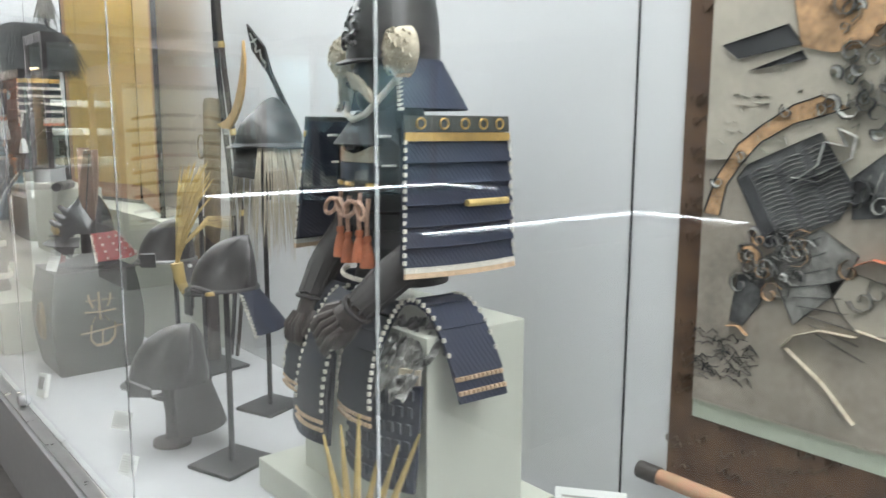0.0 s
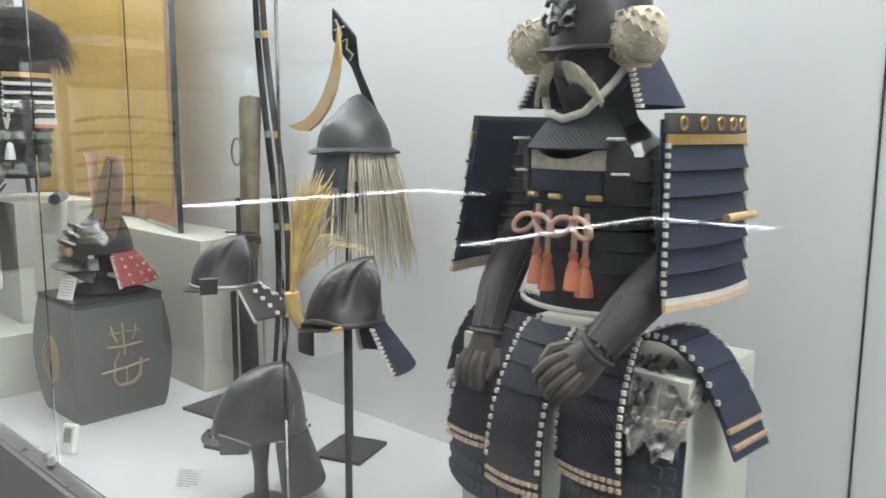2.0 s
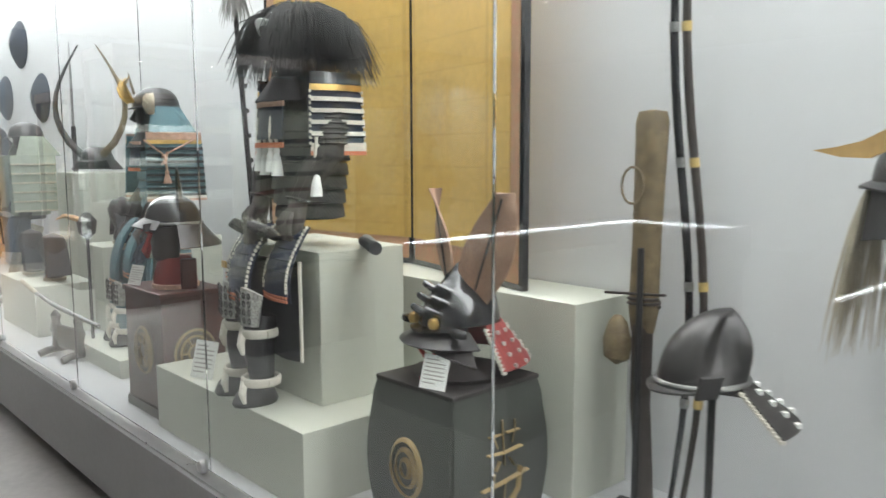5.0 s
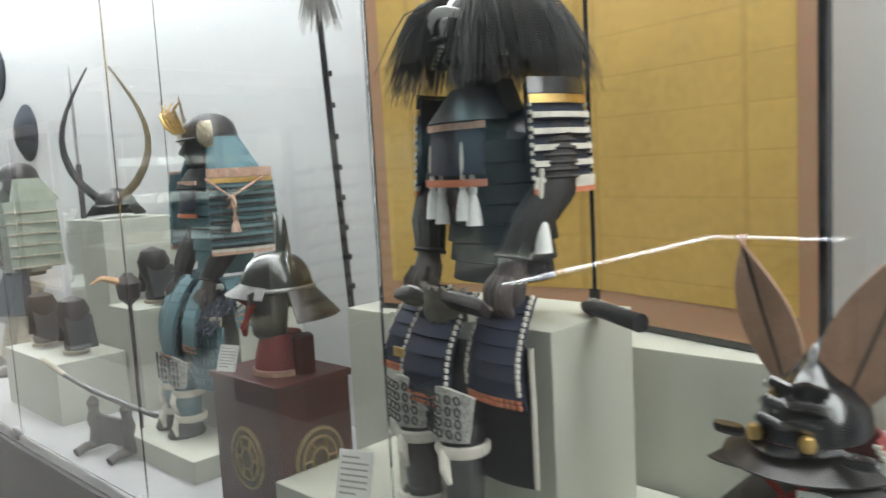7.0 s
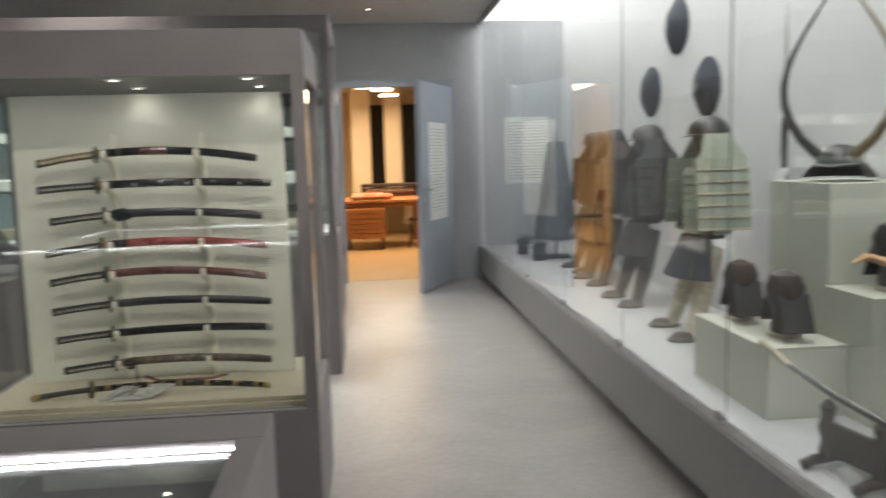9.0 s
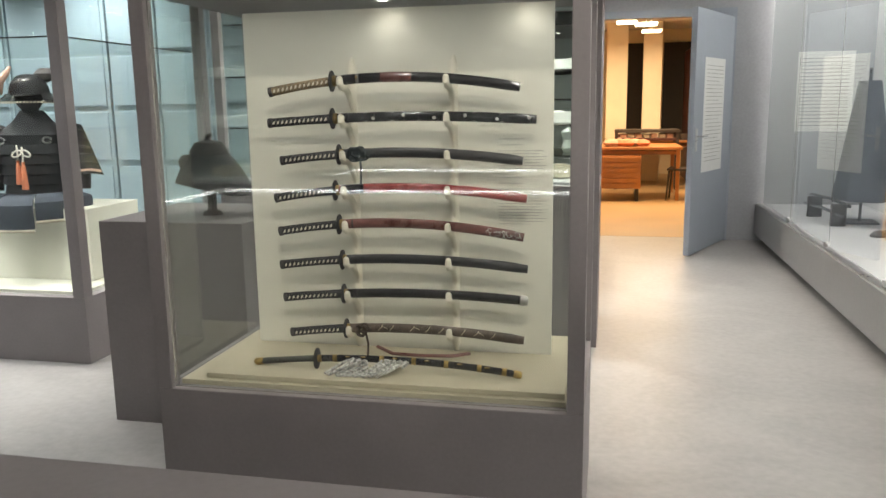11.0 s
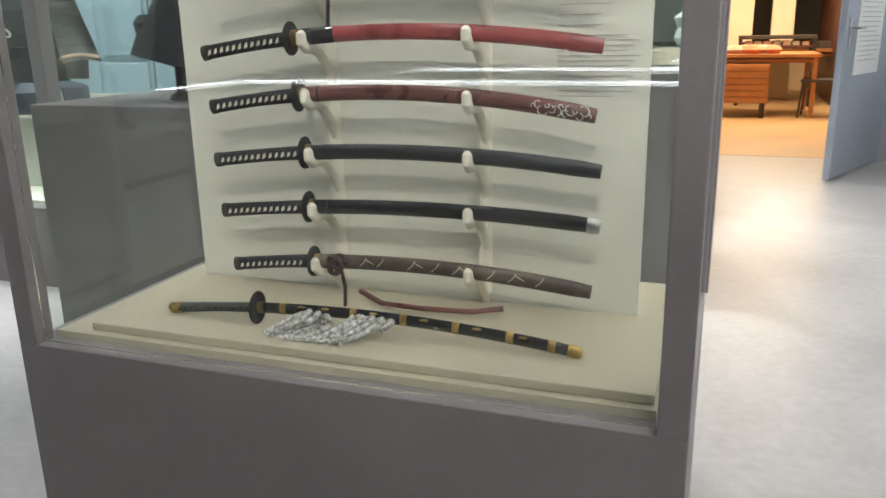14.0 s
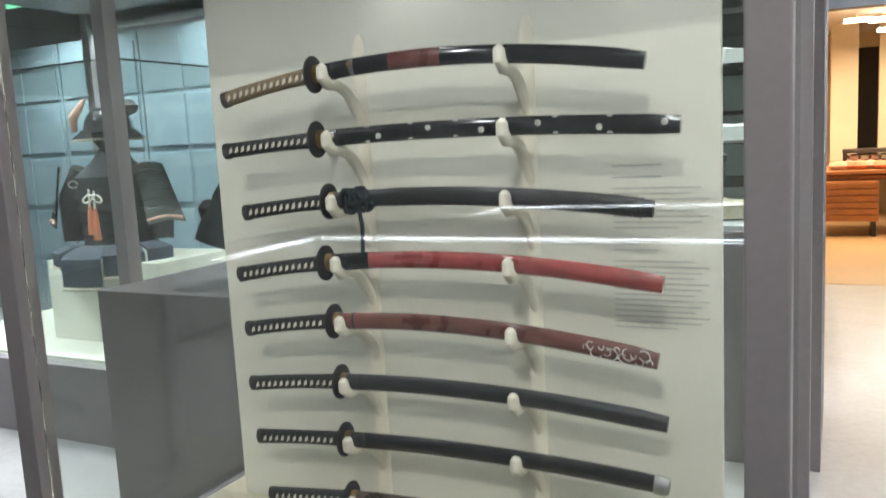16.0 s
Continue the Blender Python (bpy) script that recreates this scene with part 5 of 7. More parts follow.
for k in range(60):          # knotted net on the ground
    x, z = -0.60 + 0.135 * rnd.random(), 0.835 + 0.095 * rnd.random()
    tube(bm, [(x, -0.0180, z), (x + 0.014 * rnd.random(), -0.0180, z + 0.016 * rnd.random()), (x + 0.026, -0.0180, z - 0.012 + 0.024 * rnd.random())], 0.0014, 5, 0.4)
part("painted_net", bm, M["inkdark"], sc, "tangled painted net")
RINGS = [(-0.555, 1.258), (-0.510, 1.312), (-0.418, 1.398), (-0.355, 1.405), (-0.335, 1.47), (-0.30, 1.455), (-0.265, 1.49), (-0.235, 1.445), (-0.275, 1.42), (-0.21, 1.50), (-0.19, 1.40), (-0.245, 1.36)]
for x, z in RINGS:
    loop("painted_ring", curl(x, z, 0.013, 0.9, x * 40, 10), 0.0042, M["shell"], 0.0036)
    loop("ink_outline", curl(x, z, 0.019, 0.9, x * 40, 10), 0.0018, M["inkdark"], 0.0038)
# crowded curls: cloud, hair and fittings in the middle of the picture
for k in range(90):
    g = k % 3
    cx = (-0.50 + 0.14 * rnd.random(), -0.34 + 0.20 * rnd.random(), -0.28 + 0.30 * rnd.random())[g]
    cz = (1.04 + 0.12 * rnd.random(), 1.38 + 0.22 * rnd.random(), 1.02 + 0.42 * rnd.random())[g]
    r0, tw = 0.010 + 0.020 * rnd.random(), 6 * rnd.random()
    daub("cloud_curl", curl(cx, cz, r0, 1.1, tw, 9), (M["inkgrey"], M["shell"], M["inkorange"], M["inkgrey"], M["inkslate"])[k % 5], 0.003 + 0.004 * rnd.random(), 0.0040)
    daub("curl_outline", curl(cx, cz, r0 * 1.3, 1.0, tw, 9), M["inkdark"], 0.0016, 0.0044)
for k in range(40):
    x, z = -0.57 + 0.28 * rnd.random(), 1.32 + 0.16 * rnd.random()
    daub("brush_stroke", [(x, z), (x + 0.020 * rnd.random(), z + 0.02 * (rnd.random() - 0.5)), (x + 0.045 * rnd.random(), z - 0.02 * rnd.random())], (M["inkgrey"], M["sage"])[k % 2], 0.0012 + 0.002 * rnd.random(), 0.0008)

# ---- showcase: navy armour ----
pedestal(2.225, 2.52, 4.29, 4.82, 0.92, 0.4505)
pedestal(2.15, 2.62, 4.27, 4.95, 0.45)
a_navy, bowl, hz = armour("armour", facing(2.345, 4.57, 0, -94), 0.99, dict(
    label="seated suit of navy laced armour with orange tassels", lame="navy", skirt_lame="navydark", tilt_left=0.05, braid="tanbraid", rows=6, chest=True, tassels=(-16, 14), tassel="orange", tcord="salmon", tz=0.14, tl=0.075,
    left_grip=(-0.155, -0.165, 0.885), right_grip=(0.125, -0.215, 0.935), side=0.17, reach=0.23, beard=True, turn="cream_leather", ts=0.056, back=0.045, rise=2.3, ribs=0, top="greenbox", bowl="iron", sx=0.225, st=0.315))
bm = nb()
for k in range(16):
    a, z = radians(-90 + 22 * math.sin(k * 2.1) - 12), 0.035 + 0.009 * k
    r = 0.104 * math.cos(min(1, z / 0.26) * math.pi / 2.4)
    tube(bm, [(r * math.cos(a) + 0.014 * math.cos(q + k), 1.12 * r * math.sin(a) - 0.006 + 0.045 * (z / 0.25) ** 2, hz + z + 0.012 * math.sin(q + k)) for q in (0.9 * j for j in range(6))], 0.0055, 6)
part("crest_relief", bm, M["iron"], bowl, "raised dragon relief on the crown")
for s in (-1, 1):
    part("breast_disc", lathe(nb(), [(0.001, -0.003), (0.016, -0.003), (0.018, 0.0), (0.016, 0.003), (0.001, 0.003)], 16, 1, 1, (s * 0.115, -0.10, 1.345)), M["shell"], a_navy, "pale round fitting")
ar = thing("folding_fan", pose(2.35, 4.285, 1.205, 0, 90, 0), "bamboo stick tucked into the shoulder guard cord", "stick")
part("stick", tube(nb(), [(0, 0.0, -0.02), (0, 0, 0.10)], 0.008, 8), M["straw"], ar)

# small helmet with straw horns and its label, in front of the navy armour
h0 = thing("helmet", facing(1.995, 4.06, 0.565, -80), "dark iron helmet with pale straw horns on the display floor", "helmet", "helmets")
b0 = kabuto(h0, (0, 0, 0), 0.095, M["iron"], M["leather"], n=2, rise=0.85, edge_mat=M["salmon"])
for k in range(6):
    s = -1 if k % 2 else 1
    part("straw_horn", tube(nb(), [(0.012 * (k - 2.5), -0.10, 0.02), (0.02 * (k - 2.5), -0.11, 0.16), (0.045 * (k - 2.5), -0.09, 0.27 + 0.03 * (k % 3))], [0.007, 0.008, 0.002], 6), M["straw"], b0)
part("top_knob", lathe(nb(), [(0.001, 0.02), (0.012, 0.015), (0.016, 0.0)], 12, 1, 1, (0, 0, 0.078)), M["gold"], b0)
stand(1.995, 4.06, 0.60, 0.15, 10)
label_card(2.60, 4.14, PLAT, -52, 0.17, 0.14, 20)
label_card(1.92, 4.33, PLAT, -70, 0.06, 0.08)

# ---- showcase: helmets on stands ----
stand(2.155, 5.135, 0.90, 0.19, 20)
h2 = thing("helmet", facing(2.155, 5.145, 0.90, -114), "black ridged helmet with a golden straw plume and navy neck guard", "helmet", "helmets")
b2 = kabuto(h2, (0, 0, 0), 0.084, M["iron"], M["navy"], n=4, drop=0.030, flare=0.018, back=0.075, rise=1.85, ribs=0, edge_mat=M["white"], gap=118, rim_mat=M["iron"], ridged=True)
part("cheek_flap", shell(nb(), lambda u, v: (-0.05 + 0.10 * u, -0.090 - 0.02 * math.sin(u * math.pi), -0.005 - 0.06 * v), 10, 4, 0.006), M["leather"], b2)
part("front_rim", tube(nb(), [(0.088 * math.cos(radians(200 + 14 * k)), 0.106 * math.sin(radians(200 + 14 * k)), 0.006 + 0.012 * math.cos(radians(45 * k))) for k in range(11)], 0.0065, 8), M["iron"], b2)
part("side_boss", lathe(nb(), [(0.001, 0.012), (0.012, 0.008), (0.014, 0.0)], 12, 1, 1, (0.082, -0.04, -0.002)), M["gold"], b2)
part("plume_holder", tube(nb(), [(0, -0.103, -0.02), (0, -0.120, 0.03), (0, -0.128, 0.08)], [0.010, 0.016, 0.018], 12), M["straw"], b2, "bound straw holder")
bm = nb()
rnd = random.Random(3)
for k in range(34):
    dx, dy, L = (rnd.random() - 0.5) * 0.10, 0.02 + rnd.random() * 0.09, 0.20 + 0.10 * rnd.random()
    tube(bm, [(0, -0.128, 0.07), (dx * 0.3, -0.128 + dy * 0.25, 0.07 + L * 0.4), (dx * 0.7, -0.128 + dy * 0.6, 0.07 + L * 0.75), (dx * 1.1, -0.128 + dy, 0.07 + L)], [0.004, 0.0045, 0.0045, 0.001], 5)
for k in range(7):
    s = (k - 3) / 3
    tube(bm, [(0, -0.128, 0.08), (0.05 * s, -0.10, 0.14), (0.10 * s, -0.04, 0.20), (0.16 * s, 0.03, 0.19)], [0.0022, 0.002, 0.0016, 0.0006], 4)
part("straw_plume", bm, M["straw"], b2, "golden straw plume")

stand(2.47, 5.50, 1.30, 0.18, 20)
h3 = thing("helmet", facing(2.49, 5.49, 1.305, -95), "iron helmet with a gilt crescent and long pale horse hair", "helmet", "helmets")
b3 = kabuto(h3, (0, 0, 0), 0.105, M["iron"], M["blackl"], n=1, rise=1.05, ribs=0, drop=0.012, gap=80, peak=0.05, back=0.02)
part("brim", shell(nb(), lambda u, v: ((0.098 + 0.022 * v) * math.cos(u * 6.283), 1.12 * (0.10 + 0.022 * v) * math.sin(u * 6.283), 0.004 - 0.012 * v), 36, 2, 0.004), M["iron"], b3)
bm = nb()
OUT = [(-0.206, 0.066), (-0.15, 0.052), (-0.093, 0.05), (-0.035, 0.075), (0.013, 0.113), (0.048, 0.16), (0.068, 0.21), (0.074, 0.27), (0.064, 0.33)]
INN = [(0.052, 0.28), (0.036, 0.235), (0.012, 0.19), (-0.02, 0.145), (-0.06, 0.108), (-0.11, 0.083), (-0.16, 0.072)]
prism(bm, OUT + INN, Matrix.Translation((0.030, -0.112, 0.0)) @ Matrix.Rotation(radians(90), 4, "X"), 0.009)
part("crescent", bm, M["crescent"], b3, "gilt crescent horn", False)
bm = nb()
lean = Matrix.Translation((-0.012, 0.105, 0.06)) @ Matrix.Rotation(radians(26), 4, "X") @ Matrix.Rotation(radians(90), 4, "X")
prism(bm, [(-0.022, 0.0), (0.022, 0.0), (0.016, 0.20), (0.056, 0.29), (0.0, 0.375), (-0.056, 0.29), (-0.016, 0.20)], lean, 0.006)
part("crest_blade", bm, M["leather"], b3, "dark leaning crest blade with a white sign", False)
bm = nb()
for pts in ([(-0.025, 0.315), (0.028, 0.322)], [(0.0, 0.345), (0.002, 0.30), (-0.022, 0.285)], [(-0.02, 0.28), (0.02, 0.285), (0.0, 0.258), (0.018, 0.238), (-0.006, 0.222)]):
    tube(bm, [lean @ Vector((x, z, 0.008)) for x, z in pts], 0.005, 8, 0.5)
part("painted_sign", bm, M["card"], b3, "white painted sign")
part("cloth_guard", shell(nb(), lambda u, v: ((0.095 + 0.012 * v) * math.cos(radians(215 + 110 * u)), 1.1 * (0.10 + 0.012 * v) * math.sin(radians(215 + 110 * u)), -0.012 - 0.105 * v + 0.012 * math.sin(u * math.pi)), 18, 6, 0.008), M["leather"], b3, "dark patterned cloth guard")
part("cord_wrap", tube(nb(), [(0, 0, -0.10), (0.004, -0.01, -0.15), (0, -0.012, -0.19)], [0.02, 0.022, 0.014], 10), M["greenbox"], b3)
roots = []
for k in range(260):
    a = radians(-40 + 260 * rnd.random())
    roots.append((0.10 * math.cos(a), 0.112 * math.sin(a), -0.004, 0.055 * math.cos(a), 0.06 * math.sin(a)))
part("hair_fringe", strands(nb(), roots, 0.36, 0.035, 0.0022, 4, 0.02, 8), M["hair"], b3, "long pale horse hair")

h4 = thing("helmet", facing(2.075, 5.40, 0.575, -128), "heavy black peaked helmet on a low wooden prop", "helmet", "helmets")
b4 = kabuto(h4, (0, 0, 0), 0.108, M["iron"], M["leather"], n=3, drop=0.05, flare=0.014, back=0.075, rise=1.7, ribs=0, gap=112, ridged=True)
bm = nb()
for k in range(16):
    a = radians(k * 360 / 16)
    box(bm, (0.105 * math.cos(a), 0.13 * math.sin(a), 0.006), (0.006, 0.006, 0.006))
part("rivets", bm, M["matt"], b4, "", False)
part("ear_plate", shell(nb(), lambda u, v: (0.10 + 0.02 * v, -0.09 + 0.07 * u, -0.02 + 0.06 * v - 0.03 * u * v), 6, 6, 0.008), M["iron"], b4)
pr = thing("wooden_prop", facing(2.075, 5.40, PLAT, -128), "low turned wooden prop under the helmet", "prop")
part("prop_foot", lathe(nb(), [(0.06, 0.0), (0.06, 0.012), (0.02, 0.02), (0.018, 0.10), (0.03, 0.205)], 18), M["darkwood"], pr)

stand(2.265, 5.81, 0.86, 0.16, 20)
h5 = thing("helmet", facing(2.24, 5.82, 0.885, -118), "black iron helmet with a white-laced neck guard", "helmet", "helmets")
b5 = kabuto(h5, (0, 0, 0), 0.088, M["iron"], M["leather"], n=4, drop=0.022, flare=0.024, back=0.062, rise=1.75, ribs=0, edge_mat=M["white"], gap=112, rim_mat=M["silver"], ridged=True)
bm = nb()
for i in range(4):
    for k in range(4):
        a = radians(-90 + 116 + 32 * k + 20)
        rr = 0.088 + 0.024 * (i + 0.6) + 0.005
        box(bm, (rr * 0.98 * math.cos(a), rr * 1.12 * math.sin(a), -0.022 * 0.92 * i - 0.012), (0.012, 0.012, 0.010))
part("white_lacing", bm, M["card"], b5, "white lacing knots", False)
part("side_flap", shell(nb(), lambda u, v: (0.09 + 0.02 * v, -0.075 + 0.05 * u, -0.01 + 0.05 * v), 6, 6, 0.008), M["iron"], b5)

# quiver and bows
qs = thing("quiver_stand", pose(2.46, 6.10, PLAT, 0, 0, 8), "black metal stand with a wide base plate", "stand")
part("base_plate", box(nb(), (0, 0, 0.006), (0.30, 0.27, 0.012), None, 0.002), M["matt"], qs, "", False)
part("pole", tube(nb(), [(0.06, 0.05, 0.011), (0.06, 0.05, 0.75)], 0.009, 10), M["matt"], qs)
qv = thing("quiver", pose(2.555, 6.185, PLAT + 0.012, -2, 0, -90), "tall brown sharkskin quiver with leather pouch", "quiver")
part("tube_case", lathe(nb(), [(0.034, 0.50), (0.044, 0.56), (0.042, 0.75), (0.046, 1.00), (0.048, 1.07), (0.040, 1.098), (0.004, 1.105)], 20, 1.0, 0.75), M["quiver"], qv)
part("lower_case", tube(nb(), [(0.0, 0.0, 0.52), (0.01, -0.01, 0.30), (0.03, -0.01, 0.12), (0.035, -0.01, 0.0)], [0.03, 0.028, 0.026, 0.03], 12), M["darkwood"], qv)
part("pouch", lathe(nb(), [(0.004, -0.07), (0.04, -0.05), (0.045, 0.0), (0.03, 0.05), (0.012, 0.07)], 16, 1.0, 0.6, (-0.06, -0.03, 0.47)), M["quiver"], qv, "brown leather pouch")
part("binding", tube(nb(), [(0.045 * math.cos(q), 0.035 * math.sin(q), 0.57 + 0.002 * q) for q in (0.5 * k for k in range(26))], 0.005, 6), M["darkwood"], qv)
part("cross_sticks", tube(nb(), [(-0.10, -0.04, 0.60), (0.09, -0.04, 0.615)], 0.004, 6), M["darkwood"], qv)
part("mouth_ring", tube(nb(), [(0.034 * math.cos(q) - 0.03, -0.036, 0.90 + 0.05 * math.sin(q)) for q in (2 * math.pi * k / 14 for k in range(15))], 0.004, 6), M["quiver"], qv)
for dx, mm, bend in ((0.0, "lacquer", 0.02), (0.030, "darkwood", 0.03)):
    bw = thing("bow", pose(2.60 + dx * 0.4, 6.10 - dx, PLAT + 0.012, 0, 0, -90), "tall slender lacquered bow standing upright", "bow", "bows")
    part("stave", tube(nb(), [(0.03 * math.sin(k * 0.42), bend * math.sin(k * 0.3), 0.02 + 0.115 * k) for k in range(18)], [0.008 + 0.004 * math.sin(k / 17 * math.pi) for k in range(18)], 10), M[mm], bw)
    for z in (0.30, 0.62, 0.95, 1.3, 1.6):
        k = (z - 0.02) / 0.115
        part("binding", tube(nb(), [(0.03 * math.sin(k * 0.42), bend * math.sin(k * 0.3), z), (0.03 * math.sin((k + 0.2) * 0.42), bend * math.sin((k + 0.2) * 0.3), z + 0.025)], 0.0135, 10), M["silver"] if mm == "lacquer" else M["straw"], bw)
label_card(2.30, 5.93, PLAT + 0.013, -60, 0.075, 0.075)
label_card(1.98, 5.62, PLAT, -60, 0.075, 0.06)
label_card(1.88, 5.25, PLAT, -66, 0.065, 0.06)
dg = thing("climate_logger", pose(1.86, 6.12, PLAT, -12, 0, -70), "small white climate logger with a grey screen", "logger")
part("case", box(nb(), (0, 0, 0.045), (0.05, 0.02, 0.09), None, 0.006), M["card"], dg, "", False)
part("screen", box(nb(), (0, -0.0115, 0.055), (0.030, 0.002, 0.045)), M["inkgrey"], dg, "grey display", False)

# ---- showcase: painted drum-shaped box with the winged helmet ----
dbx = thing("lacquer_box", pose(2.13, 6.46, PLAT, 0, 0, 0), "green-black lacquered box with bulging sides and gold signs", "box")
DW, DD, DH = 0.35, 0.33, 0.42


bm = nb()
rows = []
for j in range(11):
    v = j / 10
    k = 0.88 + 0.14 * math.sin(v * math.pi)
    rows.append([bm.verts.new((sx * DW / 2 * k, sy * DD / 2 * k, v * DH)) for sx, sy in ((-1, -1), (1, -1), (1, 1), (-1, 1))])
for a, b in zip(rows, rows[1:]):
    for i in range(4):
        bm.faces.new((a[i], a[(i + 1) % 4], b[(i + 1) % 4], b[i]))
bm.faces.new(rows[0][::-1])
bm.faces.new(rows[-1])
bmesh.ops.bevel(bm, geom=[e for e in bm.edges if abs(e.verts[0].co.z - e.verts[1].co.z) > 0.01], offset=0.006, segments=2, affect="EDGES")
part("body", bm, M["greenbox"], dbx)
part("lid", box(nb(), (0, 0, DH - 0.004), (DW * 0.90, DD * 0.90, 0.012), None, 0.003), M["leather"], dbx, "", False)


def on_side(x, z, dx=0.004):
    v = z / DH
    return (x, -DD / 2 * (0.88 + 0.14 * math.sin(v * math.pi)) - dx, z)


# gold signs as plain bars on the side, a roundel on the front
for pts, w in (([(0.0, 0.335), (0.0, 0.222)], 0.010), ([(-0.040, 0.328), (-0.036, 0.300), (-0.024, 0.272)], 0.009), ([(0.046, 0.328), (0.042, 0.300), (0.030, 0.272)], 0.009), ([(-0.052, 0.302), (-0.010, 0.302)], 0.008),
               ([(0.010, 0.302), (0.056, 0.302)], 0.008), ([(-0.060, 0.258), (0.0, 0.254), (0.062, 0.258)], 0.010), ([(-0.018, 0.236), (-0.032, 0.212)], 0.007), ([(0.018, 0.236), (0.034, 0.212)], 0.007),
               ([(-0.082, 0.172), (0.0, 0.178), (0.084, 0.190)], 0.011), ([(-0.036, 0.205), (-0.040, 0.145), (-0.022, 0.118), (0.028, 0.120), (0.052, 0.145), (0.056, 0.205)], 0.010), ([(0.006, 0.178), (0.004, 0.124)], 0.008)):
    part("gold_stroke", tube(nb(), [on_side(x, z) for x, z in pts], w, 6, 0.25), M["ochre"], dbx, "")
bm = nb()
for r in (0.075, 0.05, 0.025):
    tube(bm, [(-DW / 2 * (0.88 + 0.14 * math.sin((0.21 + r * math.sin(q)) / DH * math.pi)) - 0.002, r * math.cos(q) * 0.8, 0.21 + r * math.sin(q)) for q in (2 * math.pi * k / 24 for k in range(25))], 0.009, 6, 0.3)
part("roundel", bm, M["ochre"], dbx, "faded gold roundel")
hd = thing("helmet", facing(2.14, 6.46, 0.93, -100), "black lacquered helmet with two tall tan feather wings", "helmet", "helmets")
bd = kabuto(hd, (0, 0, 0), 0.10, M["lacquer"], M["redl"], n=4, drop=0.028, flare=0.018, peak=0.06, back=0.03, rise=1.1, ribs=0, edge_mat=M["white"], gap=96)
for k in range(3):
    part("brow_ridge", tube(nb(), [(-0.055, -0.09 + 0.015 * k, 0.03 + 0.028 * k), (-0.03, -0.122 + 0.018 * k, 0.045 + 0.028 * k), (0, -0.112 + 0.018 * k, 0.032 + 0.028 * k), (0.03, -0.122 + 0.018 * k, 0.045 + 0.028 * k), (0.055, -0.09 + 0.015 * k, 0.03 + 0.028 * k)], 0.010, 8), M["lacquer"], bd)
for s in (-1, 1):
    part("eye_boss", lathe(nb(), [(0.002, 0.016), (0.011, 0.012), (0.015, 0.0), (0.011, -0.012), (0.002, -0.015)], 14, 1, 1, (s * 0.048, -0.112, 0.012)), M["gold"], bd, "gilt eye boss")
    part("wing", shell(nb(), lambda u, v: (s * (0.05 + 0.11 * v + 0.075 * (2 * u - 1) * math.sin(math.pi * (0.12 + 0.86 * v))), -0.02 + 0.05 * u + 0.02 * v, 0.05 + 0.29 * v), 8, 12, 0.005), M["tanwing"], bd, "tall tan feather wing")
    part("turn_back", lathe(nb(), [(0.002, 0.012), (0.03, 0.008), (0.034, 0.0), (0.03, -0.008), (0.002, -0.01)], 16, 1, 0.5, (s * 0.118, -0.085, -0.005)), M["lacquer"], bd)
    part("tie", tube(nb(), [(s * 0.07, -0.11, -0.03), (s * 0.03, -0.10, -0.075), (0, -0.095, -0.10)], 0.006, 8), M["red"], bd, "red silk tie")
bm = nb()
for i in range(4):
    for k in range(9):
        a = radians(-90 + 100 + 160 * (k + 0.5) / 9)
        rr = 0.10 + 0.018 * (i + 0.75) + 0.004
        box(bm, (rr * 0.98 * math.cos(a), rr * 1.12 * math.sin(a), -0.028 * 0.92 * i - 0.018), (0.008, 0.008, 0.009), Matrix.Rotation(a, 4, "Z"))
part("lacing_knots", bm, M["shell"], bd, "pale lacing knots on the neck guard", False)
for s in (-1, 1):
    part("wing_vein", tube(nb(), [(s * (0.05 + 0.11 * v), -0.001 + 0.02 * v, 0.05 + 0.29 * v) for v in (0.05 + 0.18 * k for k in range(6))], 0.0028, 6), M["darkwood"], bd)
part("cheek_point", shell(nb(), lambda u, v: ((0.10 + 0.075 * v) * (2 * u - 1), -0.10 + 0.06 * (2 * u - 1) ** 2 - 0.03 * v, -0.025 - 0.055 * v * (0.35 + 0.65 * abs(2 * u - 1))), 18, 6, 0.006), M["leather"], bd, "black pointed cheek flaps")
part("visor_flare", shell(nb(), lambda u, v: ((0.09 + 0.065 * v) * math.cos(radians(195 + 150 * u)), (0.11 + 0.05 * v) * math.sin(radians(195 + 150 * u)), -0.015 - 0.03 * v), 16, 4, 0.005), M["iron"], bd)
part("tie_knot", tube(nb(), [(0, -0.095, -0.095), (0.004, -0.10, -0.14), (-0.006, -0.12, -0.145)], [0.016, 0.022, 0.012], 10), M["red"], bd)
hs = thing("helmet_prop", facing(2.14, 6.46, PLAT + DH + 0.003, -100), "low black cushion prop under the helmet", "prop")
part("cushion", lathe(nb(), [(0.12, 0.0), (0.125, 0.012), (0.06, 0.03), (0.02, 0.05), (0.02, 0.15)], 24), M["leather"], hs)
label_card(1.985, 6.40, PLAT + DH + 0.002, -75, 0.075, 0.085, 20)

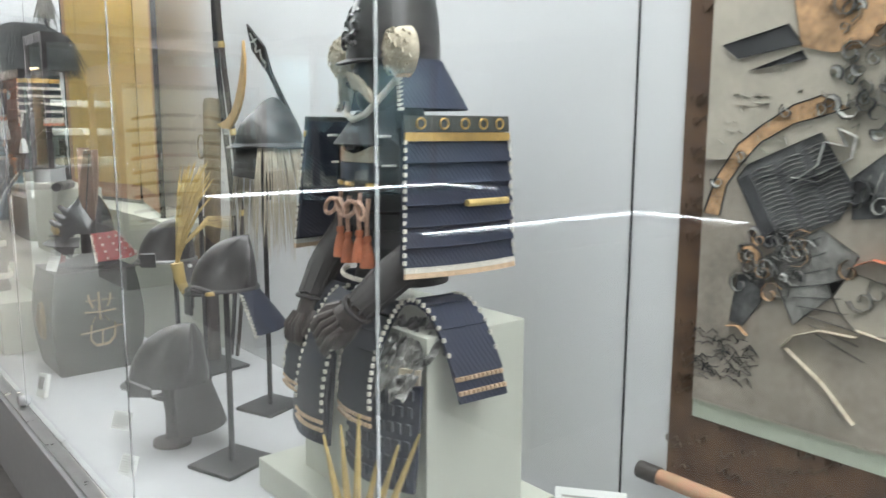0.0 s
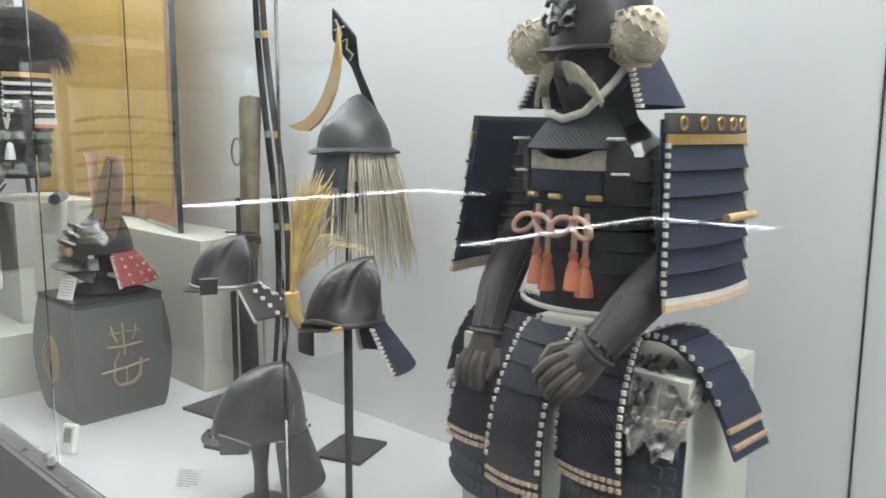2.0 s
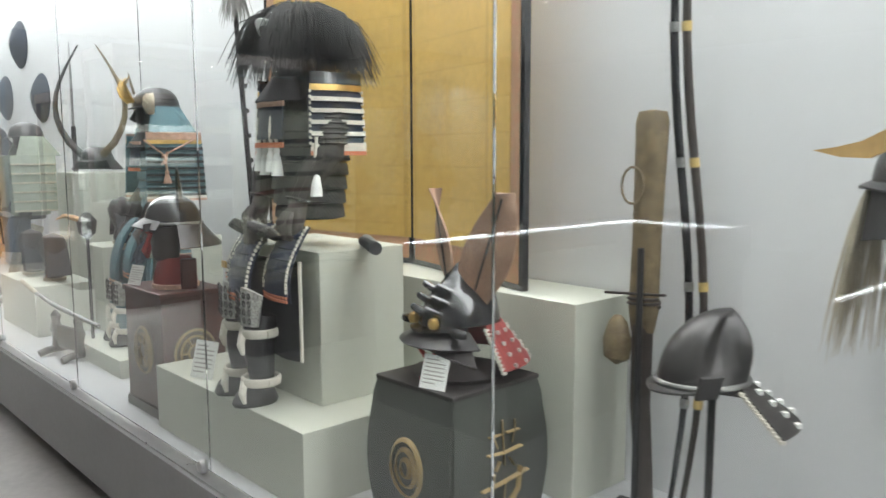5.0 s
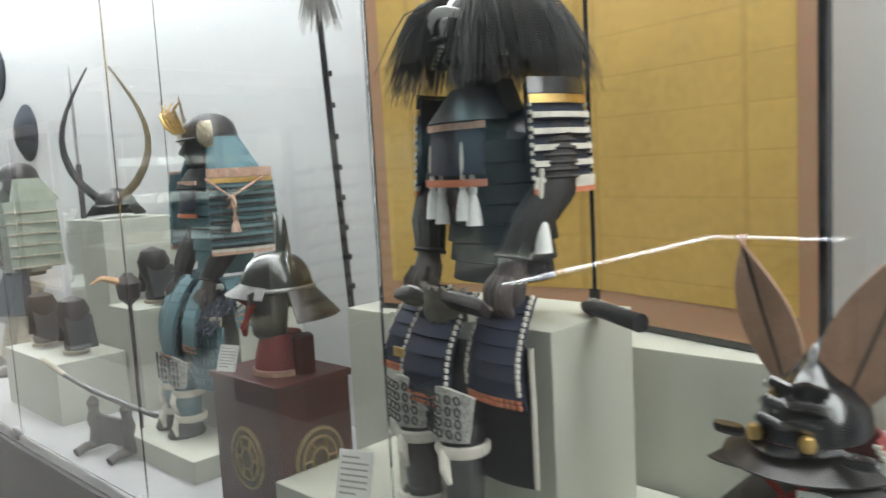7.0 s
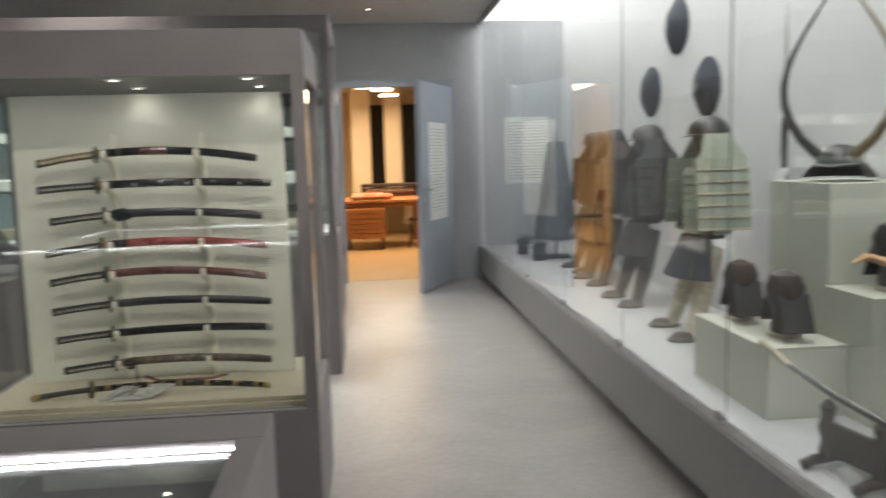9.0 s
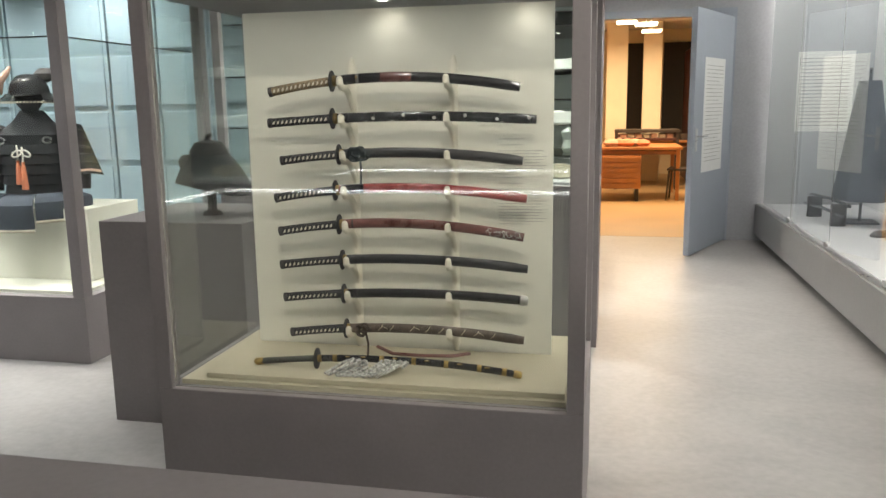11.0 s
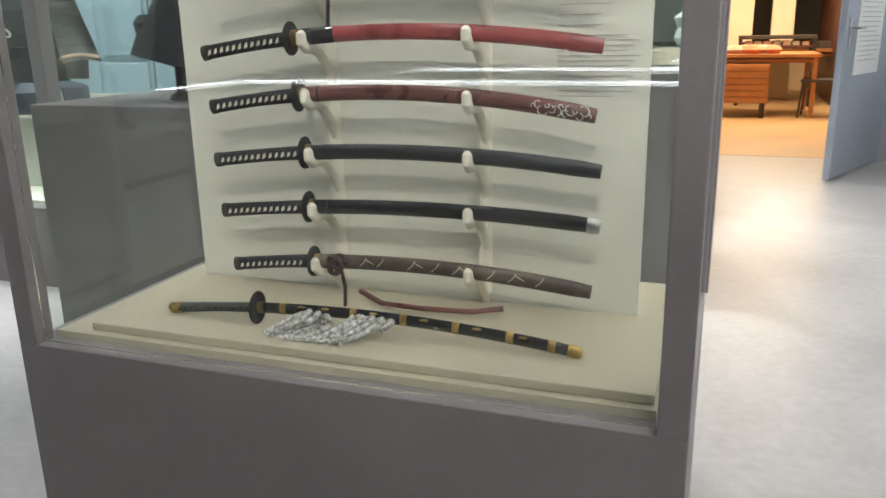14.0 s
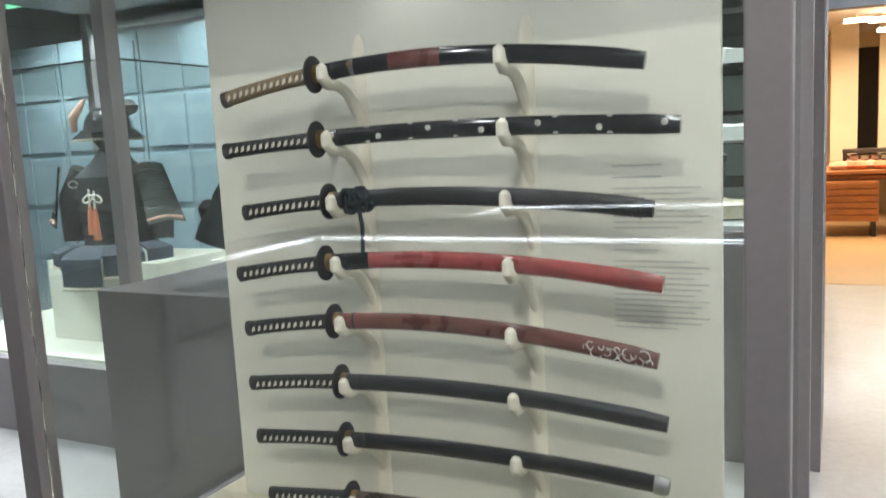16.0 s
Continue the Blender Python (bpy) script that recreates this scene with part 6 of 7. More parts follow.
# ---- showcase: gold folding screen ----
pedestal(2.45, 2.71, 6.32, 8.15, 0.949)
scr = thing("folding_screen", pose(0, 0, 0), "two-leaf gold folding screen with brocade border", "folding screen")
for (x0, y0), (x1, y1) in (((2.50, 6.55), (2.66, 7.24)), ((2.66, 7.245), (2.51, 8.03))):
    L = math.hypot(x1 - x0, y1 - y0)
    a = math.degrees(math.atan2(y1 - y0, x1 - x0))
    q = Matrix.Translation(((x0 + x1) / 2, (y0 + y1) / 2, 0.951)) @ Matrix.Rotation(radians(a), 4, "Z")
    for nm, w, z0, z1, th, mm in (("frame", L, 0.0, 1.42, 0.022, "lacquer"), ("border", L - 0.04, 0.02, 1.40, 0.026, "brocade")):
        bm = box(nb(), (0, 0, (z0 + z1) / 2), (w, th, z1 - z0))
        bmesh.ops.transform(bm, matrix=q, verts=bm.verts)
        part(nm, bm, M[mm], scr, "", False)
    bm = box(nb(), (-0.028 if y0 > 7 else 0.028, 0, 0.73), (L - 0.075, 0.029, 1.26))
    bmesh.ops.transform(bm, matrix=q, verts=bm.verts)
    part("gold_leaf", bm, M["leaf"], scr, "gold leaf ground", False)

# ---- showcase: dark armour with bear fur ----
pedestal(1.865, 2.42, 6.80, 7.78, 0.597)
pedestal(2.035, 2.36, 6.955, 7.46, 1.072, 0.598)
a_fur, bowl, hz = armour("armour", facing(2.125, 7.17, 0, -97), 1.16, dict(
    label="seated black armour with bear fur helmet and white tassels", lame="navy", sode="navy", edge="white", braid="orange", chest=False, tassels=(-30, 12), tassel="card", tcord="white", tz=0.235, tl=0.085, bows=False,
    left_grip=(-0.155, -0.09, 1.175), right_grip=(0.145, -0.10, 1.175), thigh=False, legs=True, knee=0.90, foot=0.5985, sw=0.17, st=0.215, sx=0.18, stop=0.44, rings=False, sn=5, stripe="white", rows=6, skirt=((-0.155, 0.155, 0.20, 0.085), (-0.005, 0.165, 0.235, 0.105), (0.155, 0.165, 0.215, 0.09)), sides=False,
    bowl="lacquer", kn=2, hz=0.56, body="blackl", R=0.11, ribs=0))
roots = []
rnd = random.Random(21)
for k in range(1500):
    a = radians(-62 + 304 * rnd.random())
    r = 0.05 + 0.075 * rnd.random()
    z = hz + 0.09 - 0.6 * (r - 0.05)
    roots.append((r * math.cos(a), r * math.sin(a), z, (0.085 + 0.05 * rnd.random()) * math.cos(a), (0.075 + 0.05 * rnd.random()) * math.sin(a)))
part("fur_wig", strands(nb(), roots, 0.25, 0.07, 0.0017, 4, 0.12, 9), M["blackhair"], bowl, "long shaggy black fur")
part("brow_plate", shell(nb(), lambda u, v: (0.075 * (2 * u - 1), -0.128 + 0.03 * (2 * u - 1) ** 2 - 0.01 * v, hz + 0.035 + 0.02 * v - 0.025 * (2 * u - 1) ** 2), 12, 3, 0.006), M["card"], bowl, "white crescent brow plate")
part("skirt_cloth", shell(nb(), lambda u, v: (-0.19 + 0.42 * u, -0.165 - 0.012 * math.sin(u * 9) * v + 0.04 * abs(2 * u - 1), 1.05 - 0.30 * v), 24, 6, 0.008), M["blackl"], a_fur, "black cloth apron")
part("apron_edge", tube(nb(), [(0.228, -0.13, 1.05), (0.231, -0.13, 0.90), (0.231, -0.13, 0.75)], 0.006, 6), M["white"], a_fur)
for s in (-1, 1):
    turn = Matrix.Translation((s * 0.095, -0.185, 1.135)) @ Matrix.Rotation(radians(-35), 4, "X") @ Matrix.Rotation(radians(s * 18), 4, "Z")
    bm = box(nb(), (0, 0, 0), (0.105, 0.060, 0.022), None, 0.008)
    bmesh.ops.transform(bm, matrix=turn, verts=bm.verts)
    pch = part("belt_pouch", bm, M["leather"], a_fur, "dark leather pouch with a silver buckle", False)
    for w, h, o in ((0.042, 0.022, 0.013), (0.026, 0.010, 0.014)):
        part("buckle", tube(nb(), [turn @ Vector((w * math.cos(q) * (1 + 0.25 * abs(math.sin(2 * q))), h * math.sin(q) * (1 + 0.25 * abs(math.sin(2 * q))), o)) for q in (2 * math.pi * j / 20 for j in range(21))], 0.0042, 6), M["silver"], pch)
    part("strap", tube(nb(), [turn @ Vector((s * 0.05, 0.02, 0.012)), turn @ Vector((s * 0.02, 0.045, 0.03)), turn @ Vector((-s * 0.03, 0.05, 0.02))], 0.008, 8, 0.5), M["hair"], pch)
part("belt", shell(nb(), lambda u, v: (-0.075 + 0.15 * u, -0.165 - 0.03 * math.sin(u * math.pi), 1.165 - 0.075 * v + 0.006 * math.sin(u * 40)), 24, 5, 0.012), M["tanleather"], a_fur, "folded grey-brown cloth belt")
part("gilt_plate", box(nb(), (-0.075, -0.245, 1.02), (0.035, 0.006, 0.022), None, 0.002), M["gold"], a_fur, "small gilt plate", False)
tassel(a_fur, 0.21, -0.06, 1.33, 0.09, M["card"], M["white"], False)
fx = thing("sword_hilt", pose(2.20, 6.93, 1.092, 0, 0, 60), "black corded sword hilt lying on the block", "sword hilt")
part("hilt", tube(nb(), [(-0.16, 0, 0), (-0.05, 0.01, 0.003), (0.06, 0.01, 0), (0.10, 0.0, -0.002)], [0.02, 0.017, 0.015, 0.008], 10), M["blackl"], fx)
for k in range(7):
    part("wrap", tube(nb(), [(-0.10 + 0.026 * k, 0.018 * math.cos(q), 0.018 * math.sin(q)) for q in (2 * math.pi * j / 10 for j in range(11))], 0.003, 6), M["inkgrey"], fx)
label_card(1.905, 7.50, 0.5975, -70, 0.10, 0.13, 18)

# ---- showcase: lance ----
ln = thing("lance", pose(2.55, 8.26, PLAT, 0, 0, 0), "long dark lance with a grey hair tuft leaning on the wall", "lance")
part("shaft", tube(nb(), [(0.05, 0, 0.0), (0.0, -0.01, 0.6), (-0.07, -0.04, 1.45), (-0.11, -0.06, 1.95)], [0.012, 0.013, 0.012, 0.008], 10), M["lacquer"], ln)
for k in range(11):
    f = 0.3 + 0.11 * k
    part("band", tube(nb(), [(0.05 - 0.105 * f / 1.95 * 1.4, -0.045 * f / 1.95 * 1.2, f), (0.05 - 0.105 * (f + 0.02) / 1.95 * 1.4, -0.045 * (f + 0.02) / 1.95 * 1.2, f + 0.02)], 0.0145, 8), M["matt"], ln)
roots = [(-0.085, -0.05, 1.70 + 0.05 * rnd.random(), 0.05 * math.cos(a), 0.05 * math.sin(a)) for a in (6.28 * rnd.random() for _ in range(90))]
part("tuft", strands(nb(), roots, 0.20, 0.05, 0.003, 4, 0.09, 4), M["inkgrey"], ln, "grey hair tuft")

# ---- showcase: red-brown chest with eared helmet ----
chx = thing("armour_chest", pose(2.02, 7.955, PLAT, 0, 0, 0), "red-brown lacquered armour chest with round gold crests", "chest")
part("body", box(nb(), (0, 0, 0.24), (0.25, 0.345, 0.46), None, 0.005), M["woodred"], chx, "", False)
part("lid", box(nb(), (0, 0, 0.477), (0.265, 0.36, 0.022), None, 0.005), M["woodred"], chx, "", False)
part("foot_frame", box(nb(), (0, 0, 0.02), (0.262, 0.357, 0.039), None, 0.003), M["darkwood"], chx, "", False)
for sx, axis in ((-0.127, 0), (-0.175, 1)):
    bm = nb()
    for r in (0.082, 0.06, 0.03):
        tube(bm, [((sx - 0.001, r * math.cos(q), 0.25 + r * 1.1 * math.sin(q)) if axis == 0 else (0.0 + r * math.cos(q), sx + 0.0005, 0.25 + r * 1.1 * math.sin(q))) for q in (2 * math.pi * k / 24 for k in range(25))], 0.009, 6, 0.4)
    for k in range(6):
        q = 2 * math.pi * k / 6
        tube(bm, [((sx - 0.001, 0.03 * math.cos(q), 0.25 + 0.033 * math.sin(q)), (sx - 0.001, 0.06 * math.cos(q), 0.25 + 0.066 * math.sin(q))) if axis == 0 else ((0.03 * math.cos(q), sx + 0.0005, 0.25 + 0.033 * math.sin(q)), (0.06 * math.cos(q), sx + 0.0005, 0.25 + 0.066 * math.sin(q)))][0], 0.010, 6, 0.4)
    part("crest", bm, M["ochre"], chx, "round gold crest")
    disc = lathe(nb(), [(0.002, 0.0), (0.086, 0.0), (0.088, 0.002), (0.084, 0.004), (0.002, 0.005)], 32, 1.0, 1.1)
    bmesh.ops.transform(disc, matrix=(Matrix.Translation((sx + 0.002, 0, 0.25)) @ Matrix.Rotation(radians(-90), 4, "Y") @ Matrix.Rotation(radians(90), 4, "Z")) if axis == 0 else (Matrix.Translation((0, sx + 0.003, 0.25)) @ Matrix.Rotation(radians(90), 4, "X")), verts=disc.verts)
    part("medallion", disc, M["bronzepaint"], chx, "dull tan painted medallion")
he = thing("helmet", facing(2.02, 7.93, 1.10, -115), "dark helmet with pointed ears, red cords and mask", "helmet", "helmets")
be = kabuto(he, (0, 0, 0), 0.095, M["lacquer"], M["iron"], n=4, drop=0.022, flare=0.016, rise=1.15, ribs=0, edge_mat=None, gap=98, rim_mat=M["silver"])
for s in (-1, 1):
    part("ear", shell(nb(), lambda u, v: (s * (0.042 + 0.030 * v + 0.012 * v * v) + 0.046 * (2 * u - 1) * (1 - v) ** 0.8, 0.02 + 0.022 * math.sin(u * math.pi) * (1 - v), 0.055 + 0.165 * v), 8, 8, 0.010), M["lacquer"], be, "pointed black ear")
    part("turn_back", shell(nb(), lambda u, v: (s * (0.08 + 0.05 * u), -0.08 - 0.02 * u, -0.02 + 0.03 * v), 6, 6, 0.008), M["leather"], be)
part("brow_peak", shell(nb(), lambda u, v: ((0.085 + 0.04 * v) * math.cos(radians(205 + 130 * u)), (0.10 + 0.05 * v) * math.sin(radians(205 + 130 * u)), 0.012 - 0.03 * v + 0.012 * math.sin(u * 3.1416)), 18, 5, 0.006), M["iron"], be, "iron peak")
part("mask", lathe(nb(), [(0.02, -0.16), (0.055, -0.13), (0.065, -0.05), (0.06, -0.01)], 18, 1, 0.9, (0, -0.03, 0)), M["darkwood"], be)
part("cords", tube(nb(), [(0.06, -0.08, -0.03), (0.03, -0.11, -0.10), (-0.02, -0.10, -0.13), (-0.05, -0.08, -0.05), (0.0, -0.11, -0.02)], 0.008, 8), M["red"], be, "red silk cords")
part("throat_lame", lathe(nb(), [(0.085, -0.245), (0.08, -0.20), (0.06, -0.13)], 20, 1, 1), M["redl"], be)
part("throat_braid", lathe(nb(), [(0.088, -0.247), (0.088, -0.23), (0.083, -0.228)], 20, 1, 1, (0, 0, 0), False), M["salmon"], be)
part("red_block", box(nb(), (0.06, 0.05, -0.19), (0.06, 0.06, 0.115), None, 0.006), M["woodred"], be, "", False)
label_card(1.91, 8.07, PLAT + 0.488, -75, 0.075, 0.08, 20)
label_card(1.90, 7.64, PLAT, -72, 0.11, 0.15, 15)

# ---- showcase: teal armour ----
pedestal(2.235, 2.52, 8.52, 9.08, 0.975, 0.4505)
pedestal(1.99, 2.54, 8.48, 9.12, 0.45)
a_teal, bowl, hz = armour("armour", facing(2.345, 8.80, 0, -100), 1.06, dict(
    label="seated suit of teal laced armour with a gilt dragon crest", lame="teal", edge="teal", braid="salmon", body="teal", chest=False, left_grip=(-0.165, -0.12, 1.0), right_grip=(0.165, -0.12, 1.0), rows=8, legs=True, knee=0.70, foot=0.4515, shin="teal", R=0.096,
    sw=0.25, st=0.29, sx=0.215, stop=0.40, top="salmon", rings=False, sn=8, bowl="iron", neck="teal", kn=5, hz=0.53, foil=False, turn="cream_leather", ts=0.05, stripe="blackl"))
for k in range(6):
    part("dragon_crest", tube(nb(), [(0.02 * (k - 2.5), -0.12, hz + 0.02), (0.03 * (k - 2.5) + 0.01, -0.15, hz + 0.05 + 0.01 * (k % 3)), (0.035 * (k - 2.5), -0.16, hz + 0.09 + 0.015 * (k % 2)), (0.045 * (k - 2.5), -0.14, hz + 0.115 + 0.02 * (k % 2))], [0.008, 0.0075, 0.005, 0.002], 8), M["gold"], bowl, "gilt dragon crest")
for s in (-1, 1):
    part("antler", tube(nb(), [(s * 0.04, -0.11, hz + 0.06), (s * 0.08, -0.13, hz + 0.10), (s * 0.12, -0.15, hz + 0.15)], [0.007, 0.006, 0.002], 8), M["hair"], bowl)
tassel(a_teal, 0.275, -0.03, 1.29, 0.06, M["salmon"], M["salmon"], True)
part("hanging_cord", tube(nb(), [(0.24, -0.12, 1.43), (0.275, -0.04, 1.36), (0.25, 0.10, 1.43)], 0.005, 6), M["salmon"], a_teal)
tool = thing("beaked_mask", facing(2.06, 9.02, 1.02, -100), "dark mask with an orange beak on a thin rod", "mask")
part("face", lathe(nb(), [(0.01, -0.07), (0.05, -0.04), (0.06, 0.02), (0.02, 0.06)], 16, 1, 0.8), M["darkwood"], tool)
part("beak", tube(nb(), [(0, -0.04, 0.03), (0.0, -0.10, 0.05), (0, -0.14, 0.03)], [0.03, 0.022, 0.004], 10, 0.5), M["inkorange"], tool, "orange beak")
part("rod", tube(nb(), [(0, 0, -0.06), (0, 0, PLAT - 1.02)], 0.008, 8), M["matt"], tool)

# ---- showcase: carved sword rack ----
rk = thing("sword_rack", pose(1.95, 9.05, PLAT, 0, 0, 100), "dark carved sword rack with one sword across it", "sword rack")
for s in (-1, 1):
    up = part("upright", lathe(nb(), [(0.02, 0.02), (0.03, 0.05), (0.022, 0.09), (0.035, 0.13), (0.022, 0.17), (0.03, 0.20), (0.008, 0.225)], 14, 1, 0.8, (s * 0.11, 0, 0)), M["darkwood"], rk)
    part("foot", tube(nb(), [(s * 0.11, -0.09, 0.018), (s * 0.11, -0.05, 0.03), (s * 0.11, 0.05, 0.03), (s * 0.11, 0.09, 0.018)], [0.018, 0.018, 0.018, 0.018], 10), M["darkwood"], up)
part("panel", box(nb(), (0, 0, 0.10), (0.20, 0.02, 0.11), None, 0.006), M["darkwood"], rk, "", False)
rs = thing("sword", pose(1.95, 9.05, PLAT + 0.218, 0, -8, 100), "slender sheathed sword lying on the carved rack", "sword")
part("scabbard", tube(nb(), [(-0.30, 0, 0.02), (-0.1, 0, 0.014), (0.1, 0, 0.014), (0.30, 0, 0.03)], [0.010, 0.012, 0.012, 0.009], 10), M["greyscab"], rs)
part("handle", tube(nb(), [(0.30, 0, 0.03), (0.46, 0, 0.06)], 0.012, 10), M["hair"], rs)

# ---- showcase: horned helmet, masks and tall spear ----
pedestal(2.30, 2.68, 9.78, 10.25, 1.255)
pedestal(2.28, 2.66, 9.46, 9.775, 0.85)
pedestal(1.96, 2.275, 9.60, 10.28, 0.648)
hh = thing("helmet", facing(2.46, 9.98, 1.33, -48), "dark helmet with a pair of tall curving buffalo horns", "helmet", "helmets")
bh = kabuto(hh, (0, 0, 0), 0.10, M["iron"], M["leather"], n=2, rise=0.8, drop=0.03)
for s in (-1, 1):
    pts = [(s * (0.055 + 0.165 * math.sin(math.pi * (k / 9) ** 0.8)), -0.05, 0.02 + 0.66 * (k / 9) ** 0.95) for k in range(10)]
    part("horn", tube(nb(), pts, [0.023 - 0.0021 * k for k in range(10)], 12), M["quiver"] if s > 0 else M["leather"], bh, "long curved horn")
label_card(2.31, 10.19, 1.256, -80, 0.05, 0.06)
for x, y, z, lab, mm in ((2.12, 9.78, 0.65, "dark face mask and collar on a pale block", "darkwood"), (2.45, 9.60, 0.852, "small dark helmet on a pale block", "iron"), (2.10, 10.12, 0.65, "laced dark half armour on a pale block", "brownl")):
    k = thing("mask_display", facing(x, y, z, -100), lab, "mask")
    part("mask", lathe(nb(), [(0.05, 0.0), (0.06, 0.04), (0.045, 0.09), (0.075, 0.15), (0.085, 0.20), (0.06, 0.25), (0.005, 0.27)], 18, 1, 0.9), M[mm], k)
    for s in (-1, 1):
        part("lappet", shell(nb(), lambda u, v: (s * (0.06 + 0.08 * v), -0.05 + 0.12 * u, 0.18 - 0.14 * v), 6, 6, 0.006), M["blackl"], k)
    part("wooden_foot", lathe(nb(), [(0.06, 0.0), (0.06, 0.015), (0.03, 0.02)], 16), M["hair"], k)
tp = thing("spear", pose(2.50, 10.50, PLAT), "slender upright spear with a dark grip", "spear")
part("shaft", tube(nb(), [(0, 0, 0), (0, 0, 1.18)], 0.016, 10), M["lacquer"], tp)
part("blade", tube(nb(), [(0, 0, 1.18), (0, 0, 1.5), (0, 0, 1.72)], [0.009, 0.008, 0.002], 8), M["silver"], tp)

# ---- showcase: three round hats on the wall ----
for y, z in ((11.865, 1.81), (12.89, 1.86), (12.37, 2.275)):
    t = thing("war_hat", pose(WALL_X - 0.002, y, z, 0, -90, 0), "round dark blue lacquered war hat hung on the wall", "hat", "war hats")
    part("brim", lathe(nb(), [(0.195, 0.0), (0.195, 0.008), (0.13, 0.05), (0.05, 0.08), (0.004, 0.09)], 32), M["denim"], t)
    part("crest", lathe(nb(), [(0.002, 0.082), (0.025, 0.075), (0.026, 0.070)], 14, 1, 1, (0, 0.0, 0.014)), M["silver"], t)

# ---- showcase: standing armours further down ----


def standing_armour(x, y, rz, base, lame, label, wide=1.0, skirt="leather"):
    t = thing("armour", facing(x, y, PLAT, rz), label, "suit of armour", "suits of armour")
    part("torso", lathe(nb(), [(0.12, 0.55), (0.15, 0.72), (0.16, 0.85), (0.10, 0.97), (0.06, 1.0)], 20, wide, 0.75), M["leather"], t)
    for k in range(8):
        z = 0.58 + 0.045 * k
        part("hoop", lathe(nb(), [(0.155, z + 0.045), (0.165, z), (0.158, z - 0.003)], 20, wide, 0.76, (0, 0, 0), False), M[lame], t)
    for s in (-1, 1):
        for k in range(6):
            part("shoulder_lame", shell(nb(), lambda u, v: (s * wide * (0.20 + 0.010 * k + 0.016 * v), -0.15 + 0.28 * u, 0.99 - 0.062 * k - 0.066 * v), 8, 2, 0.008), M[lame], t)
            part("shoulder_braid", shell(nb(), lambda u, v: (s * wide * (0.22 + 0.010 * k), -0.152 + 0.284 * u, 0.936 - 0.062 * k - 0.010 * v), 8, 1, 0.006), M["cream_leather"] if lame == "greenl" else M["leather"], t)
        part("sleeve", tube(nb(), [(s * 0.17, 0, 0.92), (s * 0.23, -0.02, 0.74), (s * 0.20, -0.08, 0.58)], [0.05, 0.05, 0.04], 12), M["leather"], t)
        part("leg", tube(nb(), [(s * 0.09, 0.0, 0.50), (s * 0.15, -0.07, 0.25), (s * 0.19, -0.14, 0.02)], [0.06, 0.052, 0.035], 12), M["cream_leather"] if lame == "greenl" else M["darkwood"], t)
        part("shoe", lathe(nb(), [(0.045, 0.0), (0.05, 0.015), (0.03, 0.05), (0.004, 0.055)], 14, 0.9, 1.9, (s * 0.19, -0.18, 0)), M["darkwood"], t)
    for k in range(5):
        a = -150 + 30 * k
        part("skirt_panel", shell(nb(), lambda u, v: ((0.15 + 0.10 * v) * wide * math.cos(radians(a + 28 * (u - 0.5))), (0.13 + 0.10 * v) * math.sin(radians(a + 28 * (u - 0.5))), 0.56 - 0.22 * v), 6, 6, 0.008), M[skirt], t)
    bowl = kabuto(t, (0, 0, 1.12), 0.10, M["iron"], M[lame], n=4)
    part("face", lathe(nb(), [(0.03, -0.11), (0.06, -0.06), (0.07, 0.0)], 16, 1, 1, (0, -0.02, 1.12)), M["darkwood"], t)
    return t


standing_armour(2.36, 11.05, -95, 0, "greenl", "standing armour in pale sage green lacing with bare legs", 1.15, "denim")
standing_armour(2.38, 12.05, -90, 0, "blackl", "standing armour in black lacing with a dark skirt", 1.0, "leather")
standing_armour(2.42, 12.95, -90, 0, "brownl", "standing armour in brown leather lacing", 1.0, "brownl")
standing_armour(2.48, 13.6, -90, 0, "brownl", "brown standing armour near the end of the case", 1.0, "darkwood")
ck = thing("campaign_coat", facing(2.35, 14.55, PLAT, -95), "long dark blue-grey campaign coat on a stand", "coat")
part("coat", shell(nb(), lambda u, v: ((0.10 + 0.22 * v) * math.cos(u * 6.283), (0.08 + 0.13 * v) * math.sin(u * 6.283) + 0.01 * math.sin(u * 40) * v, 1.15 - 0.95 * v), 48, 10, 0.008), M["denim"], ck)
part("pole", tube(nb(), [(0, 0, 0), (0, 0, 1.25)], 0.012, 8), M["matt"], ck)
part("base", box(nb(), (0, 0, 0.008), (0.25, 0.25, 0.016)), M["matt"], ck, "", False)
rk2 = thing("sword_rack", facing(2.1, 14.6, PLAT, -85), "low dark wooden rack with two sheathed swords", "sword rack")
for s in (-1, 1):
    part("upright", box(nb(), (s * 0.28, 0, 0.09), (0.03, 0.12, 0.18), None, 0.006), M["darkwood"], rk2, "", False)
for k in range(2):
    part("rest", tube(nb(), [(-0.45, -0.03 + 0.05 * k, 0.10 + 0.08 * k), (0, -0.03 + 0.05 * k, 0.115 + 0.08 * k), (0.45, -0.03 + 0.05 * k, 0.10 + 0.08 * k)], 0.014, 10), M["lacquer"], rk2)
pn = thing("text_panel", pose(2.30, END_Y - 0.006, 0, 0, 0, 0), "white printed text panel on the end wall", "text panel")
part("panel", box(nb(), (0, 0, 1.45), (0.5, 0.01, 0.75)), M["card"], pn, "", False)
bm = nb()
for k in range(20):
    box(bm, (0, -0.006, 1.76 - 0.033 * k), (0.42, 0.001, 0.009))
part("print_lines", bm, M["ink"], pn, "", False)


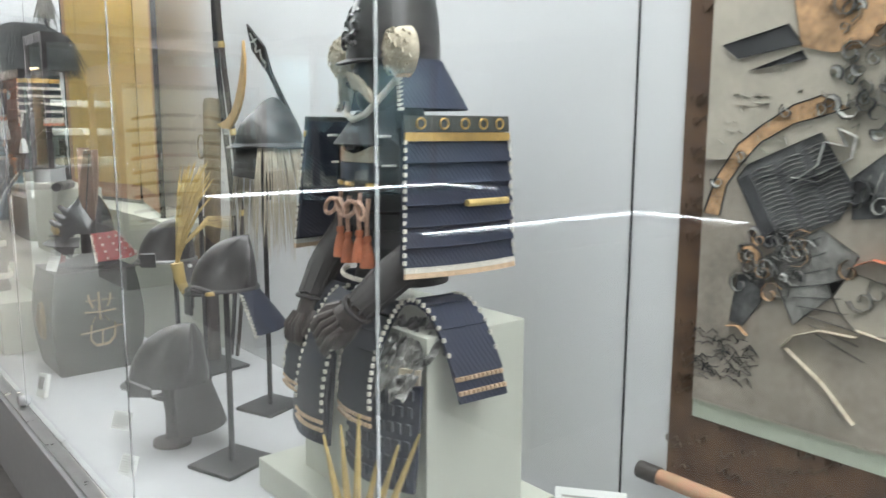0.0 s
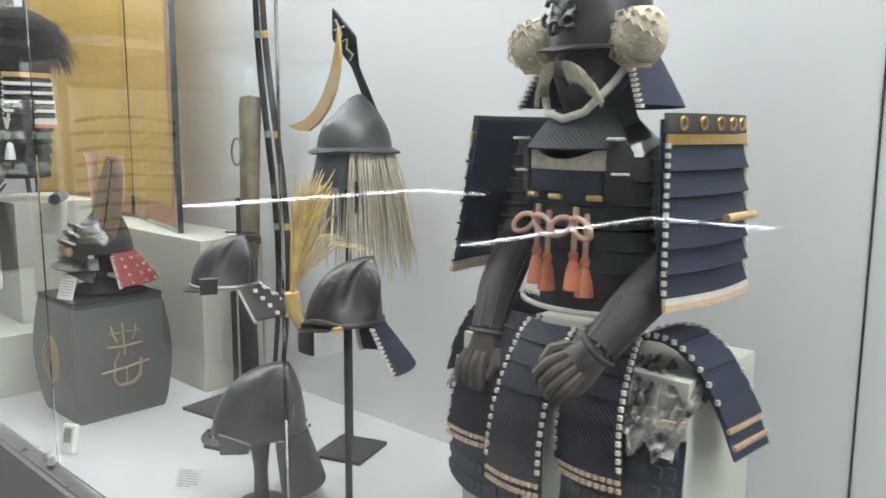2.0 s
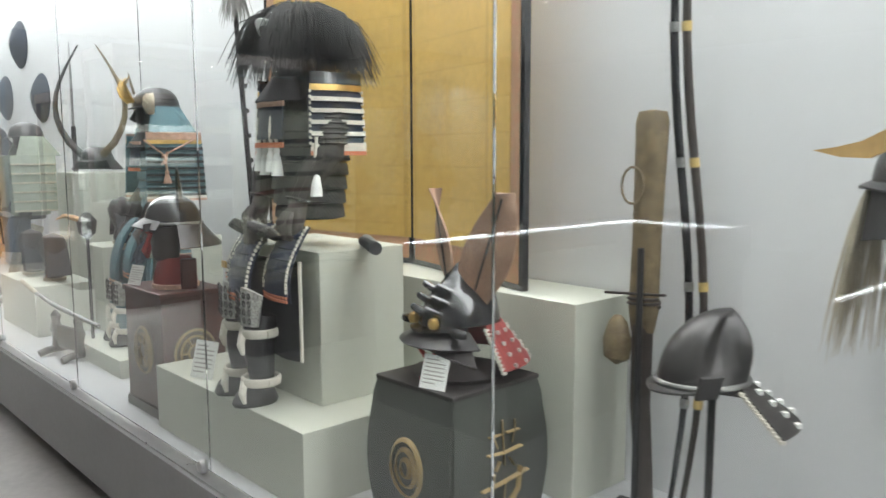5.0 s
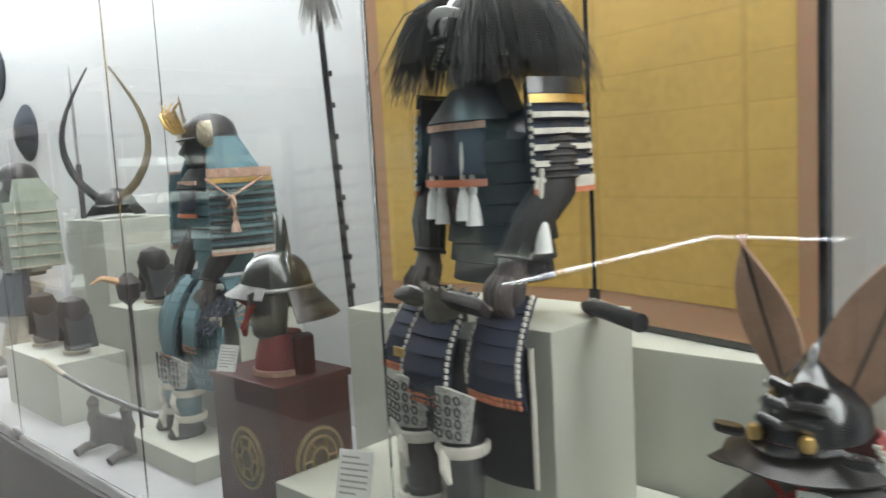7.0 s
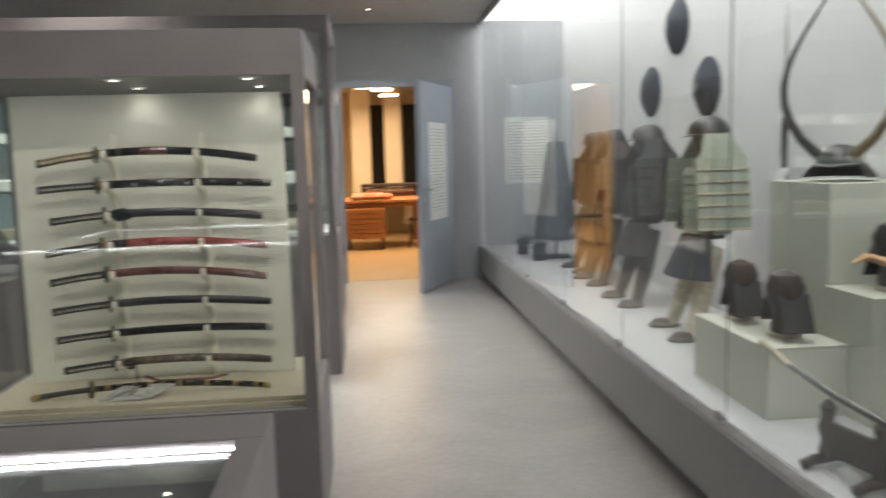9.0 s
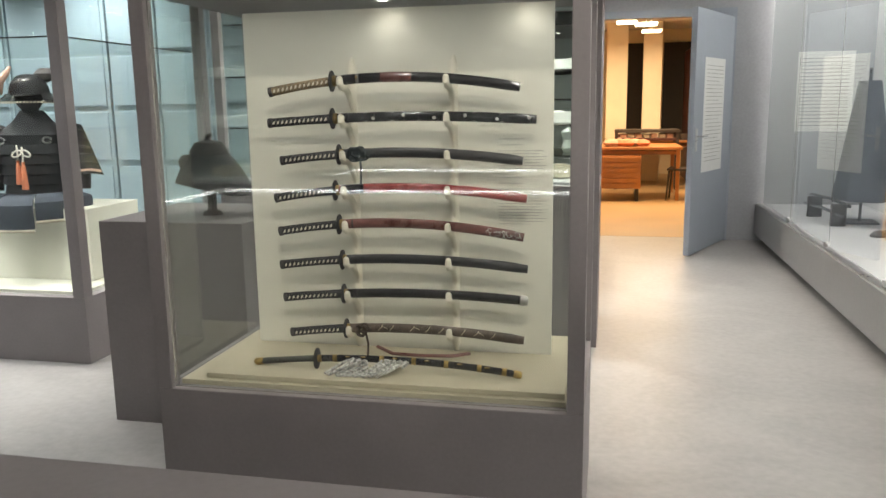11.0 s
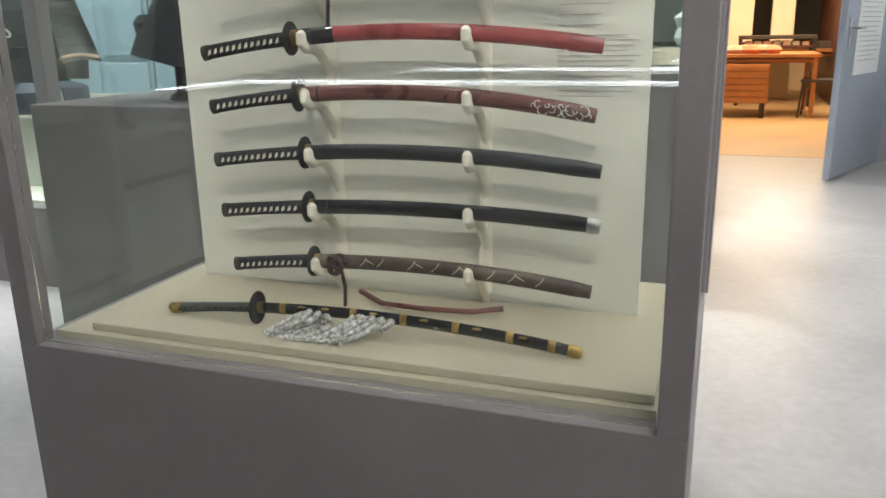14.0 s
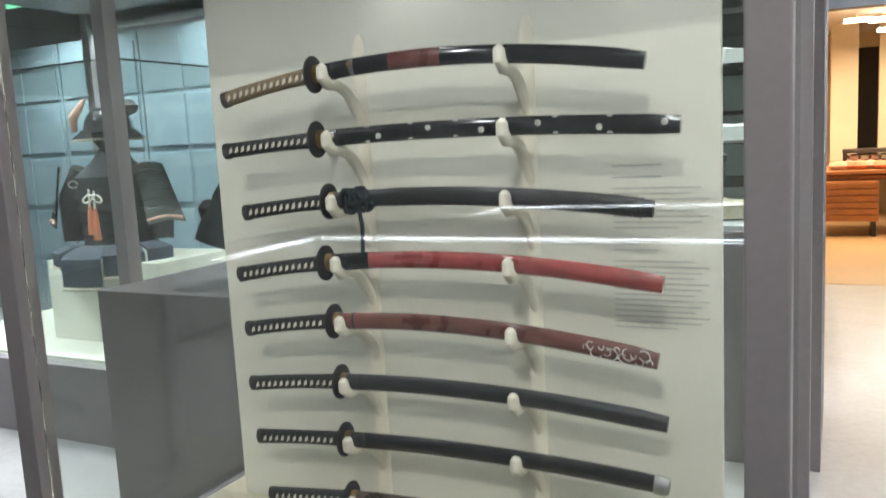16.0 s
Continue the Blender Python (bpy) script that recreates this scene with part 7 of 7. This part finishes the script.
# ---- the hall to the west: more framed cases ----
def half_armour(m, label):
    t = thing("half_armour", m, label, "half armour")
    part("torso", lathe(nb(), [(0.15, 0.0), (0.14, 0.1), (0.17, 0.25), (0.19, 0.36), (0.10, 0.44), (0.06, 0.50)], 24, 1.1, 0.75), M["blackl"], t)
    for k in range(5):
        part("hoop", lathe(nb(), [(0.165 + 0.006 * k, 0.06 * k + 0.065), (0.176 + 0.006 * k, 0.06 * k + 0.01), (0.165 + 0.006 * k, 0.06 * k + 0.008)], 24, 1.1, 0.76, (0, 0, 0), False), M["blackl"], t)
    for s in (-1, 1):
        part("sleeve", tube(nb(), [(s * 0.17, 0, 0.40), (s * 0.25, 0, 0.25), (s * 0.25, -0.02, 0.03)], [0.06, 0.065, 0.05], 12), M["leather"], t)
        sg = part("shoulder_guard", shell(nb(), lambda u, v: (s * (0.20 + 0.13 * u * (0.6 + 0.4 * v) + 0.05 * v), -0.16 + 0.14 * u, 0.41 - 0.30 * v + 0.015 * math.sin(u * math.pi)), 10, 8, 0.010), M["lacquer"], t, "black lacquered shoulder guard")
        for j in range(6):
            part("lame_edge", tube(nb(), [(s * (0.20 + 0.13 * u * (0.6 + 0.4 * v) + 0.05 * v), -0.168 + 0.14 * u, 0.41 - 0.30 * v + 0.015 * math.sin(u * math.pi)) for u, v in ((0.02 + 0.96 * i / 6, 0.12 + 0.16 * j) for i in range(7))], 0.004 if j < 5 else 0.009, 6), M["iron"] if j < 5 else M["salmon"], sg)
        part("chest_crest", tube(nb(), [(s * 0.13 + 0.025 * math.cos(q), -0.16, 0.33 + 0.018 * math.sin(q)) for q in (0.7 * j for j in range(9))], 0.005, 6), M["silver"], t)
    for k, (a, w, d) in enumerate(((-135, 30, 0.10), (-98, 42, 0.20), (-58, 34, 0.15), (-25, 26, 0.10))):
        sp2 = part("skirt_panel", shell(nb(), lambda u, v: ((0.20 + 0.12 * min(1, v * 2)) * math.cos(radians(a + w * (u - 0.5))), (0.19 + 0.13 * min(1, v * 2)) * math.sin(radians(a + w * (u - 0.5))), 0.015 - d * v * v), 8, 8, 0.014), M["denim"], t)
        part("hem", tube(nb(), [(0.325 * math.cos(radians(a + w * (i / 6 - 0.5))), 0.325 * math.sin(radians(a + w * (i / 6 - 0.5))), 0.022 - d) for i in range(7)], 0.010, 6), M["hair"], sp2, "pale hem")
    tassel(t, 0.0, -0.20, 0.21, 0.16, M["orange"], M["white"], True)
    tassel(t, -0.03, -0.195, 0.22, 0.14, M["orange"], M["white"], False)
    b = kabuto(t, (0, 0, 0.60), 0.12, M["lacquer"], M["lacquer"], n=2, rise=0.95, drop=0.028, flare=0.030, ribs=8, gap=50)
    bm = nb()
    for k in range(60):
        q = 2 * math.pi * k / 60
        box(bm, (0.172 * math.cos(q), 0.192 * math.sin(q), 0.548), (0.009, 0.009, 0.010), Matrix.Rotation(q, 4, "Z"))
    part("studded_edge", bm, M["hair"], b, "pale studded edge", False)
    part("face", lathe(nb(), [(0.03, -0.12), (0.07, -0.06), (0.08, 0.0)], 16, 1, 1, (0, -0.02, 0.60)), M["blackl"], t)
    part("crest", tube(nb(), [(-0.13, -0.10, 0.60), (-0.11, -0.13, 0.66), (-0.07, -0.12, 0.715), (-0.05, -0.11, 0.75)], [0.018, 0.022, 0.018, 0.007], 8), M["salmon"], b, "pale orange crest")
    part("crest_lump", lathe(nb(), [(0.002, -0.04), (0.045, -0.02), (0.055, 0.015), (0.03, 0.045), (0.002, 0.05)], 14, 1.2, 0.8, (0.085, 0.03, 0.70)), M["leather"], b)
    return t


tall_case(pose(-4.3, 11.15, 0), 1.86, 1.5, 2.3, 0.37, "taupe framed glass case with a half armour", (1.75,), 0.07, "cream")
solo("pedestal", box(nb(), (0, 0, 0.21), (0.80, 0.5, 0.42), None, 0.003), M["cream"], pose(-3.03, 11.74, 0.388), "cream display block in the framed case", "pedestal", "display blocks")
half_armour(pose(-3.06, 11.66, 0.872, 0, 0, 18), "black half armour with an orange tassel on a cream block")
# glass shelf case behind the sword case
tall_case(pose(-2.0, 11.9, 0), 2.26, 0.75, 2.2, 0.92, "long glass shelf case with pale folded garments", (1.25, 1.55, 1.85), 0.05, "platform_top")
for k in range(15):
    z = (0.938, 1.2545, 1.5545)[k % 3]
    x = -1.75 + 0.42 * (k // 3)
    solo("folded_garment", shell(nb(), lambda u, v: (0.16 * (2 * u - 1), 0.15 * (2 * v - 1), 0.035 + 0.012 * math.sin(u * 7 + k) * math.sin(v * 9)), 12, 12, 0.06), M["card"] if k % 4 else M["cream_leather"], pose(x, 12.28, z, 0, 0, 10 * (k % 5)),
         "pale folded garment lying on a glass shelf", "garment", "folded garments", "", True)
for x in (-1.5, -0.8, -0.1):
    downlight(x, 12.2, 2.199, (x, 12.3, 0.9), 50, (0.92, 0.97, 1.0), 120)
for x in (-3.7, -3.0):
    downlight(x, 11.5, 2.299, (x, 11.75, 0.4), 60, (0.95, 0.98, 1.0), 110)
for x in (-0.6, -0.1):
    downlight(x, 13.75, 1.899, (x, 13.75, 0.5), 26, (0.95, 0.98, 1.0), 120)
# low dark block with a cloaked helmet, and a pale ledge
solo("plinth", box(nb(), (0, 0, 0.46), (0.66, 0.66, 0.90), None, 0.004), M["frame"], pose(-1.49, 10.80, -0.01), "dark taupe plinth under a helmet", "plinth")
ph = thing("cloaked_helmet", pose(-1.42, 10.72, 0.901, 0, 0, 10) @ Matrix.Scale(0.66, 4), "black helmet with a wide cloth neck cape on a prop", "helmet")
part("foot", lathe(nb(), [(0.07, 0), (0.06, 0.02), (0.03, 0.04), (0.03, 0.16)], 16), M["darkwood"], ph)
part("cape", shell(nb(), lambda u, v: ((0.09 + 0.17 * v ** 0.7) * math.cos(u * 6.283) + 0.03 * v, (0.09 + 0.12 * v ** 0.7) * math.sin(u * 6.283), 0.43 - 0.25 * v + 0.018 * math.sin(u * 12.5) * v - 0.03 * math.cos(u * 6.283) * v), 40, 8, 0.012), M["blackl"], ph)
part("bowl", lathe(nb(), [(0.125, 0.0), (0.12, 0.06), (0.085, 0.115), (0.004, 0.135)], 24, 1.05, 1, (0, 0, 0.37)), M["leather"], ph)
part("ear_lump", lathe(nb(), [(0.002, -0.05), (0.05, -0.03), (0.06, 0.02), (0.03, 0.055), (0.002, 0.06)], 14, 1, 0.8, (-0.13, -0.06, 0.35)), M["leather"], ph)
part("plume_stub", tube(nb(), [(-0.01, 0, 0.49), (0.0, -0.01, 0.53), (0.03, -0.01, 0.54)], [0.02, 0.018, 0.008], 8), M["leather"], ph)
# cases along the passage
tall_case(pose(-0.95, 13.2, 0), 1.17, 1.1, 1.9, 0.5, "taupe framed glass case along the passage", (1.0, 1.4), 0.05, "platform_top")
for k in range(6):
    solo("small_exhibit", lathe(nb(), [(0.03, 0.0), (0.05, 0.03), (0.03, 0.09), (0.055, 0.15), (0.004, 0.19)], 14), (M["silver"], M["darkwood"], M["card"])[k % 3], pose(-0.65 + 0.32 * (k % 3), 13.7, (0.517, 1.0045)[k // 3]), "small turned exhibit in the glass case", "exhibit", "small exhibits", "", True)
# blue-grey cabinets on the far wall
for k in range(6):
    cb = thing("drawer_cabinet", pose(-6.9 + 0.92 * k, 13.35, 0), "blue-grey panelled cabinet against the wall", "cabinet", "blue cabinets")
    part("carcass", box(nb(), (0, 0.25, 1.15), (0.90, 0.5, 2.3), None, 0.004), M["bluecab"], cb, "", False)
    for i in range(5):
        for j in range(2):
            part("door_panel", box(nb(), (-0.22 + 0.44 * j, -0.008, 0.28 + 0.44 * i), (0.40, 0.016, 0.39), None, 0.006), M["bluecab"], cb, "", False)
ex = thing("exit_sign", pose(-4.9, 12.6, 2.5), "small green illuminated exit sign hanging from the ceiling", "sign")
part("panel", box(nb(), (0, 0, 0), (0.28, 0.03, 0.14), None, 0.004), M["exitglow"], ex, "", False)
part("arrow", prism(nb(), [(-0.03, 0.02), (0.02, 0.02), (0.02, 0.04), (0.06, 0.0), (0.02, -0.04), (0.02, -0.02), (-0.03, -0.02)], Matrix.Translation((0, -0.0155, 0)) @ Matrix.Rotation(radians(90), 4, "X"), 0.002), M["card"], ex, "", False)
for s in (-1, 1):
    part("rod", tube(nb(), [(s * 0.1, 0, 0.069), (s * 0.1, 0, CEIL - 2.5)], 0.006, 8), M["steel"], ex)
